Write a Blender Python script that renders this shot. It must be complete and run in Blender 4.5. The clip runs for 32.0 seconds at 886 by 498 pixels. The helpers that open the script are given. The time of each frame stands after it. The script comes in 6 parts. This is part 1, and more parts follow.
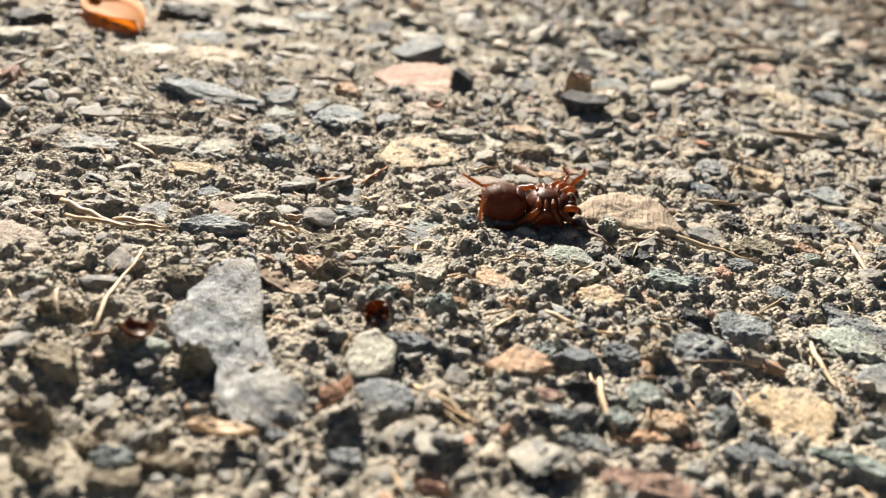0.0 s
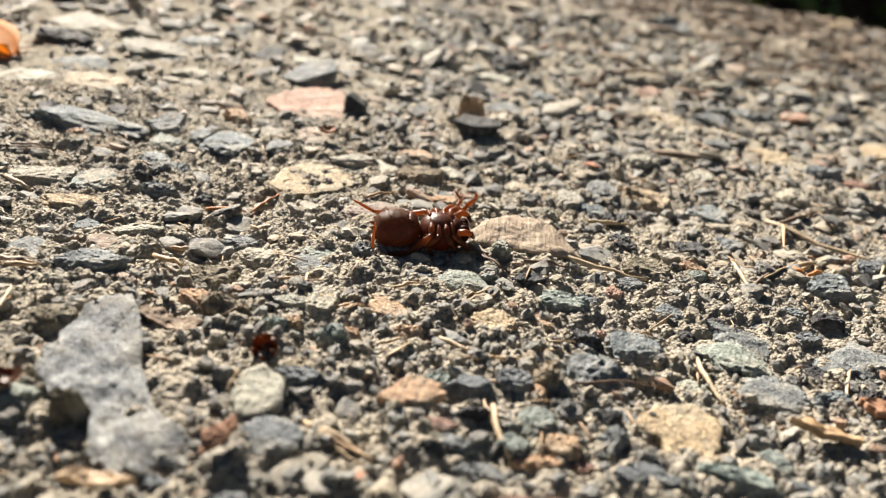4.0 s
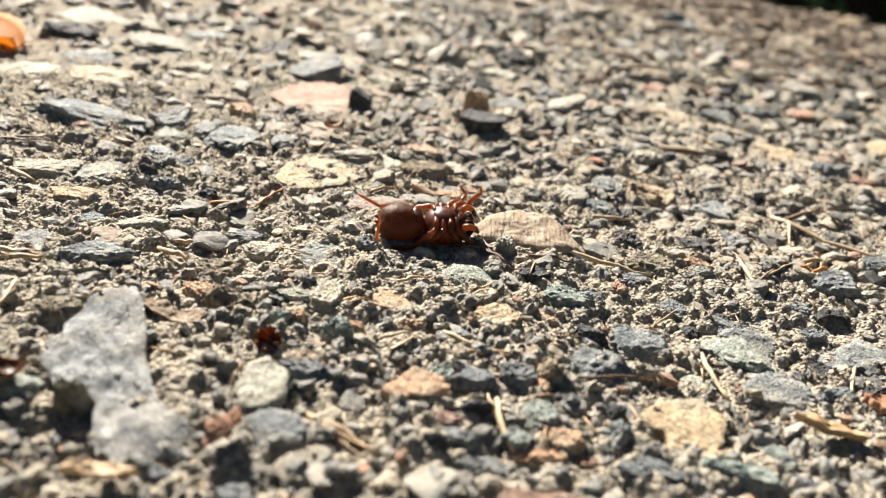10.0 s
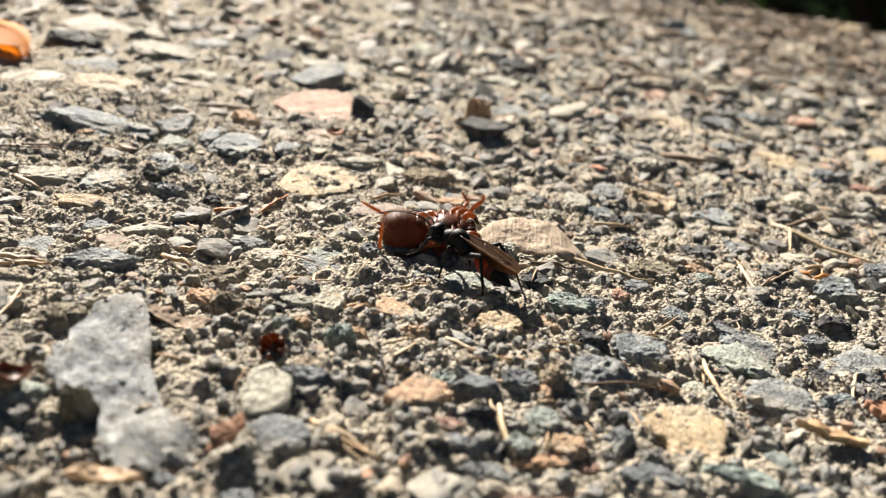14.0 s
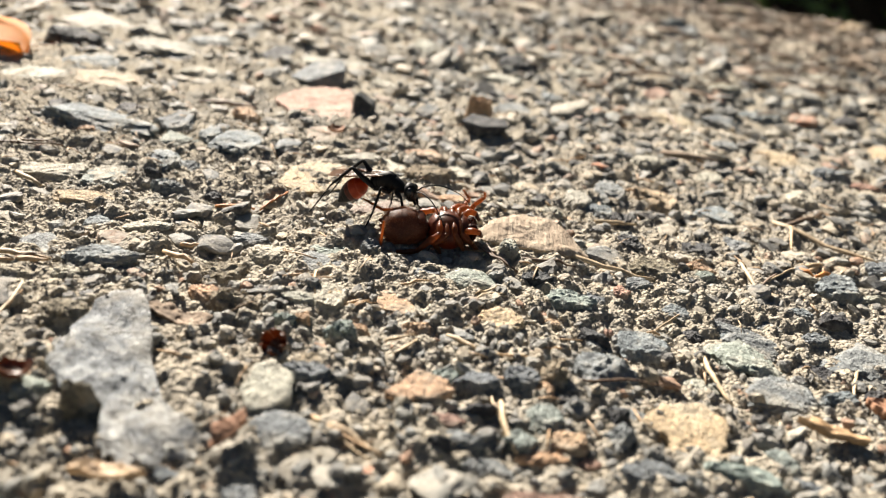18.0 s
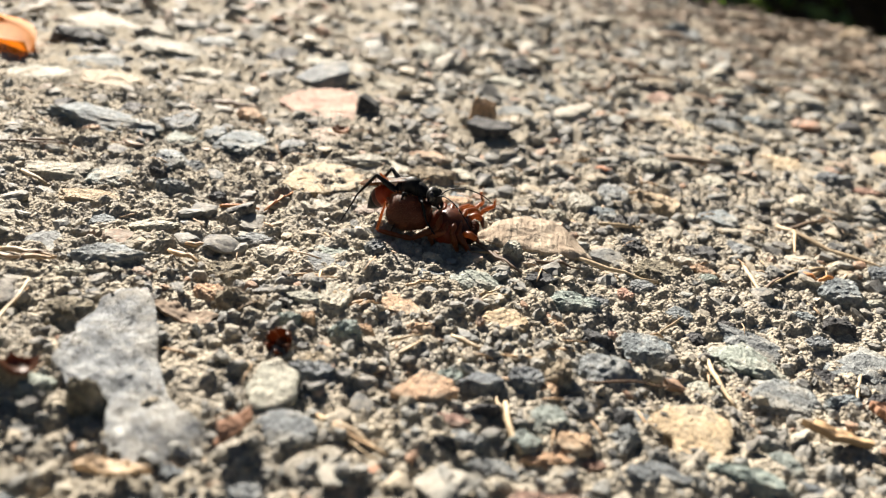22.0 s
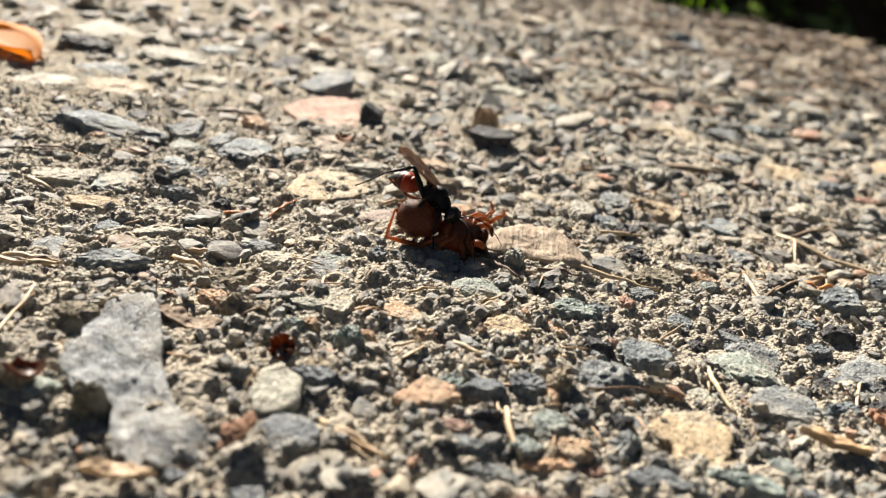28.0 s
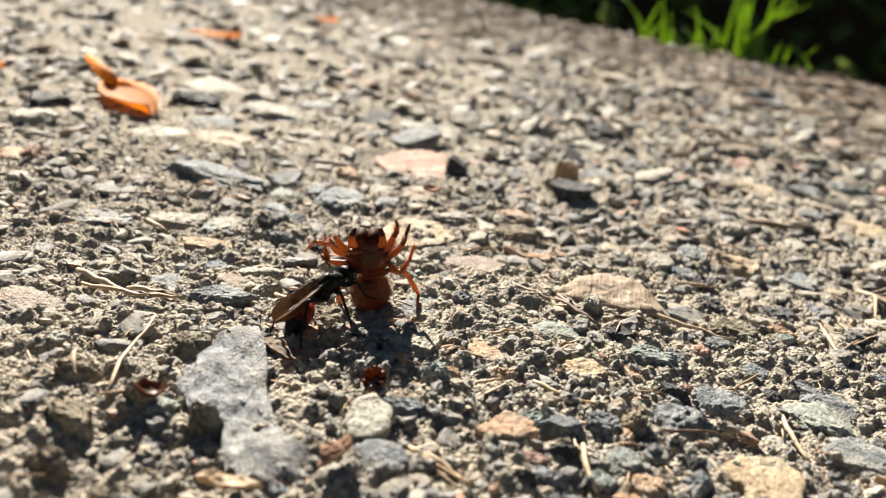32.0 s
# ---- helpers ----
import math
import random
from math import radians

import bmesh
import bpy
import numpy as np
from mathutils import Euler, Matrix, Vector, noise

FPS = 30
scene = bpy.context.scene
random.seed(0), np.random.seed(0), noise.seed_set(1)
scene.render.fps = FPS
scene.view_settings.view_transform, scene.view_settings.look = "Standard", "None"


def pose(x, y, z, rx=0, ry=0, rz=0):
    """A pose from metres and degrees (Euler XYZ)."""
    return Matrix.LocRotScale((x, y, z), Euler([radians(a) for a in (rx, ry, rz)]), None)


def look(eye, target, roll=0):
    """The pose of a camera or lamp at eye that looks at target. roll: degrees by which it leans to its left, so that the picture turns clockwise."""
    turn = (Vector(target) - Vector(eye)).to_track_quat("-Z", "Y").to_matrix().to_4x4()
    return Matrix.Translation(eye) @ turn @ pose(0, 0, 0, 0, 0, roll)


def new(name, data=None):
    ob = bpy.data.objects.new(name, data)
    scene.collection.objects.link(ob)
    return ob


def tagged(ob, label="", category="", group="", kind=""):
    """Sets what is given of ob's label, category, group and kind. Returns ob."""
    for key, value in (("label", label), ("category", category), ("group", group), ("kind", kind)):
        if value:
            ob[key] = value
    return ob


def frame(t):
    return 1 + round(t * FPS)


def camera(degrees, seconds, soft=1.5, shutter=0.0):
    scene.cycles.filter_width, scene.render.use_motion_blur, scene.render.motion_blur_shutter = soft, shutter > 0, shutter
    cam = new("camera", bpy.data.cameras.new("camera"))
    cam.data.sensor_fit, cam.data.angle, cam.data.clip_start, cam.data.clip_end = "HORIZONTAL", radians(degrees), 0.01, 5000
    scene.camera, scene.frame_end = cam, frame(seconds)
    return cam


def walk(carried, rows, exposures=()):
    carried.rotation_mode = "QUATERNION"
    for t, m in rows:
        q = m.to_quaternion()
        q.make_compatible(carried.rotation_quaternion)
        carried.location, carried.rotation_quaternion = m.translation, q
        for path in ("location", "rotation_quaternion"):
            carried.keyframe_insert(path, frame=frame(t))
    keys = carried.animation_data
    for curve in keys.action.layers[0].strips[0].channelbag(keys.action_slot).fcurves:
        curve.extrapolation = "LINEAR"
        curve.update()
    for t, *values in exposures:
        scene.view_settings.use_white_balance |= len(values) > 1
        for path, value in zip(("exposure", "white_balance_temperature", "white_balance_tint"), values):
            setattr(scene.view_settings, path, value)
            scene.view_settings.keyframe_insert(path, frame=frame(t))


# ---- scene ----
cam = camera(56.8, 32.0, soft=1.2)
# a phone's lens close to the ground: a small aperture focused on the spider
cam.data.dof.use_dof = True
cam.data.dof.focus_distance = 0.097
cam.data.dof.aperture_fstop = 24.5

PATH = [
    (0, (-0.00146, -0.00145, 0.04514), (-0.01256, 0.08591, -0.00222), 6.21),
    (0.5, (-0.00049, -0.00020, 0.04520), (-0.00555, 0.08875, -0.00022), 7.10),
    (1, (-0.00052, 0.00030, 0.04506), (-0.00135, 0.09015, 0.00118), 7.96),
    (1.5, (0.00001, 0.00020, 0.04538), (0.00030, 0.09034, 0.00207), 7.79),
    (2, (0.00022, 0.00028, 0.04543), (0.00030, 0.09036, 0.00200), 7.59),
    (2.5, (-0.00006, 0.00008, 0.04531), (-0.00026, 0.09012, 0.00181), 7.66),
    (3, (0.00001, 0.00016, 0.04526), (-0.00027, 0.09011, 0.00158), 7.69),
    (3.5, (0.00001, 0.00011, 0.04524), (-0.00031, 0.09002, 0.00147), 7.72),
    (5.5, (-0.00009, -0.00006, 0.04513), (-0.00039, 0.08993, 0.00153), 7.89),
    (6, (-0.00006, -0.00016, 0.04521), (-0.00032, 0.08983, 0.00159), 7.92),
    (6.5, (-0.00011, -0.00005, 0.04507), (-0.00029, 0.08993, 0.00145), 7.96),
    (7, (-0.00012, 0.00005, 0.04505), (-0.00019, 0.08997, 0.00132), 7.98),
    (7.5, (-0.00004, 0.00000, 0.04504), (-0.00012, 0.08991, 0.00125), 7.99),
    (8, (-0.00017, 0.00001, 0.04496), (-0.00020, 0.08992, 0.00120), 8.04),
    (8.5, (-0.00010, -0.00001, 0.04500), (-0.00018, 0.08991, 0.00124), 7.97),
    (9, (0.00000, 0.00000, 0.04500), (0.00000, 0.08988, 0.00116), 8.00),
    (9.5, (0.00009, 0.00004, 0.04498), (-0.00030, 0.08984, 0.00097), 7.95),
    (10, (0.00002, 0.00003, 0.04490), (-0.00079, 0.08975, 0.00075), 7.88),
    (10.5, (-0.00015, -0.00025, 0.04484), (-0.00118, 0.08950, 0.00075), 7.92),
    (11, (-0.00010, -0.00048, 0.04499), (-0.00128, 0.08944, 0.00125), 8.03),
    (11.5, (-0.00026, -0.00061, 0.04501), (-0.00130, 0.08951, 0.00168), 8.01),
    (12, (-0.00012, -0.00060, 0.04514), (-0.00116, 0.08953, 0.00185), 7.95),
    (12.5, (-0.00008, -0.00048, 0.04501), (-0.00103, 0.08964, 0.00169), 7.96),
    (13, (-0.00001, -0.00043, 0.04501), (-0.00088, 0.08967, 0.00163), 7.95),
    (13.5, (0.00022, -0.00048, 0.04516), (-0.00088, 0.08958, 0.00170), 7.76),
    (14, (-0.00006, -0.00043, 0.04513), (-0.00119, 0.08963, 0.00169), 7.80),
    (14.5, (-0.00020, -0.00052, 0.04500), (-0.00126, 0.08954, 0.00156), 7.94),
    (16.5, (-0.00001, -0.00046, 0.04502), (-0.00107, 0.08957, 0.00151), 7.81),
    (17, (-0.00000, -0.00051, 0.04504), (-0.00112, 0.08948, 0.00146), 7.85),
    (17.5, (-0.00001, -0.00051, 0.04499), (-0.00117, 0.08949, 0.00143), 7.85),
    (18, (-0.00022, -0.00045, 0.04495), (-0.00129, 0.08953, 0.00133), 7.96),
    (18.5, (-0.00005, -0.00054, 0.04493), (-0.00126, 0.08942, 0.00128), 7.93),
    (19, (-0.00026, -0.00046, 0.04492), (-0.00137, 0.08953, 0.00132), 8.11),
    (19.5, (-0.00049, -0.00069, 0.04480), (-0.00168, 0.08934, 0.00129), 8.23),
    (20, (-0.00046, -0.00075, 0.04483), (-0.00175, 0.08934, 0.00142), 8.21),
    (20.5, (-0.00055, -0.00087, 0.04492), (-0.00188, 0.08929, 0.00168), 8.21),
    (21, (-0.00057, -0.00089, 0.04486), (-0.00178, 0.08926, 0.00160), 8.26),
    (21.5, (-0.00061, -0.00074, 0.04475), (-0.00181, 0.08940, 0.00147), 8.31),
    (22, (-0.00066, -0.00076, 0.04474), (-0.00183, 0.08938, 0.00147), 8.33),
    (22.5, (-0.00071, -0.00096, 0.04477), (-0.00191, 0.08924, 0.00161), 8.42),
    (23, (-0.00087, -0.00102, 0.04474), (-0.00197, 0.08919, 0.00160), 8.54),
    (23.5, (-0.00093, -0.00092, 0.04462), (-0.00196, 0.08932, 0.00154), 8.60),
    (24, (-0.00099, -0.00104, 0.04465), (-0.00202, 0.08924, 0.00166), 8.68),
    (24.5, (-0.00088, -0.00098, 0.04463), (-0.00201, 0.08930, 0.00164), 8.64),
    (25, (-0.00074, -0.00102, 0.04462), (-0.00197, 0.08924, 0.00158), 8.59),
    (25.5, (-0.00053, -0.00113, 0.04474), (-0.00190, 0.08917, 0.00180), 8.48),
    (27.5, (-0.00067, -0.00141, 0.04486), (-0.00215, 0.08905, 0.00226), 8.48),
    (28, (-0.00062, -0.00151, 0.04489), (-0.00221, 0.08906, 0.00252), 8.42),
    (28.5, (-0.00078, -0.00142, 0.04487), (-0.00237, 0.08920, 0.00262), 8.42),
    (29, (-0.00085, -0.00160, 0.04497), (-0.00245, 0.08909, 0.00287), 8.50),
    (29.5, (-0.00077, -0.00150, 0.04499), (-0.00234, 0.08921, 0.00293), 8.46),
    (30, (-0.00073, -0.00154, 0.04498), (-0.00234, 0.08916, 0.00290), 8.40),
    (30.5, (-0.00085, -0.00164, 0.04495), (-0.00291, 0.08926, 0.00332), 8.44),
    (31, (-0.00107, -0.00306, 0.04528), (-0.00497, 0.08837, 0.00495), 8.22),
    (31.5, (-0.00143, -0.00445, 0.04561), (-0.00781, 0.08718, 0.00608), 8.01),
    (32, (-0.00100, -0.00745, 0.04650), (-0.01279, 0.08438, 0.00871), 7.27),
]
walk(cam, [(t, look(eye, target, roll)) for t, eye, target, roll in PATH],
     [(0, 1.72), (1.5, 1.68), (3.5, 1.64), (5.5, 1.79), (7, 1.84), (9, 1.83), (12, 1.89), (13, 1.79), (14, 1.77), (17, 1.71), (18, 1.82), (20, 1.87), (21, 1.77), (22, 1.85), (23, 1.88), (25, 1.79), (28, 1.75), (30, 1.78), (31, 1.78), (32, 1.80)])

# ---- light: low clear sun ahead and to the left, blue sky ----
SUN_AZ, SUN_EL = 118.0, 32.0          # degrees, from +x towards +y; height above the ground
world = bpy.data.worlds.new("sky")
scene.world = world
world.use_nodes = True
wn = world.node_tree.nodes
sky = wn.new("ShaderNodeTexSky")
sky.sky_type = "NISHITA"
sky.sun_disc = False
sky.sun_elevation = radians(SUN_EL)
sky.sun_rotation = radians(90.0 - SUN_AZ)
world.node_tree.links.new(sky.outputs[0], wn["Background"].inputs[0])
wn["Background"].inputs[1].default_value = 0.013
sun_data = bpy.data.lights.new("sun", "SUN")
sun_data.energy, sun_data.angle, sun_data.color = 5.0, radians(0.53), (1.0, 0.91, 0.795)
sun = new("sun", sun_data)
sx, sy, sz = (math.cos(radians(SUN_AZ)) * math.cos(radians(SUN_EL)), math.sin(radians(SUN_AZ)) * math.cos(radians(SUN_EL)), math.sin(radians(SUN_EL)))
sun.matrix_world = look((sx * 3, sy * 3, sz * 3), (0, 0, 0))


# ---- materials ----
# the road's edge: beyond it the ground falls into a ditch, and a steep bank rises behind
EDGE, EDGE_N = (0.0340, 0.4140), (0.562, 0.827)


class Mat:
    """A node material with a Principled shader and short ways to add nodes."""

    def __init__(self, name, rough=0.8, metal=0.0, spec=0.5):
        self.m = bpy.data.materials.new(name)
        self.m.use_nodes = True
        self.t = self.m.node_tree
        self.b = self.t.nodes["Principled BSDF"]
        self.b.inputs["Roughness"].default_value = rough
        self.b.inputs["Metallic"].default_value = metal
        self.b.inputs["Specular IOR Level"].default_value = spec
        self.co = self.t.nodes.new("ShaderNodeTexCoord").outputs["Object"]

    def node(self, kind, **values):
        n = self.t.nodes.new("ShaderNode" + kind)
        for key, value in values.items():
            n.inputs[key].default_value = value
        return n

    def link(self, a, b):
        self.t.links.new(a, b)

    def noise(self, scale, detail=6.0, rough=0.6):
        n = self.node("TexNoise", Scale=scale, Detail=detail, Roughness=rough)
        self.link(self.co, n.inputs["Vector"])
        return n.outputs["Fac"]

    def grains(self, scale):
        n = self.node("TexVoronoi", Scale=scale)
        self.link(self.co, n.inputs["Vector"])
        return n

    def ramp(self, fac, stops, constant=False):
        n = self.t.nodes.new("ShaderNodeValToRGB")
        e = n.color_ramp.elements
        while len(e) < len(stops):
            e.new(0.5)
        for k, (p, c) in enumerate(stops):
            e[k].position, e[k].color = p, (*c, 1)
        if constant:
            n.color_ramp.interpolation = "CONSTANT"
        self.link(fac, n.inputs["Fac"])
        return n.outputs["Color"]

    def mix(self, fac, a, b, blend="MIX"):
        n = self.t.nodes.new("ShaderNodeMix")
        n.data_type, n.blend_type = "RGBA", blend
        for value, k in ((fac, 0), (a, 6), (b, 7)):
            if isinstance(value, (int, float)):
                n.inputs[k].default_value = value
            elif isinstance(value, tuple):
                n.inputs[k].default_value = (*value, 1)
            else:
                self.link(value, n.inputs[k])
        return n.outputs[2]

    def bump(self, fac, strength, distance):
        n = self.node("Bump", Strength=strength, Distance=distance)
        self.link(fac, n.inputs["Height"])
        old = self.b.inputs["Normal"].links
        if old:
            self.link(old[0].from_socket, n.inputs["Normal"])
        self.link(n.outputs["Normal"], self.b.inputs["Normal"])

    def colour(self, c):
        if isinstance(c, tuple):
            self.b.inputs["Base Color"].default_value = (*c, 1)
        else:
            self.link(c, self.b.inputs["Base Color"])
        return self

    def rough(self, fac, low, high):
        n = self.node("MapRange")
        n.inputs[3].default_value, n.inputs[4].default_value = low, high
        self.link(fac, n.inputs[0])
        self.link(n.outputs[0], self.b.inputs["Roughness"])

    def verge(self):
        """How far the dirt's colour turns dark brown: more towards the road's edge."""
        d = self.t.nodes.new("ShaderNodeVectorMath")
        d.operation = "DOT_PRODUCT"
        self.link(self.co, d.inputs[0])
        d.inputs[1].default_value = (*EDGE_N, 0.0)
        at = EDGE[0] * EDGE_N[0] + EDGE[1] * EDGE_N[1]
        n = self.node("MapRange")
        n.inputs[1].default_value, n.inputs[2].default_value = at - 0.16, at + 0.01
        n.inputs[3].default_value, n.inputs[4].default_value = 0.0, 0.85
        self.link(d.outputs["Value"], n.inputs[0])
        return n.outputs[0]

    def translucent(self, colour, amount):
        """Lets light through, as a thin leaf or skin does."""
        tr = self.t.nodes.new("ShaderNodeBsdfTranslucent")
        tr.inputs["Color"].default_value = (*colour, 1)
        mx = self.t.nodes.new("ShaderNodeMixShader")
        mx.inputs[0].default_value = amount
        self.link(self.b.outputs[0], mx.inputs[1])
        self.link(tr.outputs[0], mx.inputs[2])
        self.link(mx.outputs[0], self.t.nodes["Material Output"].inputs["Surface"])
        return self


def stone_material(name, dark, mid, light, grain=2600.0, rough=0.78, dust=0.25, bite=1.0):
    """Weathered rock: mottled colour, mineral specks, pits, hair cracks and a film of dust in patches."""
    m = Mat(name, rough, spec=0.35)
    info = m.t.nodes.new("ShaderNodeObjectInfo").outputs["Random"]
    base = m.ramp(m.noise(420.0, 10.0, 0.72), [(0.3, dark), (0.5, mid), (0.68, light)])
    base = m.mix(1.0, base, m.ramp(info, [(0.0, (0.78, 0.8, 0.82)), (0.4, (1.15, 1.1, 1.02)), (0.7, (0.92, 0.98, 0.97)), (1.0, (1.2, 1.16, 1.08))]), "MULTIPLY")
    specks = m.ramp(m.grains(grain).outputs["Color"], [(0.0, (0.3, 0.3, 0.31)), (0.3, (0.8, 0.8, 0.8)), (0.55, (1.05, 1.05, 1.03)), (0.8, (1.3, 1.28, 1.24)), (1.0, (1.65, 1.62, 1.55))])
    c = m.mix(0.7, base, specks, "MULTIPLY")
    patches = m.ramp(m.noise(240.0, 8.0, 0.7), [(0.47, (0, 0, 0)), (0.6, (1, 1, 1))])
    c = m.mix(m.mix(min(dust * 2.4, 0.75), (0, 0, 0), patches), c, (0.365, 0.333, 0.27))
    m.colour(c)
    m.rough(m.noise(900.0), rough - 0.2, rough + 0.15)
    m.bump(m.noise(3600.0, 4.0, 0.75), 0.85, 0.00032 * bite)
    m.bump(m.grains(2900.0).outputs["Distance"], 0.6, -0.00026 * bite)
    m.bump(m.noise(1100.0, 5.0, 0.7), 0.6, 0.0006 * bite)
    return m.m


blue_stone = stone_material("blue_stone", (0.085, 0.096, 0.108), (0.18, 0.2, 0.218), (0.335, 0.36, 0.378), dust=0.22)
slab_stone = stone_material("slab_stone", (0.1, 0.106, 0.12), (0.275, 0.29, 0.32), (0.53, 0.54, 0.565), 1200.0, 0.85, 0.2, 1.5)
green_stone = stone_material("green_stone", (0.137, 0.163, 0.152), (0.252, 0.289, 0.273), (0.399, 0.430, 0.410), dust=0.2)
dark_stone = stone_material("dark_stone", (0.024, 0.025, 0.029), (0.055, 0.056, 0.063), (0.11, 0.112, 0.12), dust=0.08)
pale_stone = stone_material("pale_stone", (0.28, 0.26, 0.22), (0.4, 0.38, 0.325), (0.5, 0.48, 0.42), dust=0.3)
yellow_stone = stone_material("yellow_stone", (0.3, 0.225, 0.145), (0.43, 0.335, 0.225), (0.5, 0.415, 0.305), dust=0.15)
tan_stone = stone_material("tan_stone", (0.3, 0.185, 0.115), (0.47, 0.31, 0.2), (0.6, 0.45, 0.32), dust=0.25)
rose_stone = stone_material("rose_stone", (0.26, 0.19, 0.155), (0.37, 0.285, 0.235), (0.46, 0.37, 0.31), dust=0.34)
pink_stone = stone_material("pink_stone", (0.24, 0.135, 0.105), (0.35, 0.215, 0.17), (0.44, 0.3, 0.245), dust=0.16)
dirt_clod = stone_material("dirt_clod", (0.1, 0.085, 0.065), (0.23, 0.195, 0.145), (0.36, 0.31, 0.235), 1900.0, 0.95, 0.5)

PALETTE = [(0.0, (0.062, 0.066, 0.071)), (0.06, (0.130, 0.140, 0.147)), (0.2, (0.200, 0.214, 0.217)), (0.38, (0.270, 0.276, 0.262)),
           (0.52, (0.375, 0.342, 0.276)), (0.72, (0.429, 0.356, 0.255)), (0.83, (0.425, 0.397, 0.337)), (0.92, (0.407, 0.270, 0.196)), (0.985, (0.452, 0.181, 0.090))]
DIRT = [(0.0, (0.095, 0.095, 0.095)), (0.05, (0.190, 0.190, 0.180)), (0.15, (0.270, 0.250, 0.212)), (0.32, (0.335, 0.302, 0.242)), (0.55, (0.365, 0.326, 0.260)),
        (0.78, (0.400, 0.360, 0.290)), (0.9, (0.300, 0.210, 0.145)), (0.93, (0.225, 0.240, 0.235)), (0.97, (0.420, 0.400, 0.350))]


DRIFT = [(0.26, (0.150, 0.152, 0.150)), (0.38, (0.250, 0.243, 0.222)), (0.48, (0.342, 0.306, 0.245)), (0.58, (0.369, 0.333, 0.270)), (0.66, (0.270, 0.268, 0.252)), (0.78, (0.396, 0.329, 0.234))]


def mixed_material(name, source, palette, dust, drift):
    """Loose pieces of many kinds; source says which random number picks a piece's colour."""
    m = Mat(name, 0.85, spec=0.3)
    if source == "island":
        pick = m.t.nodes.new("ShaderNodeNewGeometry").outputs["Random Per Island"]
    else:
        pick = m.t.nodes.new("ShaderNodeObjectInfo").outputs["Random"]
        m.co = m.t.nodes.new("ShaderNodeNewGeometry").outputs["Position"]          # the pieces share meshes at several sizes
    base = m.ramp(pick, palette, True)
    if source == "object":
        base = m.mix(1.0, base, (0.82, 0.8, 0.77), "MULTIPLY")
    tone = m.ramp(m.noise(800.0, 10.0, 0.78), [(0.34, (0.42, 0.42, 0.43)), (0.5, (1.0, 1.0, 1.0)), (0.66, (1.14, 1.13, 1.11))])
    c = m.mix(0.9, base, tone, "MULTIPLY")
    specks = m.ramp(m.grains(3200.0).outputs["Color"], [(0.0, (0.32, 0.32, 0.33)), (0.3, (0.85, 0.85, 0.85)), (0.6, (1.08, 1.08, 1.06)), (1.0, (1.5, 1.48, 1.42))])
    c = m.mix(0.6, c, specks, "MULTIPLY")
    patches = m.ramp(m.noise(420.0, 5.0, 0.7), [(0.4, (0, 0, 0)), (0.58, (1, 1, 1))])
    c = m.mix(m.mix(dust, (0, 0, 0), patches), c, (0.37, 0.335, 0.278))
    # the dirt changes from tan to grey and dark in patches a few stones wide
    for scale, share in ((95.0, 0.5), (300.0, 0.35)):
        c = m.mix(share * drift, c, m.ramp(m.noise(scale, 3.0, 0.6), DRIFT))
    if drift:
        c = m.mix(m.verge(), c, (0.125, 0.1, 0.076))
    m.colour(c)
    m.rough(m.noise(1200.0, 3.0), 0.4, 1.0)
    m.bump(m.noise(3400.0, 4.0, 0.75), 0.8, 0.00028)
    return m.m


gravel_mix = mixed_material("gravel_mix", "island", PALETTE, 0.55, 0.35)
pebble_mix = mixed_material("pebble_mix", "object", PALETTE, 0.65, 0.0)
GREYS = [(0.0, (0.055, 0.06, 0.066)), (0.14, (0.105, 0.115, 0.122)), (0.36, (0.165, 0.177, 0.18)), (0.56, (0.225, 0.236, 0.228)),
         (0.7, (0.29, 0.265, 0.215)), (0.86, (0.37, 0.31, 0.225)), (0.95, (0.36, 0.2, 0.12))]
stone_crumbs = mixed_material("stone_crumbs", "island", GREYS, 0.35, 0.2)
gravel_solo = mixed_material("gravel_solo", "object", PALETTE, 0.65, 0.0)
crumb_mix = mixed_material("crumb_mix", "island", DIRT, 0.4, 0.6)


# soil beyond the edge, its colour darkened to carry the ditch's shade
def shaded_soil_material():
    m = Mat("shaded_soil", 1.0, spec=0.1)
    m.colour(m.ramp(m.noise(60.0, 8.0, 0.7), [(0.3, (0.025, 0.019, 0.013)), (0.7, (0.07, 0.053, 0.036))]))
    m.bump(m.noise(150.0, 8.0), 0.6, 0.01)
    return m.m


shaded_soil = shaded_soil_material()


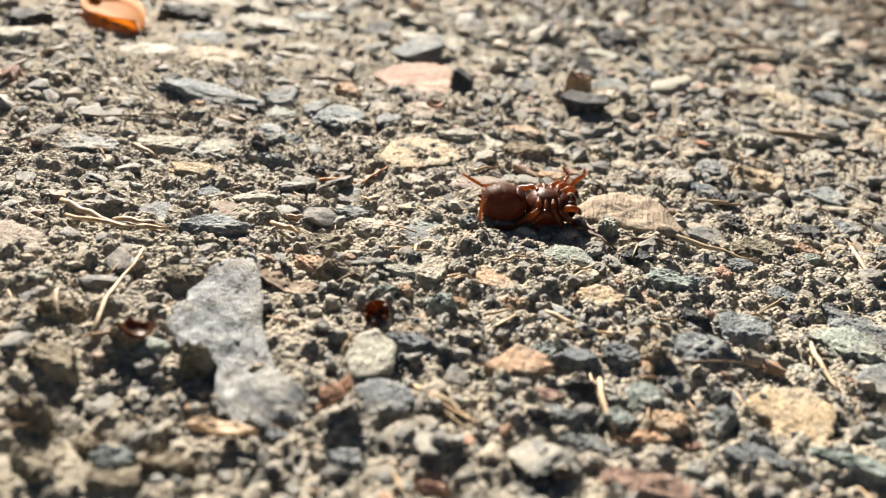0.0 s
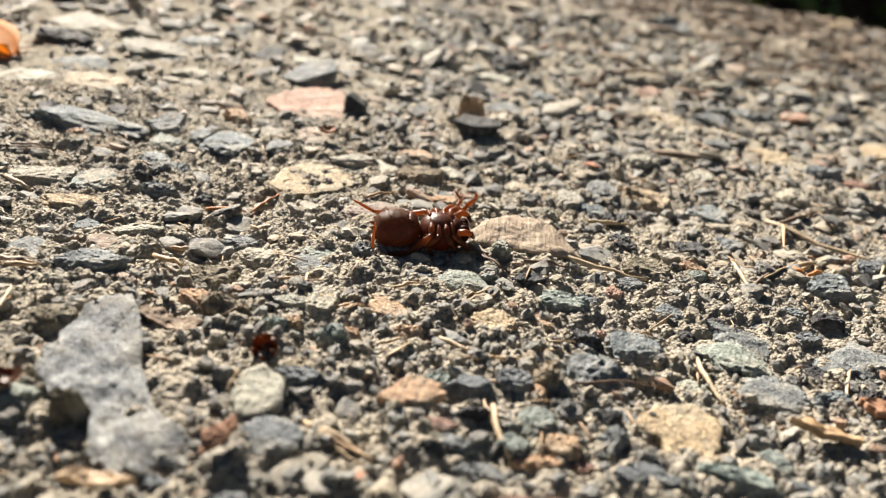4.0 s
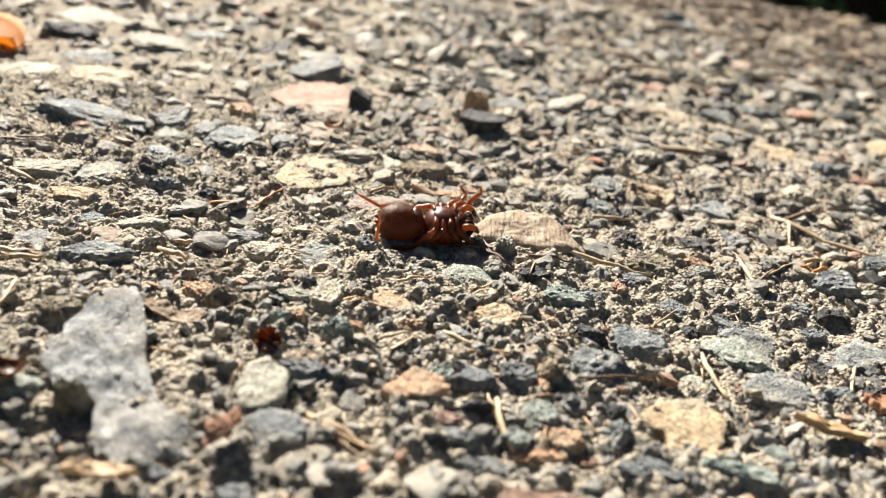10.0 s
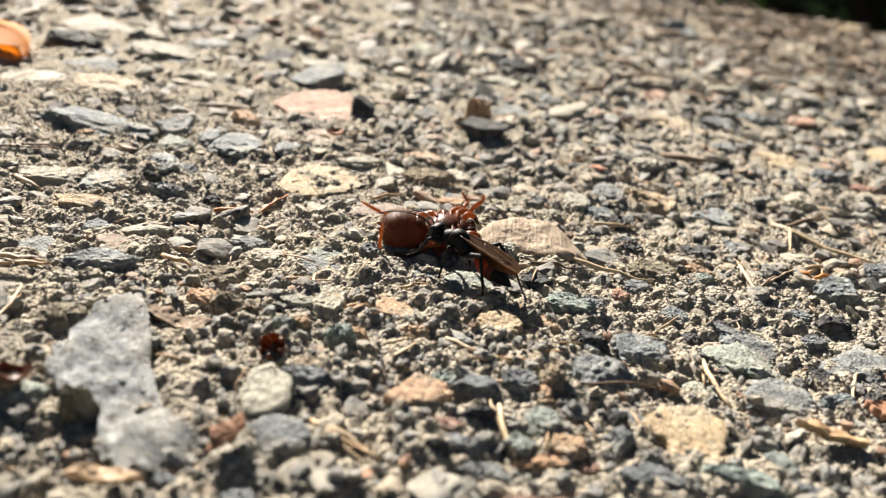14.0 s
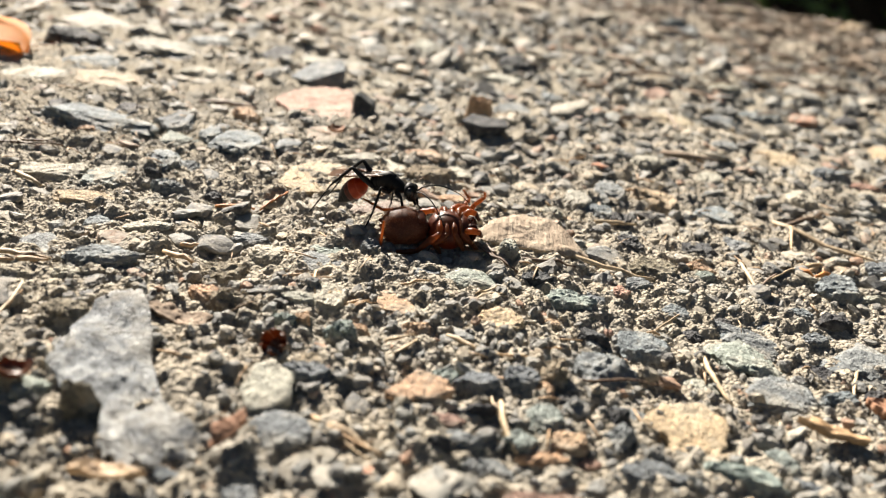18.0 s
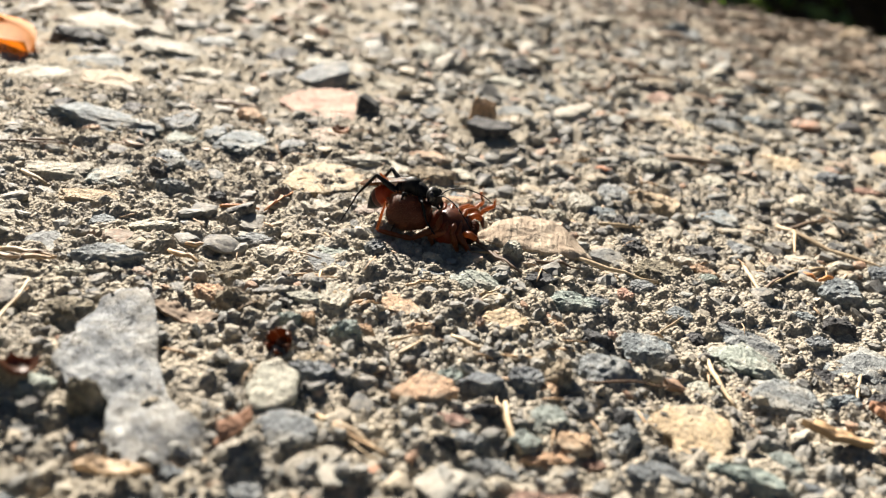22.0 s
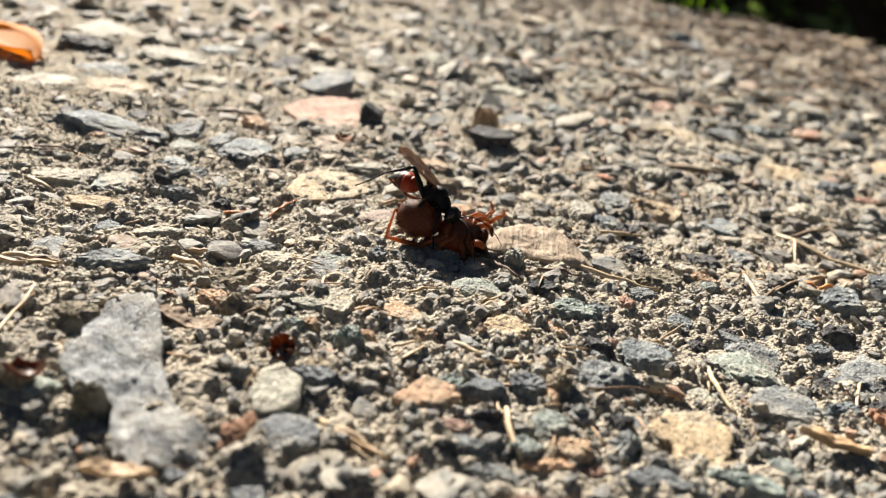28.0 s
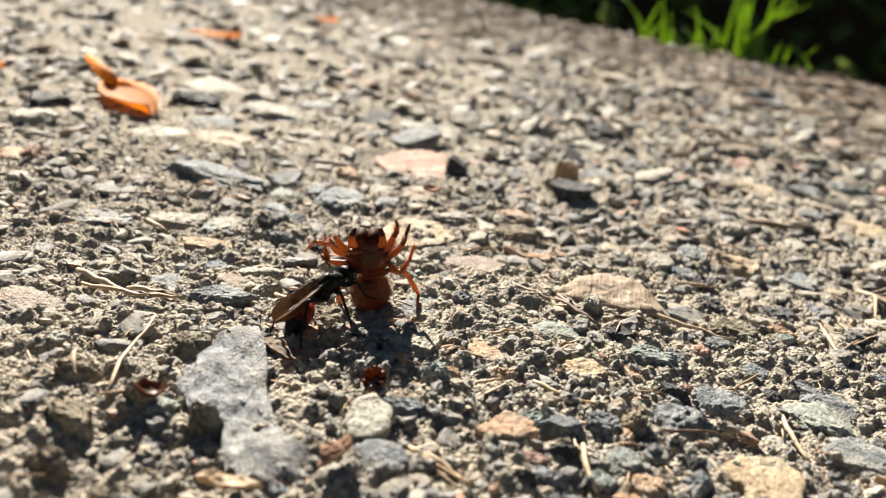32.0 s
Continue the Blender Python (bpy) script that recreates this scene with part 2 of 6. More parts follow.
def soil_material():
    m = Mat("road_dirt", 0.95, spec=0.1)
    g = m.grains(2100.0)
    grit = m.ramp(g.outputs["Color"], [(0.0, (0.09, 0.089, 0.088)), (0.2, (0.21, 0.198, 0.176)), (0.45, (0.35, 0.314, 0.25)), (0.75, (0.43, 0.383, 0.305)), (1.0, (0.56, 0.52, 0.45))])
    soil = m.ramp(m.noise(220.0, 8.0, 0.7), [(0.3, (0.13, 0.115, 0.092)), (0.5, (0.25, 0.22, 0.173)), (0.7, (0.35, 0.312, 0.248))])
    tone = m.ramp(m.noise(16.0, 4.0), [(0.35, (0.85, 0.85, 0.87)), (0.65, (1.1, 1.07, 1.0))])
    c = m.mix(0.9, m.mix(0.8, soil, grit), tone, "MULTIPLY")
    c = m.mix(0.45, c, m.ramp(m.noise(95.0, 3.0, 0.6), DRIFT))
    c = m.mix(m.verge(), c, (0.115, 0.092, 0.07))
    m.colour(c)
    m.bump(g.outputs["Distance"], 0.9, -0.0005)
    m.bump(m.noise(900.0, 4.0, 0.7), 0.5, 0.0005)
    m.bump(m.noise(5200.0, 3.0, 0.7), 0.6, 0.00016)
    return m.m


road_dirt = soil_material()


def fibre_material(name, dark, light, glow=None, rough=0.6):
    m = Mat(name, rough)
    info = m.t.nodes.new("ShaderNodeObjectInfo").outputs["Random"]
    streak = m.noise(900.0, 6.0, 0.7)
    c = m.ramp(streak, [(0.3, dark), (0.7, light)])
    c = m.mix(0.5, c, m.ramp(info, [(0.0, (0.75, 0.72, 0.7)), (1.0, (1.25, 1.25, 1.2))]), "MULTIPLY")
    m.colour(c)
    m.bump(streak, 0.4, 0.0002)
    if glow:
        m.translucent(glow, 0.5)
    return m.m


straw = fibre_material("straw", (0.28, 0.2, 0.115), (0.52, 0.41, 0.265))
tan_needle = fibre_material("tan_needle", (0.28, 0.17, 0.085), (0.5, 0.35, 0.2))
brown_needle = fibre_material("brown_needle", (0.07, 0.045, 0.03), (0.2, 0.13, 0.08))
orange_needle = fibre_material("orange_needle", (0.36, 0.12, 0.03), (0.62, 0.26, 0.07))
bark = fibre_material("bark", (0.09, 0.065, 0.046), (0.28, 0.21, 0.148), None, 0.9)
rust_bark = fibre_material("rust_bark", (0.19, 0.09, 0.05), (0.38, 0.21, 0.125), None, 0.85)
red_husk = fibre_material("red_husk", (0.05, 0.02, 0.011), (0.17, 0.075, 0.038), (0.2, 0.075, 0.028), 0.38)
dry_leaf = fibre_material("dry_leaf", (0.4, 0.17, 0.03), (0.62, 0.32, 0.075), (0.95, 0.5, 0.11), 0.75)
grass_blade = fibre_material("grass_blade", (0.1, 0.2, 0.025), (0.22, 0.36, 0.05), (0.42, 0.58, 0.09), 0.5)
dark_leaf = fibre_material("dark_leaf", (0.07, 0.11, 0.03), (0.17, 0.24, 0.075), (0.3, 0.42, 0.09), 0.7)


def wood_material():
    """Grey-tan wood with fine ridges across the chip."""
    m = Mat("weathered_wood", 0.85, spec=0.3)
    stretch = m.node("Mapping")
    stretch.inputs["Scale"].default_value = (1.0, 0.12, 0.3)
    m.link(m.co, stretch.inputs["Vector"])
    n = m.node("TexNoise", Scale=1300.0, Detail=7.0, Roughness=0.65)
    m.link(stretch.outputs[0], n.inputs["Vector"])
    c = m.ramp(n.outputs["Fac"], [(0.3, (0.26, 0.195, 0.14)), (0.5, (0.41, 0.328, 0.245)), (0.7, (0.5, 0.415, 0.32))])
    c = m.mix(0.6, c, m.ramp(m.noise(450.0, 8.0, 0.7), [(0.3, (0.62, 0.6, 0.58)), (0.7, (1.2, 1.2, 1.18))]), "MULTIPLY")
    m.colour(c)
    m.bump(n.outputs["Fac"], 0.9, 0.0007)
    m.bump(m.noise(2200.0, 6.0), 0.5, 0.0004)
    return m.m


weathered_wood = wood_material()


def chitin(name, dark, light, rough, glow=None, amount=0.3, scale=700.0, gloss=0.25, flesh=0.0):
    """The shell of an insect or spider: glossy, slightly mottled, with a fine pile."""
    m = Mat(name, rough, spec=gloss)
    m.colour(m.ramp(m.noise(scale, 6.0), [(0.32, dark), (0.68, light)]))
    m.rough(m.noise(1500.0), rough - 0.1, rough + 0.15)
    m.bump(m.noise(5200.0, 4.0, 0.7), 0.35, 0.00012)
    if flesh:
        m.b.inputs["Subsurface Weight"].default_value = 0.25
        m.b.inputs["Subsurface Radius"].default_value = (1.0, 0.3, 0.12)
        m.b.inputs["Subsurface Scale"].default_value = flesh
    if glow:
        m.translucent(glow, amount)
    return m.m


spider_abdomen = chitin("spider_abdomen", (0.05, 0.019, 0.01), (0.125, 0.05, 0.026), 0.55, (0.45, 0.17, 0.07), 0.24, 900.0, 0.3)
spider_shell = chitin("spider_shell", (0.035, 0.009, 0.005), (0.13, 0.038, 0.016), 0.34, (0.6, 0.19, 0.06), 0.28, 1500.0, 0.28)
spider_leg = chitin("spider_leg", (0.06, 0.017, 0.008), (0.2, 0.068, 0.027), 0.28, (0.8, 0.36, 0.13), 0.4, 1600.0, 0.25)
spider_joint = chitin("spider_joint", (0.16, 0.06, 0.025), (0.3, 0.13, 0.06), 0.4, (0.8, 0.4, 0.17), 0.5, gloss=0.08)
spider_hair = chitin("spider_hair", (0.16, 0.07, 0.03), (0.28, 0.14, 0.07), 0.4, (0.5, 0.25, 0.11), 0.4)
spider_tip = chitin("spider_tip", (0.05, 0.014, 0.007), (0.1, 0.026, 0.012), 0.3)
spider_fang = chitin("spider_fang", (0.02, 0.006, 0.004), (0.075, 0.022, 0.01), 0.6, (0.4, 0.1, 0.03), 0.2, gloss=0.1)
wasp_black = chitin("wasp_black", (0.003, 0.003, 0.0033), (0.008, 0.0078, 0.008), 0.46, gloss=0.14)
wasp_eye = chitin("wasp_eye", (0.004, 0.004, 0.005), (0.012, 0.011, 0.011), 0.22, gloss=0.4)
wasp_red = chitin("wasp_red", (0.2, 0.024, 0.006), (0.36, 0.055, 0.012), 0.34, (0.8, 0.14, 0.02), 0.24, 450.0)
wasp_dusk = chitin("wasp_dusk", (0.03, 0.008, 0.005), (0.1, 0.018, 0.007), 0.36, (0.4, 0.06, 0.012), 0.15, 500.0)
wing_vein = chitin("wing_vein", (0.05, 0.026, 0.015), (0.12, 0.065, 0.035), 0.35, gloss=0.4)


def wing_material():
    m = Mat("smoky_wing", 0.7, spec=0.04)
    m.colour(m.ramp(m.noise(500.0), [(0.3, (0.07, 0.042, 0.028)), (0.7, (0.16, 0.1, 0.066))]))
    m.bump(m.noise(2500.0), 0.2, 0.0001)
    m.translucent((0.5, 0.35, 0.23), 0.42)
    film = m.t.nodes["Material Output"].inputs["Surface"].links[0].from_socket
    clear = m.t.nodes.new("ShaderNodeBsdfTransparent")
    clear.inputs["Color"].default_value = (0.7, 0.5, 0.36, 1)
    mx = m.t.nodes.new("ShaderNodeMixShader")
    mx.inputs[0].default_value = 0.3
    m.link(film, mx.inputs[1])
    m.link(clear.outputs[0], mx.inputs[2])
    m.link(mx.outputs[0], m.t.nodes["Material Output"].inputs["Surface"])
    return m.m


smoky_wing = wing_material()


# ---- shape helpers ----
def mesh_of(name, bm, material, smooth=True):
    me = bpy.data.meshes.new(name)
    bm.to_mesh(me)
    bm.free()
    me.materials.append(material)
    for p in me.polygons:
        p.use_smooth = smooth
    return me


def raw_mesh(name, co, tris, material, smooth=False):
    """A mesh from arrays of points and triangles."""
    me = bpy.data.meshes.new(name)
    me.vertices.add(len(co))
    me.vertices.foreach_set("co", np.asarray(co, np.float32).ravel())
    me.loops.add(len(tris) * 3)
    me.loops.foreach_set("vertex_index", np.asarray(tris, np.int32).ravel())
    me.polygons.add(len(tris))
    me.polygons.foreach_set("loop_start", np.arange(0, len(tris) * 3, 3, dtype=np.int32))
    me.polygons.foreach_set("use_smooth", np.full(len(tris), smooth))
    me.update(calc_edges=True)
    me.materials.append(material)
    return me


def part(name, bm, material, parent, label="", smooth=True):
    ob = new(name, mesh_of(name, bm, material, smooth))
    ob.parent = parent
    return tagged(ob, label)


def lattice(x, y, seed):
    """A random number in 0..1 for each whole x, y."""
    h = (x.astype(np.int64) * 374761393 + y.astype(np.int64) * 668265263 + seed * 974634777) & 0x7FFFFFFF
    h = ((h ^ (h >> 13)) * 1274126177) & 0x7FFFFFFF
    return ((h ^ (h >> 16)) & 0xFFFF) / 65535.0


def smooth_noise(x, y, seed):
    """Value noise, -1..1."""
    x0, y0 = np.floor(x), np.floor(y)
    u, v = x - x0, y - y0
    u, v = u * u * (3 - 2 * u), v * v * (3 - 2 * v)
    a, b = lattice(x0, y0, seed), lattice(x0 + 1, y0, seed)
    c, d = lattice(x0, y0 + 1, seed), lattice(x0 + 1, y0 + 1, seed)
    return ((a * (1 - u) + b * u) * (1 - v) + (c * (1 - u) + d * u) * v) * 2 - 1


def lumps(x, y, cell, seed):
    """Rounded crumbs pressed into the dirt, one to a cell, 0..1."""
    gx, gy = np.floor(x / cell), np.floor(y / cell)
    best = np.zeros_like(x)
    for i in (-1, 0, 1):
        for j in (-1, 0, 1):
            cx, cy = gx + i, gy + j
            px, py = (cx + lattice(cx, cy, seed)) * cell, (cy + lattice(cx, cy, seed + 1)) * cell
            r = cell * (0.3 + 0.45 * lattice(cx, cy, seed + 2))
            d = np.clip(1 - ((x - px) ** 2 + (y - py) ** 2) / (r * r), 0, 1)
            best = np.maximum(best, np.sqrt(d) * (0.25 + 0.75 * lattice(cx, cy, seed + 3)))
    return best


def ground_z(x, y):
    x, y = np.asarray(x, float), np.asarray(y, float)
    near = np.exp(-((np.hypot(x, y - 0.1) / 1.6) ** 2))
    z = 0.0011 * smooth_noise(x / 0.03, y / 0.03, 1) * near
    z += 0.0007 * smooth_noise(x / 0.009, y / 0.009, 2) * near
    clump = np.clip(smooth_noise(x / 0.02, y / 0.02, 5) + 0.35, 0, 1)
    z += 0.00042 * np.abs(smooth_noise(x / 0.0031, y / 0.0031, 3)) * clump * near
    z += (0.00026 * smooth_noise(x / 0.0014, y / 0.0014, 4) + 0.00018 * smooth_noise(x / 0.0008, y / 0.0008, 6)) * near
    z += (lumps(x, y, 0.0052, 21) * 0.0007 + lumps(x, y, 0.0024, 22) * 0.0006 + lumps(x, y, 0.0013, 23) * 0.0005 + lumps(x, y, 0.0008, 24) * 0.0003 - 0.00055) * near
    z -= 0.0008 * np.exp(-(((x - 0.001) / 0.007) ** 2 + ((y - 0.086) / 0.0045) ** 2))          # a shallow hollow added before the spider, so that its shadow shows
    s = (x - EDGE[0]) * EDGE_N[0] + (y - EDGE[1]) * EDGE_N[1] + 0.012 * smooth_noise(x / 0.06, y / 0.06, 7)
    fall = np.clip(s, 0, 0.3)
    z -= np.where(fall < 0.06, fall * fall / 0.12, fall - 0.03) * 1.0
    rise = np.clip((s - 0.55) / 0.17, 0, 1)
    z += 0.43 * rise * (3 - 2 * rise) * rise
    return z


def blob(seed, cuts, subdiv=3, rough=0.13):
    """A unit stone: a ball worn flat on a few sides and roughened, as points and triangles."""
    bm = bmesh.new()
    bmesh.ops.create_icosphere(bm, subdivisions=subdiv, radius=1.0)
    v = np.array([p.co[:] for p in bm.verts])
    f = np.array([[p.index for p in q.verts] for q in bm.faces])
    bm.free()
    g = np.random.default_rng(seed)
    for k in range(cuts):
        n = g.normal(size=3)
        n /= np.linalg.norm(n)
        d = g.uniform(0.55, 0.88)
        v -= 0.85 * np.clip(v @ n - d, 0, None)[:, None] * n
    n = np.array([0, 0, 1.0])
    v -= 0.9 * np.clip(v @ n - g.uniform(0.55, 0.75), 0, None)[:, None] * n
    v /= np.abs(v).max(0)
    if rough:
        off = g.uniform(0, 50, 3)
        lump = np.array([noise.fractal(Vector(p * 1.7 + off), 1.0, 2.1, 5) for p in v])
        v *= (1 + rough * 1.1 * lump)[:, None]
        if subdiv > 2:
            fine = np.array([noise.fractal(Vector(p * 5.5 + off), 0.7, 2.1, 4) for p in v])
            pits = np.array([max(0.0, noise.noise(Vector(p * 9.0 - off)) - 0.15) for p in v])
            v *= (1 + rough * 0.85 * fine - rough * 1.1 * pits)[:, None]
    return v, f


PLACED = []          # where the named stones lie, so that the loose gravel keeps off them


def stone(name, label, x, y, lx, ly, lz, turn, material, seed, cuts):
    """One stone bedded in the dirt: lx by ly across, its top about half of lz over the ground."""
    if any(word in label for word in ("sunk", "bedded", "dusted", "in dirt", "in gravel", "flat")):
        lz *= 0.72
    v, f = blob(seed, cuts, 4)
    v = v * (lx * 0.56, ly * 0.56, lz * 1.0)
    ob = new(name, raw_mesh(name, v, f, material, False))
    g = np.random.default_rng(seed)
    z = float(ground_z(x, y))
    ob.matrix_world = pose(x, y, z - lz * 0.25, g.uniform(-5, 7), g.uniform(-6, 6), turn)
    PLACED.append((x, y, (lx + ly) * 0.25))
    return tagged(ob, label, "dirt clod" if name == "clod" else "stone", "", "")


def rock(label, x, y, foot, crown, material, seed):
    """A broken rock with flat sides: the hull of a foot in the dirt and a crown of corners, its edges worn."""
    bm = bmesh.new()
    for p in [(a, b, -0.0012) for a, b in foot] + crown:
        bm.verts.new(p)
    bmesh.ops.convex_hull(bm, input=bm.verts[:])
    bmesh.ops.dissolve_limit(bm, angle_limit=0.12, verts=bm.verts[:], edges=bm.edges[:])
    bmesh.ops.bevel(bm, geom=bm.edges[:], offset=0.00022, segments=1, affect="EDGES")
    bmesh.ops.triangulate(bm, faces=bm.faces[:])
    for k in range(3):
        long = [e for e in bm.edges if e.calc_length() > 0.0005]
        bmesh.ops.subdivide_edges(bm, edges=long, cuts=1)
        bmesh.ops.triangulate(bm, faces=bm.faces[:])
    bm.normal_update()
    for v in bm.verts:
        q = v.co * 700 + Vector((seed, seed * 2, 0))
        v.co += v.normal * (0.00013 * noise.fractal(q, 0.9, 2.1, 4) + 0.00006 * noise.noise(q * 4))
    ob = new("stone", mesh_of("stone", bm, material, False))
    ob.matrix_world = pose(x, y, float(ground_z(x, y)))
    PLACED.append((x, y, max(abs(p[0]) for p in crown)))
    return tagged(ob, label, "stone")


def tube(bm, points, radii, sides=8, flat=1.0):
    """A round rod along points, closed at both ends."""
    pts = [Vector(p) for p in points]
    rings = []
    side = None
    for k, p in enumerate(pts):
        along = (pts[min(k + 1, len(pts) - 1)] - pts[max(k - 1, 0)]).normalized()
        if side is None:
            side = along.orthogonal().normalized()
        side = (side - along * side.dot(along)).normalized()
        up = along.cross(side)
        r = radii[k]
        rings.append([bm.verts.new(p + side * math.cos(a) * r + up * math.sin(a) * r * flat) for a in (2 * math.pi * i / sides for i in range(sides))])
    for a, b in zip(rings, rings[1:]):
        for i in range(sides):
            bm.faces.new((a[i], a[(i + 1) % sides], b[(i + 1) % sides], b[i]))
    bm.faces.new(list(reversed(rings[0])))
    bm.faces.new(rings[-1])


def curve_points(points, steps):
    """A smooth curve through points, steps pieces between each two."""
    p = [Vector(q) for q in points]
    p = [p[0] * 2 - p[1]] + p + [p[-1] * 2 - p[-2]]
    out = []
    for k in range(1, len(p) - 2):
        for i in range(steps):
            t = i / steps
            a, b, c, d = p[k - 1:k + 3]
            out.append(0.5 * ((2 * b) + (c - a) * t + (2 * a - 5 * b + 4 * c - d) * t * t + (3 * b - a - 3 * c + d) * t ** 3))
    out.append(p[-2])
    return out


def ellipsoid(bm, centre, radii, turn=None, u=20, v=12):
    m = Matrix.Translation(centre) @ (turn or Matrix.Identity(4)) @ Matrix.Diagonal((*radii, 1))
    bmesh.ops.create_uvsphere(bm, u_segments=u, v_segments=v, radius=1.0, matrix=m)


NEEDLE_WORDS = {"straw": "dry straw-coloured pine needle lying on gravel", "tan_needle": "dull tan pine needle lying on gravel",
                "brown_needle": "dark brown dry twig lying on gravel", "orange_needle": "orange dry pine needle lying on dirt"}


def needle(x0, y0, x1, y1, r, material, seed):
    """A dry conifer needle or thin twig lying on the ground."""
    g = np.random.default_rng(seed + 500)
    bm = bmesh.new()
    length = math.hypot(x1 - x0, y1 - y0)
    bend, n = g.uniform(-0.06, 0.06) * length, 7
    sx_, sy_ = -(y1 - y0) / length, (x1 - x0) / length
    ts = np.linspace(0, 1, n)
    xs, ys = x0 + (x1 - x0) * ts + sx_ * bend * np.sin(ts * math.pi), y0 + (y1 - y0) * ts + sy_ * bend * np.sin(ts * math.pi)
    zs = ground_z(xs, ys)
    z = max(zs) + r * 0.5 + ts * 0 + g.uniform(0, 0.0005) * np.sin(ts * math.pi)
    z = 0.55 * z + 0.45 * (zs + r)
    mid = Vector((x0 + x1, y0 + y1, 0)) * 0.5
    tube(bm, [Vector((a, b, c)) - mid for a, b, c in zip(xs, ys, z)], [r * (0.55 + 0.45 * math.sin(math.pi * min(t * 1.1 + 0.1, 1))) for t in ts], 7, 0.6)
    name = "twig" if material is brown_needle else "pine_needle"
    ob = new(name, mesh_of(name, bm, material))
    ob.location = mid
    return tagged(ob, NEEDLE_WORDS[material.name], "twig" if name == "twig" else "pine needle", "dry needles on the road")


def plate(name, outline, thick, material, label, category, lift=0.0, relief=0.0003, curl=0.0, smooth=True, ragged=0.05):
    """A flat thing of the given outline (x, y from its centre): a rough top, a side all round and a lower face."""
    n, rings = 72, 16
    pts = [Vector((*p, 0)) for p in outline]
    cx, cy = sum(p.x for p in pts) / len(pts), sum(p.y for p in pts) / len(pts)
    dense = []
    for a, b in zip(pts, pts[1:] + pts[:1]):
        for i in range(12):
            dense.append(a.lerp(b, i / 12))
    loop = [dense[int(i * len(dense) / n)] for i in range(n)]
    loop = [(loop[i - 1] + loop[i] * 2 + loop[(i + 1) % n]) * 0.25 for i in range(n)]
    size = max(p.length for p in pts)
    bm = bmesh.new()

    def height(x, y):
        q = Vector((x + cx * 7, y + cy * 3, len(label) * 0.01))
        return relief * (noise.fractal(q * 260, 0.8, 2.0, 6) - 1.2 * max(0.0, noise.noise(q * 900)) ** 2) + curl * ((x - cx) ** 2 + (y - cy) ** 2) / size ** 2

    centre_top = bm.verts.new((cx, cy, thick + height(cx, cy)))
    prev, first = None, None
    for r in range(1, rings + 1):
        f = r / rings
        row = []
        for p in loop:
            x, y = cx + (p.x - cx) * f, cy + (p.y - cy) * f
            jag = 1 + ragged * noise.noise(Vector((x, y, 1)) * 900) * f
            x, y = cx + (x - cx) * jag, cy + (y - cy) * jag
            row.append(bm.verts.new((x, y, thick * (1 - 0.8 * max(0.0, f - 0.9)) + height(x, y))))
        for i in range(n):
            if prev:
                bm.faces.new((prev[i], row[i], row[(i + 1) % n], prev[(i + 1) % n]))
            else:
                bm.faces.new((centre_top, row[i], row[(i + 1) % n]))
        prev = row
    rim = [bm.verts.new(v.co) for v in prev]
    mid = [bm.verts.new((cx + (v.co.x - cx) * (1.0 + 0.03 * noise.noise(v.co * 1200)), cy + (v.co.y - cy) * (1.0 + 0.03 * noise.noise(v.co * 1200)), v.co.z - thick * 0.55)) for v in prev]
    low = [bm.verts.new((cx + (v.co.x - cx) * 0.95, cy + (v.co.y - cy) * 0.95, v.co.z - thick * 1.25)) for v in prev]
    for a, b in ((rim, mid), (mid, low)):
        for i in range(n):
            bm.faces.new((a[i], b[i], b[(i + 1) % n], a[(i + 1) % n]))
    bm.faces.new(list(reversed(low)))
    ob = new(name, mesh_of(name, bm, material, smooth))
    return tagged(ob, label, category)


# ---- the ground: one sheet to the horizon, finest where the camera looks ----
def build_ground():
    half = [0.0]
    while half[-1] < 90:
        v = half[-1]
        half.append(v + (0.00032 if v < 0.05 else (v - 0.05) * 0.03 + 0.00032 if v < 1.3 else v * 0.2))
    xs = np.array([-v for v in half[:0:-1]] + half)
    ys = [0.034]
    while ys[-1] < 90:
        v = ys[-1]
        ys.append(v + (0.00032 if v < 0.1 else (v - 0.1) * 0.018 + 0.00032 if v < 1.4 else v * 0.2))
    back = [0.034]
    while back[-1] > -90:
        d = 0.034 - back[-1]
        back.append(back[-1] - (d * 0.12 + 0.0015))
    ys = np.array(back[:0:-1] + ys)
    X, Y = np.meshgrid(xs, ys)
    Z = ground_z(X, Y) + 0.00007          # dust lies a little way up the stones
    nx, ny = len(xs), len(ys)
    idx = np.arange(nx * ny).reshape(ny, nx)
    a, b, c, d = idx[:-1, :-1].ravel(), idx[:-1, 1:].ravel(), idx[1:, 1:].ravel(), idx[1:, :-1].ravel()
    tris = np.concatenate([np.stack([a, b, c], 1), np.stack([a, c, d], 1)])
    ob = new("ground", raw_mesh("ground", np.stack([X.ravel(), Y.ravel(), Z.ravel()], 1), tris, road_dirt, True))
    ob.data.materials.append(shaded_soil)
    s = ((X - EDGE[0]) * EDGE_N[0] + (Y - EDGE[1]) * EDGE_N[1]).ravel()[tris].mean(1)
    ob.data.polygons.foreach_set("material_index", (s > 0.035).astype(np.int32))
    tagged(ob, "grey-beige compacted dirt of a gravel road", "ground", kind="structure")
    return ob


build_ground()

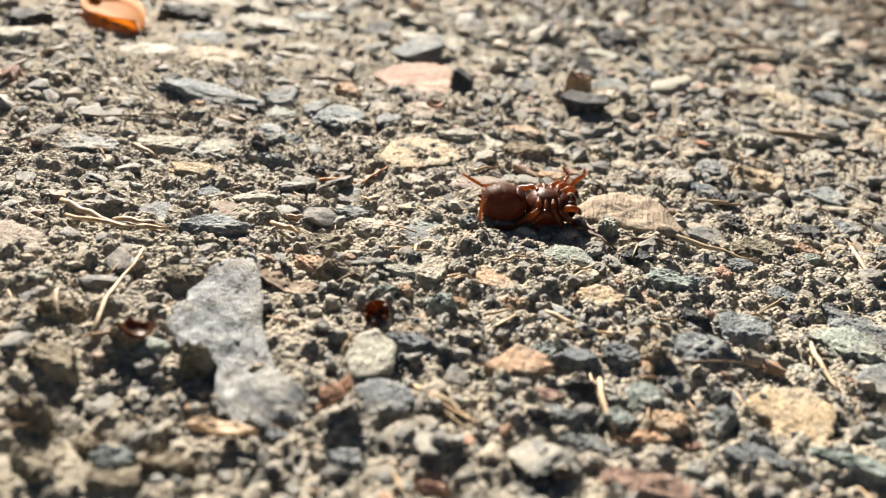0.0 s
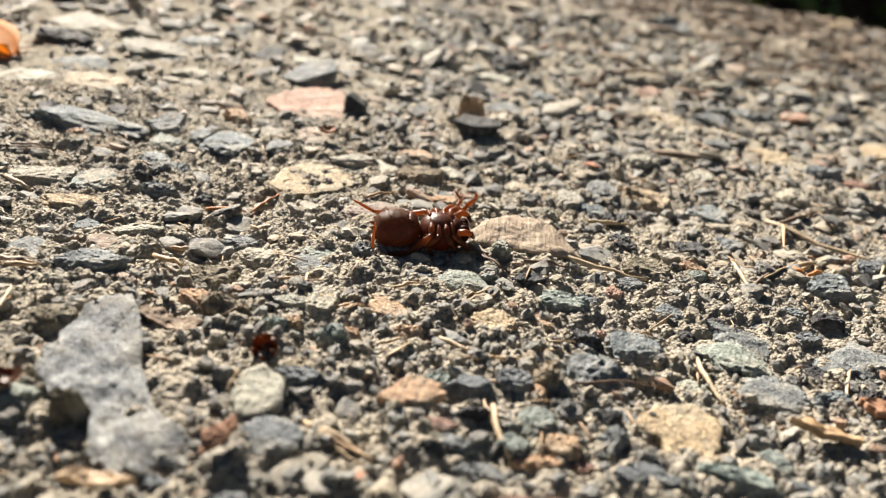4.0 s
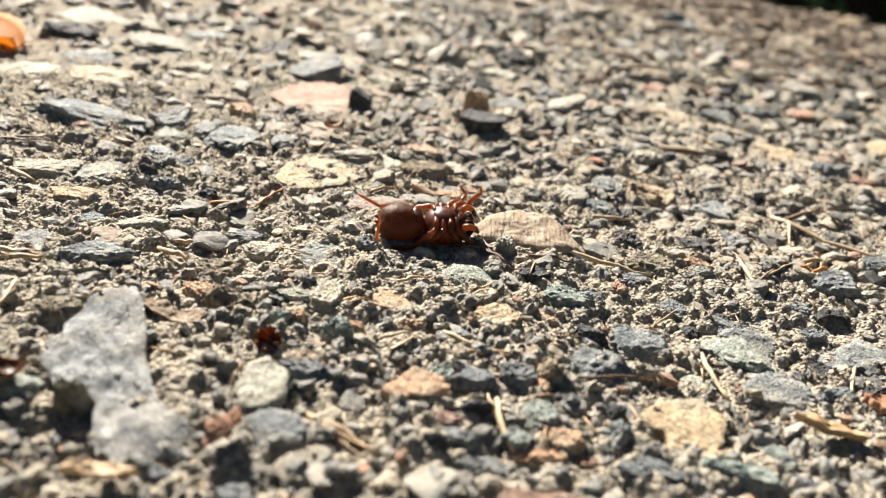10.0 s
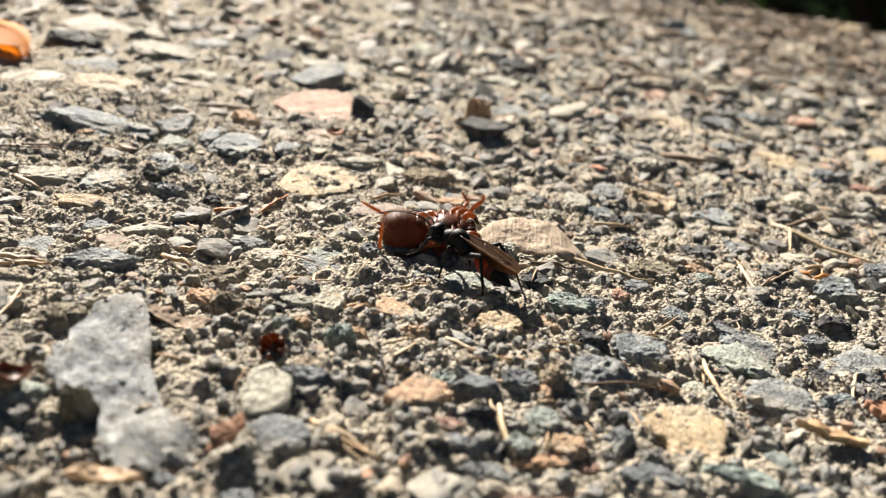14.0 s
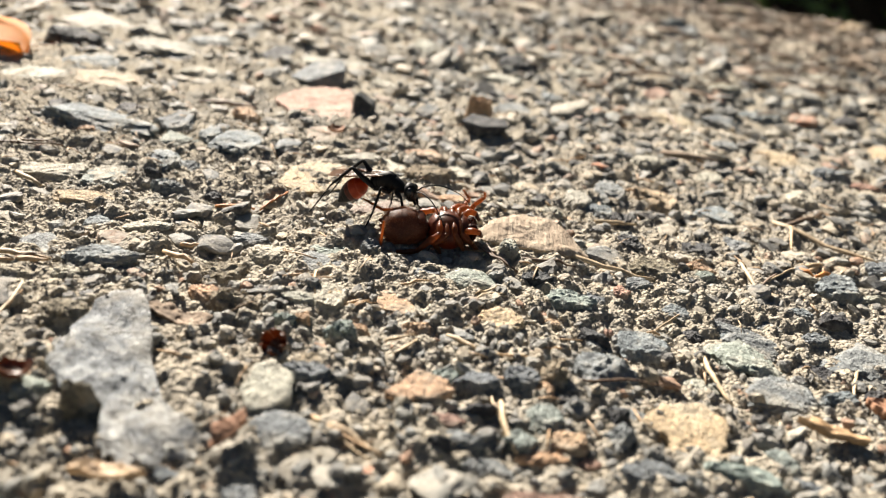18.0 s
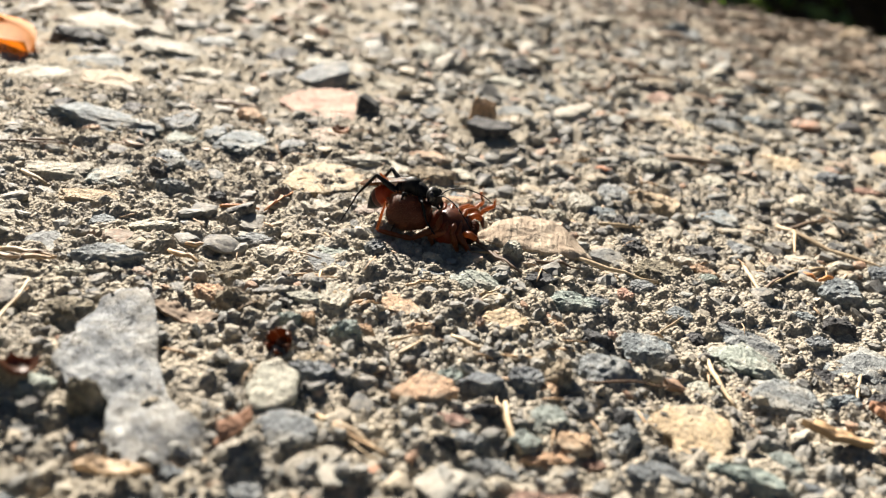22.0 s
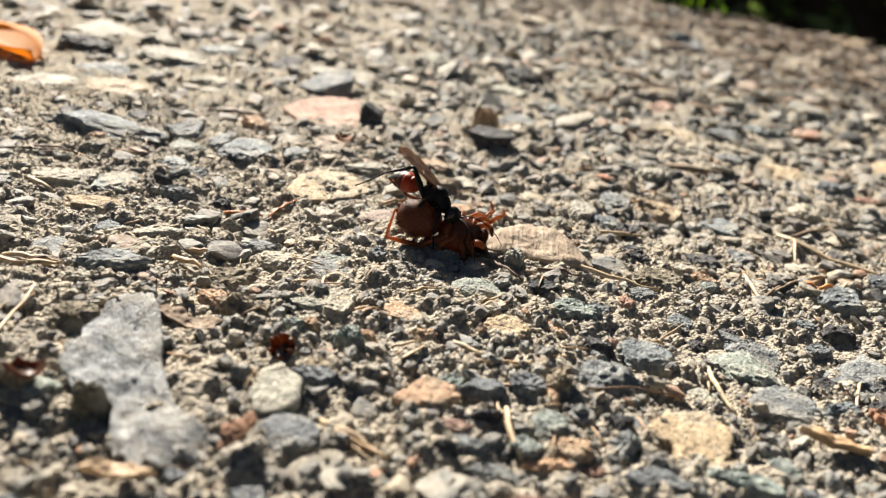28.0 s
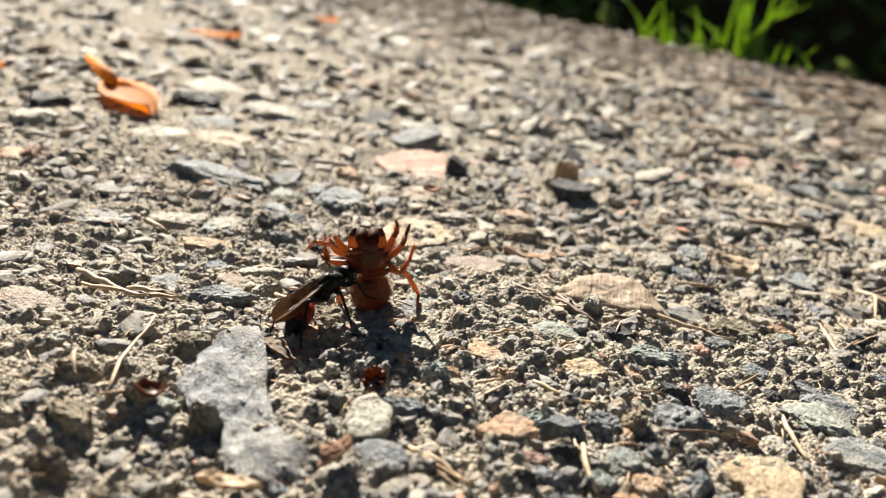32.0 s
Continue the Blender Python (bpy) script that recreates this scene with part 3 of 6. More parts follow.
# ---- named stones, as they lie ----
stone("stone", "dark blue-grey stone chip lying flat on dirt", -0.0121, 0.0520, 0.0057, 0.0040, 0.0013, -10, blue_stone, 4, 8)
stone("clod", "dark crumbly clod of dirt beside the cream stone", -0.0116, 0.0616, 0.0031, 0.0031, 0.0020, 30, dirt_clod, 5, 5)
stone("stone", "small rounded grey pebble with pale cracks", -0.0098, 0.0673, 0.0029, 0.0035, 0.0021, 0, blue_stone, 6, 4)
stone("stone", "pinkish tan rough stone sunk in dirt", -0.0042, 0.0758, 0.0063, 0.0055, 0.0013, 0, tan_stone, 8, 6)
stone("stone", "upright pointed pale tan stone", -0.0120, 0.0742, 0.0037, 0.0055, 0.0024, 15, pale_stone, 9, 9)
stone("stone", "yellowish rounded stone on the gravel", 0.0059, 0.0738, 0.0046, 0.0042, 0.0016, -5, yellow_stone, 10, 6)
stone("stone", "small tan pebble on gravel", -0.0027, 0.0704, 0.0030, 0.0030, 0.0014, 20, tan_stone, 11, 5)
stone("stone", "small blue-grey pebble in shade", -0.0027, 0.0826, 0.0028, 0.0032, 0.0014, 0, blue_stone, 12, 6)
stone("stone", "flat greenish-grey stone chip", 0.0025, 0.0828, 0.0054, 0.0039, 0.0010, 0, green_stone, 13, 8)
stone("stone", "rounded dark blue-grey stone standing out of gravel", 0.0164, 0.0675, 0.0064, 0.0054, 0.0027, -10, blue_stone, 14, 5)
stone("stone", "pale yellow stone fragment beside a larger one", 0.0240, 0.0579, 0.0054, 0.0031, 0.0013, 10, yellow_stone, 116, 6)
stone("stone", "dark grey angular stone with a shadow under it", 0.0499, 0.0954, 0.0059, 0.0052, 0.0018, -5, blue_stone, 17, 9)
stone("stone", "flat grey stone sunk in gravel", 0.0345, 0.0791, 0.0056, 0.0052, 0.0013, -20, blue_stone, 18, 9)
stone("stone", "grey slate chip sunk in gravel", 0.0335, 0.0692, 0.0062, 0.0068, 0.0014, -30, blue_stone, 19, 10)
rock("black wedge-shaped rock with a pale flat top", 0.0029, 0.1405, [(-0.0021, -0.0018), (0.0020, 0.0004), (0.0016, 0.0030), (-0.0014, 0.0026)],
     [(-0.0050, -0.0010, 0.0026), (-0.0010, -0.0022, 0.0022), (0.0038, -0.0002, 0.0023), (0.0034, 0.0026, 0.0027), (-0.0030, 0.0028, 0.0030)], dark_stone, 20)
stone("stone", "small orange-tan stone behind the black rock", 0.0006, 0.1480, 0.0050, 0.0036, 0.0090, 10, tan_stone, 21, 9)
rock("dark grey angular rock against the pink slab", -0.0197, 0.1416, [(-0.0019, -0.0018), (0.0018, -0.0014), (0.0022, 0.0018), (-0.0014, 0.0022)],
     [(-0.0014, -0.0008, 0.0037), (0.0021, -0.0009, 0.0019), (0.0021, 0.0018, 0.0021), (-0.0008, 0.0016, 0.0039)], dark_stone, 23)
stone("stone", "small pale pink stone chip", -0.0239, 0.1264, 0.0057, 0.0069, 0.0011, 0, rose_stone, 24, 7)
stone("stone", "pale pink flat stone beside the spider", -0.0092, 0.0990, 0.0088, 0.0053, 0.0011, 0, rose_stone, 26, 7)
stone("stone", "small white pebble beside the wood chip", 0.0069, 0.0905, 0.0026, 0.0028, 0.0026, 0, pale_stone, 27, 3)
rock("grey stone with a smooth tilted top and dark underside", -0.0312, 0.1600, [(-0.0010, -0.0030), (0.0040, -0.0010), (0.0042, 0.0040), (0.0000, 0.0050)],
     [(-0.0060, -0.0010, 0.0012), (-0.0018, -0.0040, 0.0014), (0.0050, 0.0010, 0.0034), (0.0034, 0.0060, 0.0044), (-0.0022, 0.0064, 0.0032)], blue_stone, 28)
stone("stone", "long grey slate stone with dark broken edge", -0.0580, 0.1200, 0.0174, 0.0086, 0.0034, -8, blue_stone, 29, 10)
stone("stone", "small orange-tan pebble against slate", -0.0575, 0.1152, 0.0029, 0.0024, 0.0018, 0, tan_stone, 30, 6)
stone("stone", "light grey rock flake on gravel", -0.0484, 0.1017, 0.0086, 0.0074, 0.0016, -8, pale_stone, 31, 9)
stone("stone", "grey angular stone on dirt", -0.0373, 0.0766, 0.0068, 0.0043, 0.0016, -5, blue_stone, 32, 9)
stone("stone", "bright white stone chip", -0.0398, 0.0722, 0.0036, 0.0026, 0.0024, 0, pale_stone, 33, 5)
stone("stone", "small white quartz pebble in dirt", -0.0486, 0.0606, 0.0029, 0.0022, 0.0022, 20, pale_stone, 133, 4)
stone("clod", "crumbly clod of beige dirt", -0.0358, 0.0643, 0.0045, 0.0041, 0.0026, 0, dirt_clod, 34, 4)
stone("stone", "grey flat-topped stone block on gravel", -0.0727, 0.1475, 0.0100, 0.0095, 0.0024, -4, blue_stone, 35, 10)
stone("stone", "pale grey flat stone on gravel", -0.0782, 0.1401, 0.0140, 0.0120, 0.0024, -8, pale_stone, 36, 9)
stone("stone", "tan flat stone flake on gravel", -0.0656, 0.1399, 0.0113, 0.0095, 0.0016, -20, yellow_stone, 37, 9)
stone("stone", "small black stone on gravel", -0.0667, 0.1251, 0.0040, 0.0060, 0.0028, 0, dark_stone, 38, 8)
stone("stone", "black broken stone on gravel", -0.0559, 0.1268, 0.0057, 0.0064, 0.0026, 10, dark_stone, 39, 8)
stone("stone", "pale tan stone flake on gravel", 0.0419, 0.1668, 0.0103, 0.0112, 0.0022, -10, yellow_stone, 40, 8)
stone("stone", "tan pointed stone on gravel", 0.0299, 0.1214, 0.0069, 0.0104, 0.0024, 20, yellow_stone, 141, 6)
stone("stone", "pale orange-tan stone on gravel", 0.0577, 0.1496, 0.0091, 0.0135, 0.0024, -10, yellow_stone, 42, 8)
stone("stone", "tan stone on gravel", 0.0857, 0.1671, 0.0070, 0.0105, 0.0021, 0, yellow_stone, 43, 8)
stone("stone", "whitish rounded stone on far gravel", 0.0487, 0.2607, 0.0084, 0.0126, 0.0036, 0, pale_stone, 44, 5)
stone("stone", "grey stone on far gravel", 0.0642, 0.2775, 0.0115, 0.0172, 0.0040, 0, blue_stone, 45, 7)
stone("stone", "small white stone on far gravel", 0.0647, 0.2589, 0.0056, 0.0083, 0.0032, 0, pale_stone, 46, 5)
stone("stone", "pale blue-grey flat stone", 0.0083, 0.1566, 0.0088, 0.0082, 0.0021, 0, blue_stone, 47, 8)
stone("stone", "dark upright stone on gravel", 0.0163, 0.1738, 0.0048, 0.0073, 0.0032, 0, blue_stone, 48, 8)
stone("stone", "blue-grey stone chip on gravel", -0.0342, 0.1174, 0.0082, 0.0085, 0.0018, -10, blue_stone, 49, 9)
stone("stone", "orange-tan flake standing on gravel", -0.0368, 0.1296, 0.0054, 0.0049, 0.0018, 0, tan_stone, 50, 8)
stone("stone", "dark slate chip on gravel", -0.0466, 0.1229, 0.0063, 0.0074, 0.0020, 0, blue_stone, 51, 9)
stone("stone", "blue-green flat stone chip", -0.0441, 0.1160, 0.0068, 0.0047, 0.0016, 0, green_stone, 52, 8)
stone("stone", "dark jagged stone on gravel", -0.0432, 0.1081, 0.0048, 0.0072, 0.0019, 30, blue_stone, 53, 9)
stone("stone", "light grey pebble on gravel", -0.0273, 0.1179, 0.0041, 0.0062, 0.0016, 0, blue_stone, 54, 7)
stone("stone", "flat blue-grey stone sunk in dirt", -0.0148, 0.0821, 0.0070, 0.0042, 0.0010, 0, blue_stone, 55, 9)
stone("stone", "grey cube-like pebble under the spider", -0.0097, 0.0868, 0.0031, 0.0030, 0.0027, 10, blue_stone, 56, 7)
stone("stone", "pale grey stone chip", -0.0208, 0.0831, 0.0045, 0.0034, 0.0011, 0, pale_stone, 57, 7)
stone("stone", "pale pebble behind the wood chip", 0.0169, 0.1143, 0.0046, 0.0057, 0.0019, 0, pale_stone, 58, 7)
stone("stone", "grey stone behind the wood chip", 0.0205, 0.1126, 0.0050, 0.0049, 0.0018, 0, blue_stone, 59, 8)
stone("stone", "dark grey stone on gravel", 0.0392, 0.1189, 0.0061, 0.0077, 0.0021, 0, blue_stone, 60, 9)
stone("stone", "small reddish pebble on gravel", 0.0203, 0.0864, 0.0021, 0.0021, 0.0014, 0, pink_stone, 61, 4)
stone("stone", "small grey pebble on gravel", 0.0266, 0.0839, 0.0029, 0.0028, 0.0012, 0, blue_stone, 62, 6)
stone("stone", "grey stone chip on gravel", 0.0339, 0.0814, 0.0045, 0.0041, 0.0012, -10, blue_stone, 63, 8)
stone("stone", "dark blue-grey chip on gravel", 0.0155, 0.0742, 0.0036, 0.0033, 0.0013, 0, blue_stone, 64, 9)
stone("stone", "purple-grey smooth stone on gravel", 0.0039, 0.0619, 0.0039, 0.0025, 0.0014, 0, blue_stone, 65, 7)
stone("stone", "blue-grey smooth pebble on gravel", 0.0081, 0.0634, 0.0035, 0.0027, 0.0014, 0, blue_stone, 66, 7)
stone("stone", "light grey flat stone chip", 0.0259, 0.0695, 0.0054, 0.0033, 0.0012, -10, pale_stone, 67, 8)
stone("stone", "small tan chip on gravel", 0.0117, 0.0763, 0.0022, 0.0016, 0.0010, 0, tan_stone, 68, 6)
stone("stone", "dark grey stone on gravel", 0.0050, 0.0512, 0.0047, 0.0028, 0.0018, 0, blue_stone, 69, 8)
stone("stone", "black stone with a shadow", 0.0167, 0.0602, 0.0025, 0.0021, 0.0026, 0, dark_stone, 70, 7)
stone("stone", "dark blue-grey stone chip", 0.0167, 0.0575, 0.0029, 0.0026, 0.0018, 0, blue_stone, 71, 7)
stone("stone", "flat grey-green stone chip", 0.0098, 0.0583, 0.0035, 0.0030, 0.0013, 0, green_stone, 72, 8)
stone("stone", "pale green-grey stone on gravel", 0.0312, 0.0580, 0.0035, 0.0032, 0.0012, 0, green_stone, 73, 8)
stone("stone", "blue-grey pebble on gravel", 0.0175, 0.0529, 0.0028, 0.0022, 0.0014, 0, blue_stone, 74, 6)
stone("stone", "grey flat stone sunk in gravel", 0.0450, 0.0784, 0.0074, 0.0067, 0.0013, -10, blue_stone, 75, 9)
stone("stone", "large rounded pinkish-brown pebble", 0.0105, 0.0473, 0.0088, 0.0039, 0.0026, 0, pink_stone, 76, 4)
stone("stone", "small pink pebble on dirt", -0.0060, 0.0431, 0.0025, 0.0011, 0.0018, 0, pink_stone, 77, 5)
stone("stone", "dark slate chip leaning on the slab", -0.0131, 0.0453, 0.0030, 0.0032, 0.0018, 40, blue_stone, 78, 9)
stone("stone", "dark grey stone under the slab edge", -0.0192, 0.0466, 0.0045, 0.0021, 0.0016, 0, blue_stone, 79, 9)
stone("clod", "dark crumbly clod of dirt beside the slab", -0.0283, 0.0518, 0.0038, 0.0017, 0.0054, 0, dirt_clod, 80, 8)
stone("clod", "beige crumbly clod of dirt", -0.0354, 0.0640, 0.0034, 0.0028, 0.0026, 0, dirt_clod, 81, 4)
stone("stone", "smooth grey stone lying on dirt", -0.0299, 0.0409, 0.0038, 0.0024, 0.0019, 0, blue_stone, 82, 7)
stone("stone", "blue-green stone chip beside the slab", -0.0333, 0.0530, 0.0030, 0.0030, 0.0014, 0, green_stone, 83, 7)
stone("stone", "pinkish flat stone on gravel", -0.0570, 0.0668, 0.0105, 0.0052, 0.0014, 0, rose_stone, 84, 8)
stone("stone", "pale blue-grey flat stone", -0.0647, 0.0951, 0.0093, 0.0069, 0.0018, 0, blue_stone, 85, 9)
stone("stone", "pale grey-green rock on gravel", -0.0486, 0.1010, 0.0080, 0.0077, 0.0019, 0, green_stone, 86, 9)
stone("stone", "dark grey smooth stone", -0.0379, 0.0764, 0.0067, 0.0041, 0.0018, 0, blue_stone, 87, 8)
stone("stone", "dark grey stone on gravel", -0.0320, 0.1631, 0.0093, 0.0104, 0.0024, 0, blue_stone, 88, 8)
stone("stone", "pale tan rounded stone", -0.0873, 0.1114, 0.0049, 0.0061, 0.0028, 0, pink_stone, 89, 5)
stone("stone", "dark purple-grey stone on gravel", -0.1045, 0.1425, 0.0081, 0.0121, 0.0044, 10, dark_stone, 90, 7)
stone("stone", "flat pale pink stone", -0.0884, 0.1107, 0.0080, 0.0057, 0.0024, 0, tan_stone, 91, 7)
stone("stone", "pale cream stone chip", -0.1004, 0.1319, 0.0087, 0.0069, 0.0020, 0, pale_stone, 92, 7)
stone("stone", "pale flat stone on far gravel", -0.0847, 0.1795, 0.0150, 0.0131, 0.0028, 0, pale_stone, 93, 7)
stone("stone", "dark grey stone block on far gravel", -0.0818, 0.1599, 0.0110, 0.0080, 0.0040, 0, dark_stone, 94, 8)
stone("stone", "pale flat stone on far gravel", -0.0640, 0.1628, 0.0125, 0.0102, 0.0028, 0, pale_stone, 95, 8)
stone("stone", "pale flat stone on far gravel", -0.0293, 0.1793, 0.0106, 0.0083, 0.0028, 0, pale_stone, 96, 8)
stone("stone", "grey upright stone near the road edge", 0.0605, 0.2786, 0.0116, 0.0110, 0.0091, 0, blue_stone, 97, 7)
stone("stone", "pale stone near the road edge", 0.0508, 0.2644, 0.0083, 0.0124, 0.0040, 0, pale_stone, 98, 7)
stone("stone", "whitish stone near the road edge", 0.0690, 0.2762, 0.0074, 0.0111, 0.0032, 0, pale_stone, 99, 6)
stone("stone", "dark stone on far gravel", -0.0242, 0.3075, 0.0077, 0.0115, 0.0055, 0, dark_stone, 100, 7)
stone("stone", "dark stone on gravel", 0.0077, 0.1987, 0.0065, 0.0098, 0.0044, 0, dark_stone, 101, 8)
stone("stone", "grey angular stone bedded in dirt", 0.0355, 0.0700, 0.0059, 0.0047, 0.0023, -25, blue_stone, 200, 5)
stone("stone", "dark jagged stone in dirt", 0.0404, 0.0756, 0.0042, 0.0031, 0.0026, 12, dark_stone, 201, 6)
stone("stone", "blue-grey stone dusted with dirt", 0.0477, 0.0793, 0.0072, 0.0069, 0.0023, -1, blue_stone, 202, 7)
stone("stone", "dark jagged stone in dirt", 0.0322, 0.0843, 0.0030, 0.0021, 0.0023, -14, dark_stone, 203, 8)
stone("stone", "black stone chip in gravel", 0.0280, 0.0804, 0.0036, 0.0030, 0.0026, 23, dark_stone, 204, 9)
stone("stone", "pale green-grey stone on gravel", 0.0398, 0.0632, 0.0027, 0.0015, 0.0019, 10, green_stone, 205, 5)
stone("stone", "grey angular stone bedded in dirt", 0.0314, 0.0580, 0.0029, 0.0013, 0.0017, -3, blue_stone, 206, 6)
stone("stone", "dark grey chip sunk in gravel", 0.0329, 0.0551, 0.0039, 0.0018, 0.0017, -16, blue_stone, 207, 7)
stone("stone", "blue-grey stone dusted with dirt", 0.0404, 0.0696, 0.0039, 0.0024, 0.0019, 21, blue_stone, 208, 8)
stone("stone", "dark jagged stone in dirt", 0.0453, 0.0717, 0.0033, 0.0025, 0.0026, 8, dark_stone, 209, 9)
stone("stone", "dark grey chip sunk in gravel", 0.0425, 0.0884, 0.0034, 0.0022, 0.0019, -5, blue_stone, 210, 5)
stone("stone", "dark jagged stone in dirt", 0.0460, 0.0867, 0.0039, 0.0025, 0.0026, -18, dark_stone, 211, 6)
stone("stone", "grey angular stone bedded in dirt", 0.0584, 0.1037, 0.0046, 0.0035, 0.0021, 19, blue_stone, 212, 7)
stone("stone", "whitish flat stone on gravel", -0.0133, 0.1167, 0.0079, 0.0060, 0.0007, 6, pale_stone, 213, 8)
stone("stone", "tan stone chip bedded in dirt", -0.0064, 0.1253, 0.0069, 0.0047, 0.0016, -7, tan_stone, 214, 9)
stone("stone", "whitish flat stone on gravel", -0.0009, 0.1208, 0.0051, 0.0039, 0.0015, -20, pale_stone, 215, 5)
stone("stone", "grey-green stone chip in dirt", -0.0145, 0.0862, 0.0055, 0.0031, 0.0016, 17, green_stone, 216, 6)
stone("stone", "whitish flat stone on gravel", -0.0148, 0.0730, 0.0041, 0.0018, 0.0010, 4, pale_stone, 217, 7)
stone("clod", "crumbly clod of beige dirt", -0.0216, 0.0701, 0.0057, 0.0028, 0.0031, -9, dirt_clod, 218, 8)
stone("stone", "small orange-tan stone on gravel", -0.0244, 0.0716, 0.0047, 0.0025, 0.0016, -22, tan_stone, 219, 9)
stone("clod", "crumbly clod of beige dirt", -0.0250, 0.0780, 0.0060, 0.0038, 0.0029, 15, dirt_clod, 220, 5)
stone("stone", "grey angular stone bedded in dirt", -0.0240, 0.0877, 0.0055, 0.0025, 0.0017, 2, blue_stone, 221, 6)
stone("stone", "tan stone chip bedded in dirt", -0.0082, 0.0688, 0.0021, 0.0015, 0.0016, -11, tan_stone, 222, 7)
stone("stone", "small orange-tan stone on gravel", -0.0140, 0.0693, 0.0019, 0.0014, 0.0017, -24, tan_stone, 223, 8)
stone("stone", "grey-green stone chip in dirt", -0.0157, 0.0681, 0.0027, 0.0012, 0.0012, 13, green_stone, 224, 9)
stone("stone", "dark grey chip sunk in gravel", 0.0214, 0.0748, 0.0063, 0.0062, 0.0031, 0, blue_stone, 225, 5)
stone("stone", "black stone chip in gravel", 0.0158, 0.0750, 0.0034, 0.0029, 0.0029, -13, dark_stone, 226, 6)
stone("stone", "grey angular stone bedded in dirt", 0.0166, 0.0838, 0.0035, 0.0025, 0.0019, 24, blue_stone, 227, 7)
stone("stone", "dark grey chip sunk in gravel", 0.0229, 0.0894, 0.0036, 0.0026, 0.0016, 11, blue_stone, 228, 8)
stone("stone", "pale green-grey stone on gravel", 0.0142, 0.0815, 0.0054, 0.0032, 0.0015, -2, green_stone, 229, 9)
stone("stone", "reddish-pink stone chip in gravel", 0.0179, 0.0769, 0.0014, 0.0009, 0.0015, -15, pink_stone, 230, 5)
stone("stone", "dark jagged stone in dirt", 0.0101, 0.0852, 0.0040, 0.0021, 0.0017, 22, dark_stone, 231, 6)
stone("clod", "crumbly clod of beige dirt", 0.0255, 0.0937, 0.0059, 0.0048, 0.0026, 9, dirt_clod, 232, 7)
stone("stone", "pale green-grey stone on gravel", 0.0330, 0.0762, 0.0077, 0.0069, 0.0019, -4, green_stone, 233, 8)
stone("stone", "tan stone chip bedded in dirt", 0.0323, 0.0967, 0.0039, 0.0021, 0.0017, -17, tan_stone, 234, 9)
stone("stone", "pale green-grey stone on gravel", 0.0317, 0.0939, 0.0035, 0.0016, 0.0012, 20, green_stone, 235, 5)
stone("stone", "grey angular stone bedded in dirt", 0.0425, 0.0824, 0.0031, 0.0022, 0.0017, 7, blue_stone, 236, 6)
stone("stone", "dark grey chip sunk in gravel", 0.0377, 0.0848, 0.0047, 0.0036, 0.0015, -6, blue_stone, 237, 7)
stone("stone", "blue-grey stone dusted with dirt", 0.0334, 0.0822, 0.0068, 0.0032, 0.0014, -19, blue_stone, 238, 8)
stone("stone", "whitish flat stone on gravel", 0.0536, 0.0946, 0.0043, 0.0026, 0.0017, 18, pale_stone, 239, 9)
stone("stone", "grey-green stone chip in dirt", 0.0009, 0.0626, 0.0028, 0.0025, 0.0025, 5, green_stone, 240, 5)
stone("clod", "crumbly clod of beige dirt", 0.0110, 0.0645, 0.0027, 0.0031, 0.0034, -8, dirt_clod, 241, 6)
stone("stone", "tan stone chip bedded in dirt", 0.0103, 0.0622, 0.0021, 0.0016, 0.0017, -21, tan_stone, 242, 7)
stone("stone", "dark jagged stone in dirt", 0.0042, 0.0582, 0.0032, 0.0014, 0.0026, 16, dark_stone, 243, 8)
stone("stone", "reddish-pink stone chip in gravel", 0.0017, 0.0567, 0.0034, 0.0017, 0.0012, 3, pink_stone, 244, 9)
stone("stone", "pale green-grey stone on gravel", 0.0080, 0.0551, 0.0028, 0.0023, 0.0021, -10, green_stone, 245, 5)
stone("stone", "tan stone chip bedded in dirt", 0.0119, 0.0561, 0.0034, 0.0026, 0.0019, -23, tan_stone, 246, 6)
stone("stone", "small orange-tan stone on gravel", 0.0099, 0.0537, 0.0044, 0.0020, 0.0015, 14, tan_stone, 247, 7)
stone("stone", "reddish-pink stone chip in gravel", 0.0137, 0.0542, 0.0025, 0.0011, 0.0015, 1, pink_stone, 248, 8)
stone("stone", "dark grey chip sunk in gravel", 0.0184, 0.0614, 0.0043, 0.0024, 0.0019, -12, blue_stone, 249, 9)
stone("stone", "blue-grey stone dusted with dirt", 0.0197, 0.0536, 0.0039, 0.0021, 0.0019, -25, blue_stone, 250, 5)
stone("stone", "grey angular stone bedded in dirt", 0.0030, 0.0539, 0.0033, 0.0022, 0.0017, 12, blue_stone, 251, 6)
stone("stone", "black stone chip in gravel", 0.0008, 0.0523, 0.0022, 0.0010, 0.0023, -1, dark_stone, 252, 7)
stone("stone", "pale green-grey stone on gravel", 0.0263, 0.0544, 0.0068, 0.0030, 0.0019, -14, green_stone, 253, 8)
stone("stone", "pale cream stone chip in dirt", -0.0161, 0.1174, 0.0071, 0.0035, 0.0012, 23, pale_stone, 254, 9)
stone("clod", "crumbly clod of beige dirt", -0.0054, 0.1161, 0.0071, 0.0053, 0.0029, 10, dirt_clod, 255, 5)
stone("stone", "pale cream stone chip in dirt", -0.0131, 0.1459, 0.0033, 0.0038, 0.0021, -3, pale_stone, 256, 6)
stone("stone", "grey angular stone bedded in dirt", -0.0076, 0.1491, 0.0051, 0.0044, 0.0023, -16, blue_stone, 257, 7)
stone("stone", "pale cream stone chip in dirt", -0.0333, 0.1775, 0.0102, 0.0082, 0.0023, 21, pale_stone, 258, 8)
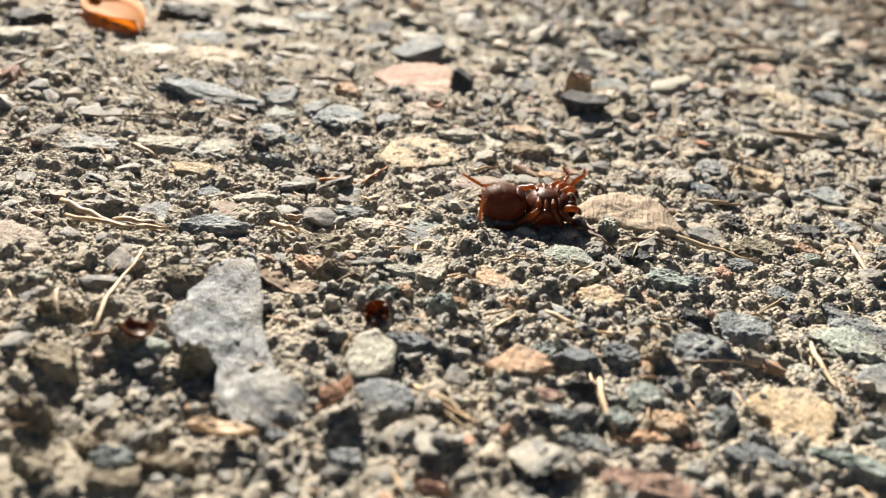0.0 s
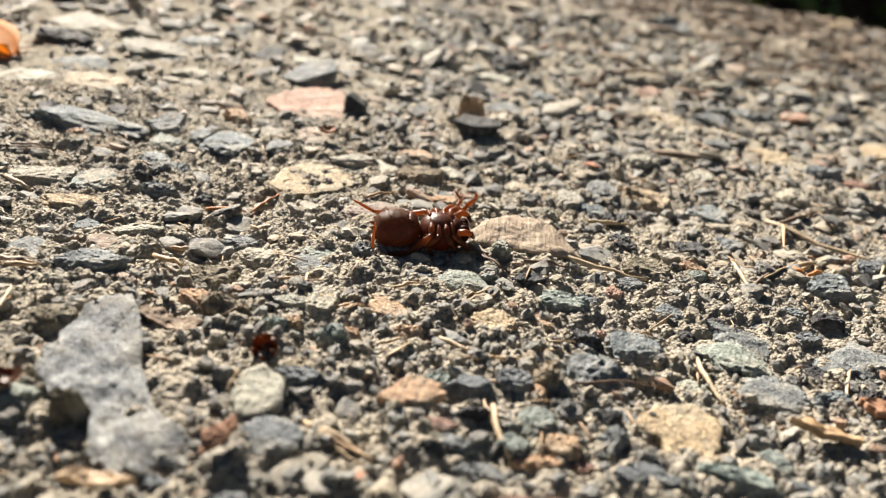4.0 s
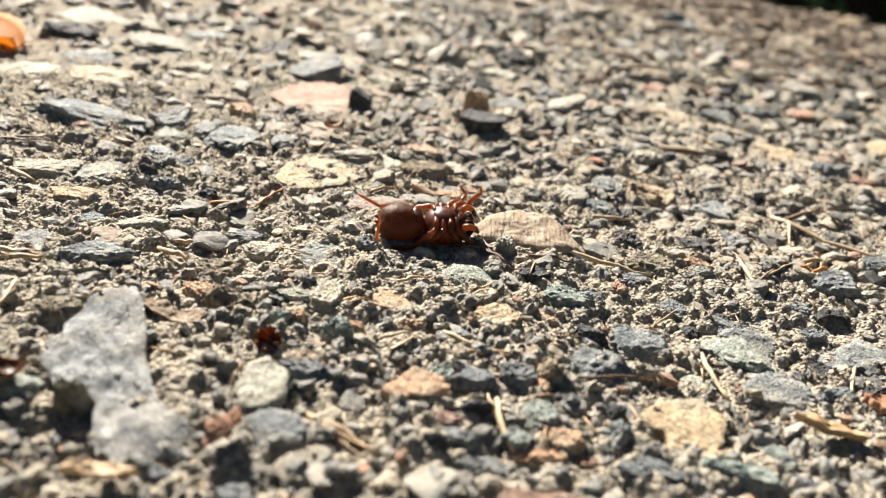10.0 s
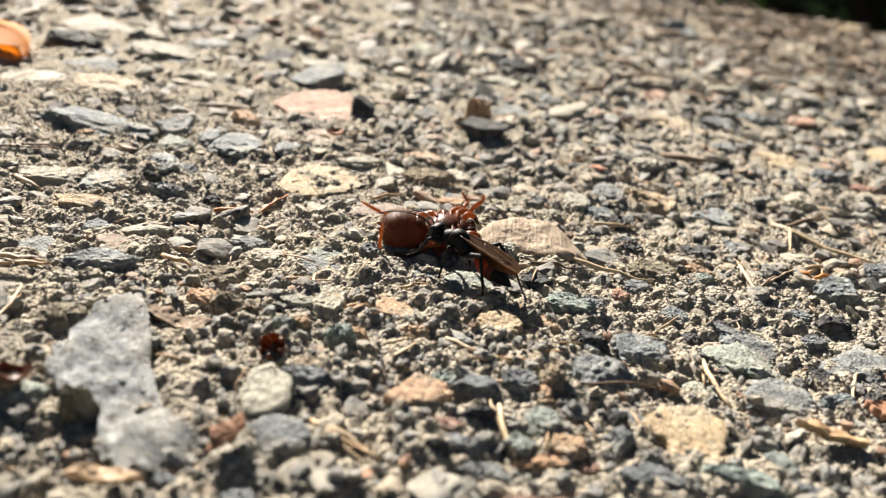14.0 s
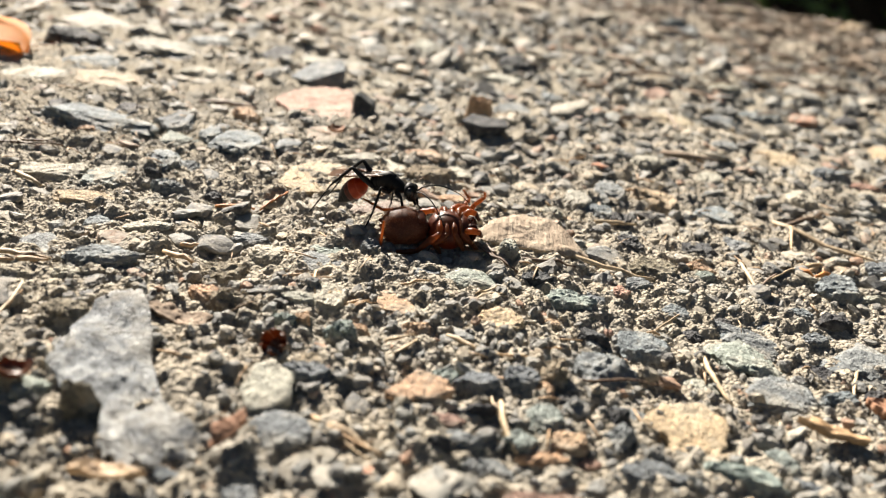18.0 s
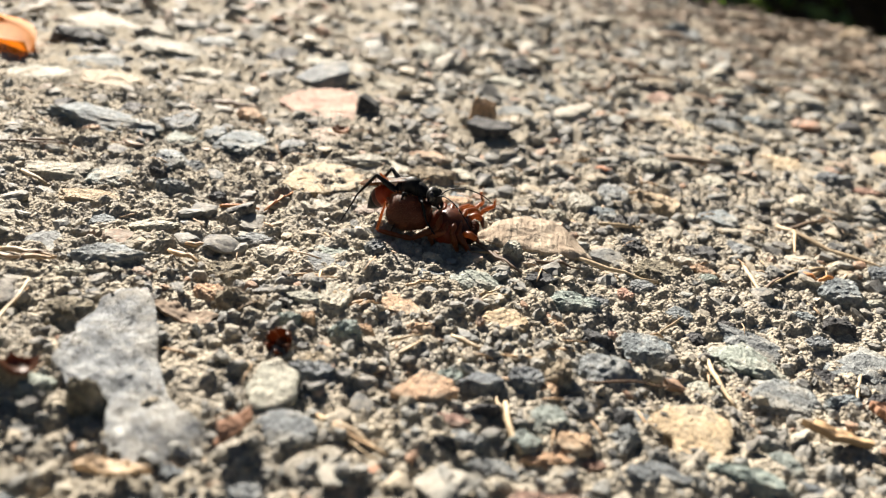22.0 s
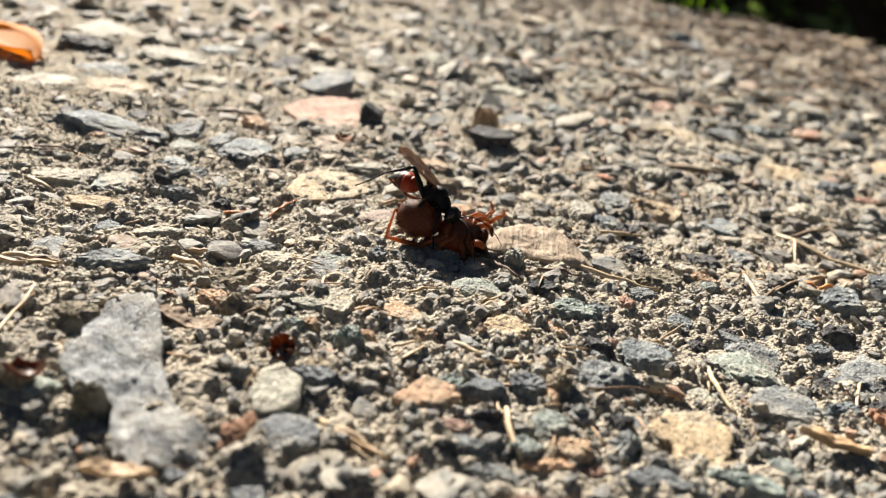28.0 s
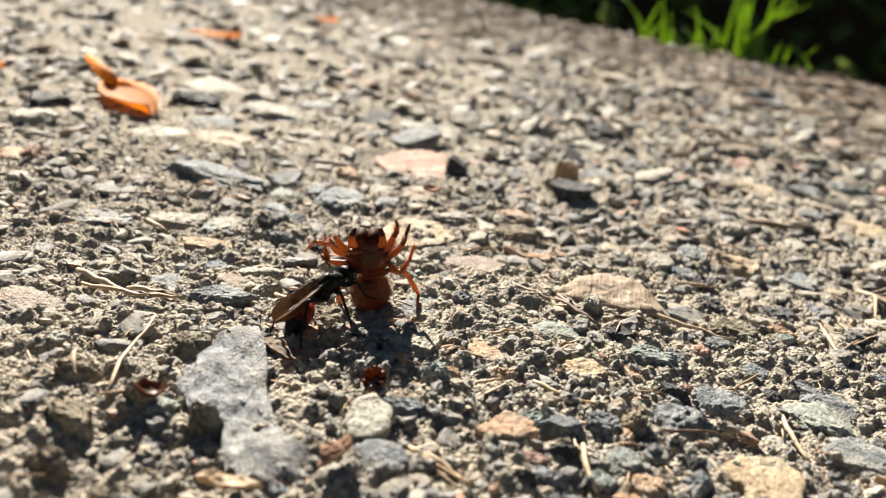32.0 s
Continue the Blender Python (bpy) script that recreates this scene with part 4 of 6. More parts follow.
stone("stone", "whitish flat stone on gravel", -0.0186, 0.1629, 0.0066, 0.0040, 0.0021, 8, pale_stone, 259, 9)
stone("stone", "black stone chip in gravel", -0.0450, 0.1795, 0.0074, 0.0112, 0.0043, -5, dark_stone, 260, 5)
stone("stone", "dark grey chip sunk in gravel", -0.0008, 0.1126, 0.0059, 0.0027, 0.0016, -18, blue_stone, 261, 6)
stone("stone", "tan stone chip bedded in dirt", -0.0010, 0.1089, 0.0056, 0.0026, 0.0015, 19, tan_stone, 262, 7)
stone("stone", "whitish flat stone on gravel", 0.0312, 0.1358, 0.0058, 0.0045, 0.0025, 6, pale_stone, 263, 8)
stone("stone", "pale cream stone chip in dirt", 0.0412, 0.1334, 0.0044, 0.0066, 0.0031, -7, pale_stone, 264, 9)
# this dark stone stands in for a shaded hole in the gravel
stone("stone", "dark jagged stone in dirt", 0.0337, 0.1041, 0.0050, 0.0052, 0.0037, -20, dark_stone, 265, 5)
stone("stone", "grey angular stone bedded in dirt", 0.0391, 0.1068, 0.0048, 0.0044, 0.0025, 17, blue_stone, 266, 6)
stone("stone", "dark jagged stone in dirt", 0.0235, 0.1010, 0.0037, 0.0035, 0.0029, 4, dark_stone, 267, 7)
stone("stone", "black stone chip in gravel", 0.0237, 0.1104, 0.0034, 0.0046, 0.0043, -9, dark_stone, 268, 8)
stone("stone", "whitish flat stone on gravel", 0.0133, 0.1078, 0.0031, 0.0028, 0.0025, -22, pale_stone, 269, 9)
stone("stone", "dark grey chip sunk in gravel", 0.0230, 0.1210, 0.0043, 0.0064, 0.0031, 15, blue_stone, 270, 5)
stone("stone", "whitish flat stone on gravel", 0.0415, 0.1531, 0.0065, 0.0043, 0.0025, 2, pale_stone, 271, 6)
stone("stone", "grey angular stone bedded in dirt", 0.0482, 0.1526, 0.0052, 0.0044, 0.0025, -11, blue_stone, 272, 7)
stone("stone", "dark grey chip sunk in gravel", -0.0458, 0.0797, 0.0066, 0.0056, 0.0023, -24, blue_stone, 273, 8)
stone("stone", "pale cream stone chip in dirt", -0.0557, 0.1001, 0.0104, 0.0047, 0.0019, 13, pale_stone, 274, 9)
stone("stone", "pale yellow flat stone on gravel", -0.0463, 0.0929, 0.0091, 0.0041, 0.0015, 0, yellow_stone, 275, 5)
stone("stone", "pale cream stone chip in dirt", -0.0401, 0.0940, 0.0051, 0.0023, 0.0012, -13, pale_stone, 276, 6)
stone("stone", "blue-grey stone dusted with dirt", -0.0431, 0.0875, 0.0048, 0.0036, 0.0017, 24, blue_stone, 277, 7)
stone("stone", "pale cream stone chip in dirt", -0.0368, 0.0872, 0.0056, 0.0025, 0.0010, 11, pale_stone, 278, 8)
stone("stone", "dark jagged stone in dirt", -0.0409, 0.0787, 0.0026, 0.0013, 0.0023, -2, dark_stone, 279, 9)
stone("stone", "black stone chip in gravel", -0.0327, 0.0985, 0.0027, 0.0019, 0.0026, -15, dark_stone, 280, 5)
stone("stone", "dark jagged stone in dirt", -0.0383, 0.0988, 0.0043, 0.0024, 0.0026, 22, blue_stone, 281, 6)
stone("stone", "dark grey chip sunk in gravel", -0.0400, 0.1192, 0.0040, 0.0057, 0.0025, 9, blue_stone, 282, 7)
stone("stone", "blue-grey stone dusted with dirt", -0.0403, 0.1079, 0.0066, 0.0068, 0.0021, -4, blue_stone, 283, 8)
stone("stone", "reddish-pink stone chip in gravel", 0.0423, 0.1906, 0.0091, 0.0089, 0.0031, -17, pink_stone, 284, 9)
stone("stone", "whitish flat stone on gravel", 0.0590, 0.1998, 0.0079, 0.0087, 0.0031, 20, pale_stone, 285, 5)
stone("stone", "pale cream stone chip in dirt", 0.0244, 0.1997, 0.0079, 0.0069, 0.0031, 7, pale_stone, 286, 6)
stone("stone", "dark jagged stone in dirt", 0.0092, 0.1983, 0.0094, 0.0081, 0.0050, -6, dark_stone, 287, 7)
stone("stone", "pale cream stone chip in dirt", 0.0065, 0.1820, 0.0101, 0.0078, 0.0026, -19, pale_stone, 288, 8)
stone("stone", "whitish flat stone on gravel", -0.0129, 0.1998, 0.0063, 0.0094, 0.0036, 18, pale_stone, 289, 9)
stone("stone", "grey angular stone bedded in dirt", -0.0598, 0.1786, 0.0100, 0.0076, 0.0031, 5, blue_stone, 290, 5)
stone("stone", "dark grey chip sunk in gravel", -0.0628, 0.1604, 0.0117, 0.0078, 0.0027, -8, blue_stone, 291, 6)
stone("stone", "pale cream stone chip in dirt", -0.0715, 0.1765, 0.0085, 0.0062, 0.0031, -21, pale_stone, 292, 7)
stone("stone", "whitish flat stone on gravel", -0.0532, 0.1522, 0.0074, 0.0044, 0.0025, 16, pale_stone, 293, 8)
stone("stone", "pale cream stone chip in dirt", 0.0955, 0.2378, 0.0074, 0.0080, 0.0036, 3, pale_stone, 294, 9)
stone("stone", "blue-grey stone dusted with dirt", 0.0639, 0.1826, 0.0087, 0.0068, 0.0031, -10, blue_stone, 295, 5)
stone("stone", "black stone chip in gravel", 0.0847, 0.1875, 0.0059, 0.0074, 0.0050, -23, dark_stone, 296, 6)
stone("stone", "dark grey chip sunk in gravel", 0.0653, 0.1433, 0.0070, 0.0054, 0.0029, 14, blue_stone, 297, 7)
stone("stone", "reddish-pink stone chip in gravel", 0.0701, 0.1398, 0.0069, 0.0047, 0.0027, 1, pink_stone, 298, 8)
stone("stone", "whitish flat stone on gravel", 0.0556, 0.1293, 0.0064, 0.0049, 0.0025, -12, pale_stone, 299, 9)
stone("stone", "dark grey chip sunk in gravel", 0.0526, 0.1726, 0.0083, 0.0068, 0.0031, -25, blue_stone, 300, 5)
stone("stone", "pale yellow flat stone on gravel", -0.0121, 0.0750, 0.0037, 0.0036, 0.0029, 12, yellow_stone, 301, 6)
stone("stone", "grey-green stone chip in dirt", -0.0098, 0.0670, 0.0029, 0.0024, 0.0035, -1, green_stone, 302, 7)
stone("stone", "dark grey chip sunk in gravel", -0.0117, 0.0600, 0.0042, 0.0025, 0.0033, -14, blue_stone, 303, 8)
stone("stone", "blue-grey stone dusted with dirt", 0.0035, 0.0622, 0.0036, 0.0016, 0.0019, 23, blue_stone, 304, 9)
stone("stone", "grey angular stone bedded in dirt", -0.0017, 0.0635, 0.0018, 0.0008, 0.0017, 10, blue_stone, 305, 5)
stone("stone", "pale cream stone chip in dirt", -0.0497, 0.1012, 0.0080, 0.0050, 0.0019, -3, pale_stone, 306, 6)
stone("stone", "dark jagged stone in dirt", -0.0427, 0.1034, 0.0025, 0.0013, 0.0026, -16, dark_stone, 307, 7)
stone("stone", "black stone chip in gravel", -0.0400, 0.0994, 0.0028, 0.0021, 0.0029, 21, blue_stone, 308, 8)
stone("stone", "dark grey chip sunk in gravel", -0.0378, 0.0763, 0.0078, 0.0037, 0.0019, 8, blue_stone, 309, 9)
stone("stone", "pale cream stone chip in dirt", 0.0602, 0.1210, 0.0028, 0.0015, 0.0019, -5, pale_stone, 310, 5)
stone("clod", "crumbly brown clod of dirt on the road", -0.0395, 0.0488, 0.0052, 0.0027, 0.0029, -10, dirt_clod, 610, 7)
stone("clod", "crumbly brown clod of dirt on the road", -0.0375, 0.0430, 0.0053, 0.0024, 0.0033, -9, dirt_clod, 611, 7)
stone("clod", "crumbly brown clod of dirt on the road", -0.0326, 0.0417, 0.0047, 0.0021, 0.0029, -8, dirt_clod, 612, 7)
stone("clod", "crumbly brown clod of dirt on the road", -0.0353, 0.0529, 0.0035, 0.0016, 0.0026, -7, dirt_clod, 613, 7)
stone("clod", "crumbly brown clod of dirt on the road", -0.0430, 0.0553, 0.0047, 0.0022, 0.0022, -6, dirt_clod, 614, 7)
stone("clod", "crumbly brown clod of dirt on the road", -0.0253, 0.0407, 0.0046, 0.0021, 0.0026, -5, dirt_clod, 615, 7)
stone("clod", "crumbly brown clod of dirt on the road", -0.0342, 0.0378, 0.0049, 0.0023, 0.0026, -4, dirt_clod, 616, 7)
stone("clod", "crumbly brown clod of dirt on the road", -0.0282, 0.0380, 0.0044, 0.0020, 0.0022, -3, dirt_clod, 617, 7)
stone("stone", "yellowish rounded stone near the road edge", 0.1414, 0.3335, 0.0101, 0.0152, 0.0048, 0, yellow_stone, 102, 5)


def lay(ob, x, y, z_add, rx=0, ry=0, rz=0):
    ob.matrix_world = pose(x, y, float(ground_z(x, y)) + z_add, rx, ry, rz)
    PLACED.append((x, y, max(ob.dimensions.x, ob.dimensions.y) * 0.45))
    return ob


slab = plate("stone_slab", [(-0.0071, 0.0076), (-0.0070, 0.0106), (-0.0056, 0.0125), (-0.0032, 0.0114), (-0.0008, 0.0069), (0.0009, 0.0026), (0.0033, -0.0016), (0.0056, -0.0038), (0.0083, -0.0054), (0.0098, -0.0067), (0.0080, -0.0078), (0.0048, -0.0090), (0.0025, -0.0098), (0.0008, -0.0079), (-0.0014, -0.0027), (-0.0050, -0.0023), (-0.0077, 0.0008), (-0.0076, 0.0041)],
             0.0024, slab_stone, "flat blue-grey granite slab bedded in dirt", "stone", relief=0.0007, ragged=0.16)
lay(slab, -0.0259, 0.0561, -0.0013, 5, 2, 0)

# flat-topped stones, nearly flush with the dirt
flat_stone = plate("stone", [(-0.0020, -0.0009), (-0.0016, 0.0024), (-0.0003, 0.0032), (0.0019, 0.0019), (0.0023, -0.0009), (0.0008, -0.0028), (-0.0011, -0.0029)],
                   0.0014, pale_stone, "pale cream angular stone half sunk in grey dirt", "stone", relief=0.0003, ragged=0.09)
lay(flat_stone, -0.0142, 0.0566, -0.0003, 8, 0, 0)
flat_stone = plate("stone", [(-0.0031, -0.0016), (-0.0017, 0.0006), (-0.0005, 0.0024), (0.0024, 0.0016), (0.0032, 0.0005), (0.0011, -0.0014), (-0.0013, -0.0020)],
                   0.0014, tan_stone, "flat pointed tan stone chip on gravel", "stone", relief=0.0003, ragged=0.09)
lay(flat_stone, -0.0013, 0.0598, -0.0004, 3, 0, 0)
flat_stone = plate("stone", [(-0.0056, -0.0037), (-0.0048, 0.0024), (-0.0007, 0.0071), (0.0041, 0.0036), (0.0060, 0.0002), (0.0030, -0.0036), (-0.0020, -0.0060)],
                   0.0014, yellow_stone, "flat pale yellow stone on gravel", "stone", relief=0.00016, ragged=0.09)
lay(flat_stone, -0.0201, 0.1088, -0.0020, 2, 0, 0)
flat_stone = plate("stone", [(-0.0077, -0.0009), (-0.0057, 0.0053), (-0.0004, 0.0103), (0.0049, 0.0090), (0.0071, -0.0051), (0.0039, -0.0107), (-0.0021, -0.0079)],
                   0.0018, pink_stone, "flat pink sandstone slab on gravel", "stone", relief=0.0003, ragged=0.09)
lay(flat_stone, -0.0281, 0.1434, -0.0007, 2, 0, 0)
flat_stone = plate("stone", [(-0.0044, 0.0005), (-0.0020, 0.0034), (0.0023, 0.0046), (0.0041, 0.0024), (0.0032, -0.0013), (0.0006, -0.0045), (-0.0018, -0.0042), (-0.0019, -0.0009)],
                   0.0018, yellow_stone, "large pale yellow crumbly stone", "stone", relief=0.0003, ragged=0.09)
lay(flat_stone, 0.0230, 0.0599, -0.0007, 3, 0, 0)

chip = plate("wood_chip", [(-0.0078, -0.0020), (-0.0052, -0.0032), (-0.0004, -0.0036), (0.0056, -0.0034), (0.0082, -0.0024), (0.0040, 0.0032), (0.0004, 0.0044), (-0.0036, 0.0026)],
             0.0013, weathered_wood, "pale weathered wood chip with ribbed grain", "wood chip", relief=0.0004, curl=-0.0008, ragged=0.1)
lay(chip, 0.0090, 0.0962, -0.0002, 13, 2, 2)

husk = plate("bark_flake", [(-0.0035, -0.0010), (0.0030, -0.0014), (0.0036, 0.0004), (-0.0010, 0.0014), (-0.0034, 0.0008)], 0.0005, bark,
             "brown bark flake lying on dirt", "bark", relief=0.0007, curl=0.0002, ragged=0.3)
lay(husk, -0.0257, 0.0678, 0.0003, 4, 3, -10)
sliver = plate("wood_sliver", [(-0.0034, 0.0006), (-0.0012, 0.0010), (0.0032, -0.0003), (0.0030, -0.0010), (-0.0010, -0.0005)], 0.0006, tan_needle,
               "pinkish-brown wood sliver on gravel", "wood sliver", relief=0.0004, ragged=0.2)
lay(sliver, 0.0368, 0.0626, 0.0012, 4, 3, -4)
flake = plate("bark_flake", [(-0.0026, -0.0016), (0.0024, -0.0018), (0.0030, 0.0006), (0.0, 0.0018), (-0.0028, 0.0010)], 0.0007, rust_bark,
              "rust-coloured bark flake on gravel", "bark", relief=0.0006, curl=0.0005, ragged=0.25)
lay(flake, 0.0452, 0.0690, 0.0006, 0, 6, 15)
flake = plate("wood_flake", [(-0.0026, -0.0004), (0.0010, -0.0008), (0.0028, -0.0002), (0.0010, 0.0005), (-0.0016, 0.0006)], 0.0004, tan_needle,
              "pale straw-coloured wood flake in front of the slab", "wood flake", relief=0.0005, ragged=0.3)
lay(flake, -0.0232, 0.0450, 0.0012, 6, 3, 8)
flake = plate("bark_flake", [(-0.0018, -0.0008), (0.0016, -0.0006), (0.0020, 0.0005), (-0.0008, 0.0010)], 0.0005, rust_bark,
              "small brown bark flake leaning on stones", "bark", relief=0.0006, curl=0.0006, ragged=0.3)
lay(flake, -0.0155, 0.0500, 0.0014, 18, -24, 40)
flake = plate("red_flake", [(-0.0016, -0.0008), (0.0014, -0.0006), (0.0016, 0.0006), (-0.0006, 0.0010)], 0.0004, red_husk,
              "dark red curled leaf scrap on dirt", "leaf scrap", relief=0.0003, curl=0.0014)
lay(flake, -0.0343, 0.0528, 0.0012, 14, 8, 25)
flake = plate("red_flake", [(-0.0014, -0.0006), (0.0014, -0.0006), (0.0012, 0.0006), (-0.0006, 0.0008)], 0.0004, rust_bark,
              "small orange-red flake on gravel", "leaf scrap", relief=0.0003, curl=0.0008)
lay(flake, -0.0214, 0.1250, 0.0014, 20, 0, 10)


def seed_husk(x, y):
    """A dry reddish bud scale: a few curled scales round a stub."""
    thing = new("bud_husk")
    thing.matrix_world = pose(x, y, float(ground_z(x, y)) + 0.0004, 38, -30, 20)
    tagged(thing, "dry reddish-brown bud husk lying among pebbles", "bud husk")
    for k in range(6):
        bm = bmesh.new()
        a = k * 1.05
        ring = []
        for i in range(6):
            t = i / 5
            w, out = 0.0006 * math.sin(math.pi * (0.15 + 0.8 * t)), 0.0005 + 0.0007 * math.sin(t * 2.4)
            p = Vector((math.cos(a) * out, math.sin(a) * out, 0.0003 + 0.0019 * t))
            s = Vector((-math.sin(a), math.cos(a), 0)) * w
            o = Vector((math.cos(a), math.sin(a), 0.3)) * 0.00012
            ring.append([bm.verts.new(p - s), bm.verts.new(p + o), bm.verts.new(p + s), bm.verts.new(p - o)])
        for r0, r1 in zip(ring, ring[1:]):
            for i in range(4):
                bm.faces.new((r0[i], r0[(i + 1) % 4], r1[(i + 1) % 4], r1[i]))
        bm.faces.new(list(reversed(ring[0])))
        bm.faces.new(ring[-1])
        part("scale", bm, red_husk, thing)
    bm = bmesh.new()
    ellipsoid(bm, (0, 0, 0.0006), (0.0006, 0.0006, 0.0007), None, 10, 6)
    part("core", bm, red_husk, thing)


seed_husk(-0.0150, 0.0636)


def curled_leaf(x, y, length, width, rz, rx, ry, label, tail=True):
    """A small dry leaf, cupped, with a midrib and a stalk."""
    thing = new("dry_leaf")
    thing.matrix_world = pose(x, y, float(ground_z(x, y)) + 0.001, rx, ry, rz)
    tagged(thing, label, "leaf", "dry leaves on the road")
    bm = bmesh.new()
    n, m, thick = 14, 9, 0.00018
    top, low = [], []
    for i in range(n):
        t = i / (n - 1)
        w = width * math.sin(math.pi * (0.04 + 0.9 * t)) ** 0.8 * (1.1 - 0.5 * t)
        for j in range(m):
            s = j / (m - 1) * 2 - 1
            z = 0.2 * width * s * s * (0.4 + 0.6 * t) + 0.05 * length * t * t + 0.0003 * noise.noise(Vector((t * 4, s * 2, length * 99)))
            top.append(bm.verts.new((length * (t - 0.5), s * w * 0.5, z + thick)))
            low.append(bm.verts.new((length * (t - 0.5), s * w * 0.5, z)))
    for i in range(n - 1):
        for j in range(m - 1):
            k = i * m + j
            bm.faces.new((top[k], top[k + m], top[k + m + 1], top[k + 1]))
            bm.faces.new((low[k], low[k + 1], low[k + m + 1], low[k + m]))
    for i in range(n - 1):
        for k in (i * m, i * m + m - 1):
            bm.faces.new((top[k], low[k], low[k + m], top[k + m]))
    for j in range(m - 1):
        for k in (j, (n - 1) * m + j):
            bm.faces.new((top[k], top[k + 1], low[k + 1], low[k]))
    bmesh.ops.recalc_face_normals(bm, faces=bm.faces[:])
    part("blade", bm, dry_leaf, thing)
    if tail:
        bm = bmesh.new()
        tube(bm, [(-length * 0.48, 0, 0.0003), (-length * 0.7, 0.0006, 0.0012), (-length * 1.05, 0.0004, 0.002)], [width * 0.16, width * 0.12, width * 0.07], 6)
        part("stalk", bm, dry_leaf, thing)


curled_leaf(-0.0918, 0.1520, 0.0212, 0.0125, -36, 4, 8, "bright orange curled dry leaf on gravel")
curled_leaf(-0.1150, 0.2450, 0.0180, 0.0050, -5, 6, 0, "orange-brown flat dry leaf on far gravel", False)
curled_leaf(-0.1020, 0.3200, 0.0100, 0.0060, 30, 0, 5, "small orange dry leaf on far gravel", False)
curled_leaf(-0.1330, 0.1620, 0.0080, 0.0045, 10, 5, 0, "small orange leaf scrap on gravel", False)

# ---- dry needles and twigs ----
needle(0.0494, 0.1153, 0.0471, 0.1067, 0.00025, tan_needle, 0)
needle(0.0388, 0.0928, 0.0449, 0.0997, 0.00029, brown_needle, 1)
needle(0.0454, 0.0995, 0.0472, 0.0981, 0.00034, orange_needle, 2)
needle(0.0475, 0.0982, 0.0511, 0.0999, 0.00030, orange_needle, 3)
needle(0.0472, 0.1004, 0.0499, 0.1034, 0.00031, straw, 4)
needle(0.0603, 0.1058, 0.0581, 0.1009, 0.00031, straw, 5)
needle(-0.0115, 0.0728, -0.0080, 0.0750, 0.00021, tan_needle, 6)
needle(-0.0042, 0.0648, -0.0023, 0.0677, 0.00030, straw, 7)
needle(-0.0054, 0.0669, -0.0026, 0.0682, 0.00019, straw, 8)
needle(-0.0316, 0.0834, -0.0291, 0.0835, 0.00029, tan_needle, 9)
needle(-0.0179, 0.0768, -0.0143, 0.0789, 0.00018, tan_needle, 10)
needle(-0.0051, 0.0780, -0.0021, 0.0799, 0.00019, tan_needle, 11)
needle(0.0129, 0.0943, 0.0250, 0.0907, 0.00032, straw, 12)
needle(0.0381, 0.1006, 0.0385, 0.0923, 0.00033, straw, 13)
needle(0.0392, 0.0937, 0.0461, 0.1006, 0.00026, straw, 14)
needle(0.0461, 0.1006, 0.0500, 0.1029, 0.00034, straw, 15)
needle(0.0276, 0.0750, 0.0289, 0.0665, 0.00029, straw, 16)
needle(0.0192, 0.1067, 0.0255, 0.1089, 0.00036, straw, 17)
needle(0.0490, 0.1162, 0.0585, 0.1248, 0.00040, brown_needle, 18)
needle(0.0475, 0.1172, 0.0606, 0.1059, 0.00037, straw, 19)
needle(0.0454, 0.0775, 0.0427, 0.0710, 0.00024, straw, 20)
needle(0.0133, 0.0645, 0.0226, 0.0672, 0.00014, brown_needle, 21)
needle(0.0060, 0.0598, 0.0075, 0.0536, 0.00032, straw, 22)
needle(-0.0099, 0.0546, -0.0034, 0.0510, 0.00021, tan_needle, 23)
needle(-0.0088, 0.0536, -0.0039, 0.0500, 0.00014, straw, 24)
needle(0.0005, 0.0698, 0.0037, 0.0674, 0.00025, straw, 25)
needle(-0.0325, 0.0805, -0.0280, 0.0784, 0.00034, tan_needle, 26)
needle(-0.0457, 0.0736, -0.0424, 0.0749, 0.00027, brown_needle, 27)
needle(-0.0450, 0.0725, -0.0422, 0.0738, 0.00032, tan_needle, 28)
needle(-0.0313, 0.0951, -0.0265, 0.0965, 0.00029, orange_needle, 29)
needle(-0.0259, 0.0969, -0.0237, 0.1030, 0.00030, orange_needle, 30)
needle(-0.0120, 0.1028, -0.0081, 0.1063, 0.00035, tan_needle, 31)
needle(0.0038, 0.0922, 0.0078, 0.0858, 0.00024, brown_needle, 32)
needle(0.0030, 0.0778, 0.0058, 0.0808, 0.00019, straw, 33)
needle(0.0028, 0.0767, 0.0060, 0.0796, 0.00019, straw, 34)
needle(-0.0098, 0.0727, -0.0071, 0.0749, 0.00018, tan_needle, 35)
needle(-0.0148, 0.0796, -0.0137, 0.0737, 0.00021, tan_needle, 36)
needle(-0.0468, 0.1337, -0.0371, 0.1358, 0.00029, brown_needle, 37)
needle(-0.0640, 0.1068, -0.0574, 0.1077, 0.00020, brown_needle, 38)
needle(0.0257, 0.1577, 0.0403, 0.1671, 0.00040, brown_needle, 39)
needle(-0.0589, 0.0976, -0.0543, 0.0953, 0.00033, straw, 40)
needle(-0.0062, 0.1259, -0.0006, 0.1241, 0.00023, straw, 41)
needle(0.0167, 0.1308, 0.0224, 0.1352, 0.00024, tan_needle, 42)
needle(-0.0570, 0.0772, -0.0470, 0.0730, 0.00039, straw, 43)
needle(-0.0487, 0.0742, -0.0422, 0.0744, 0.00033, straw, 44)
needle(-0.0543, 0.0738, -0.0450, 0.0723, 0.00028, tan_needle, 45)
needle(-0.0380, 0.0519, -0.0416, 0.0678, 0.00033, straw, 46)
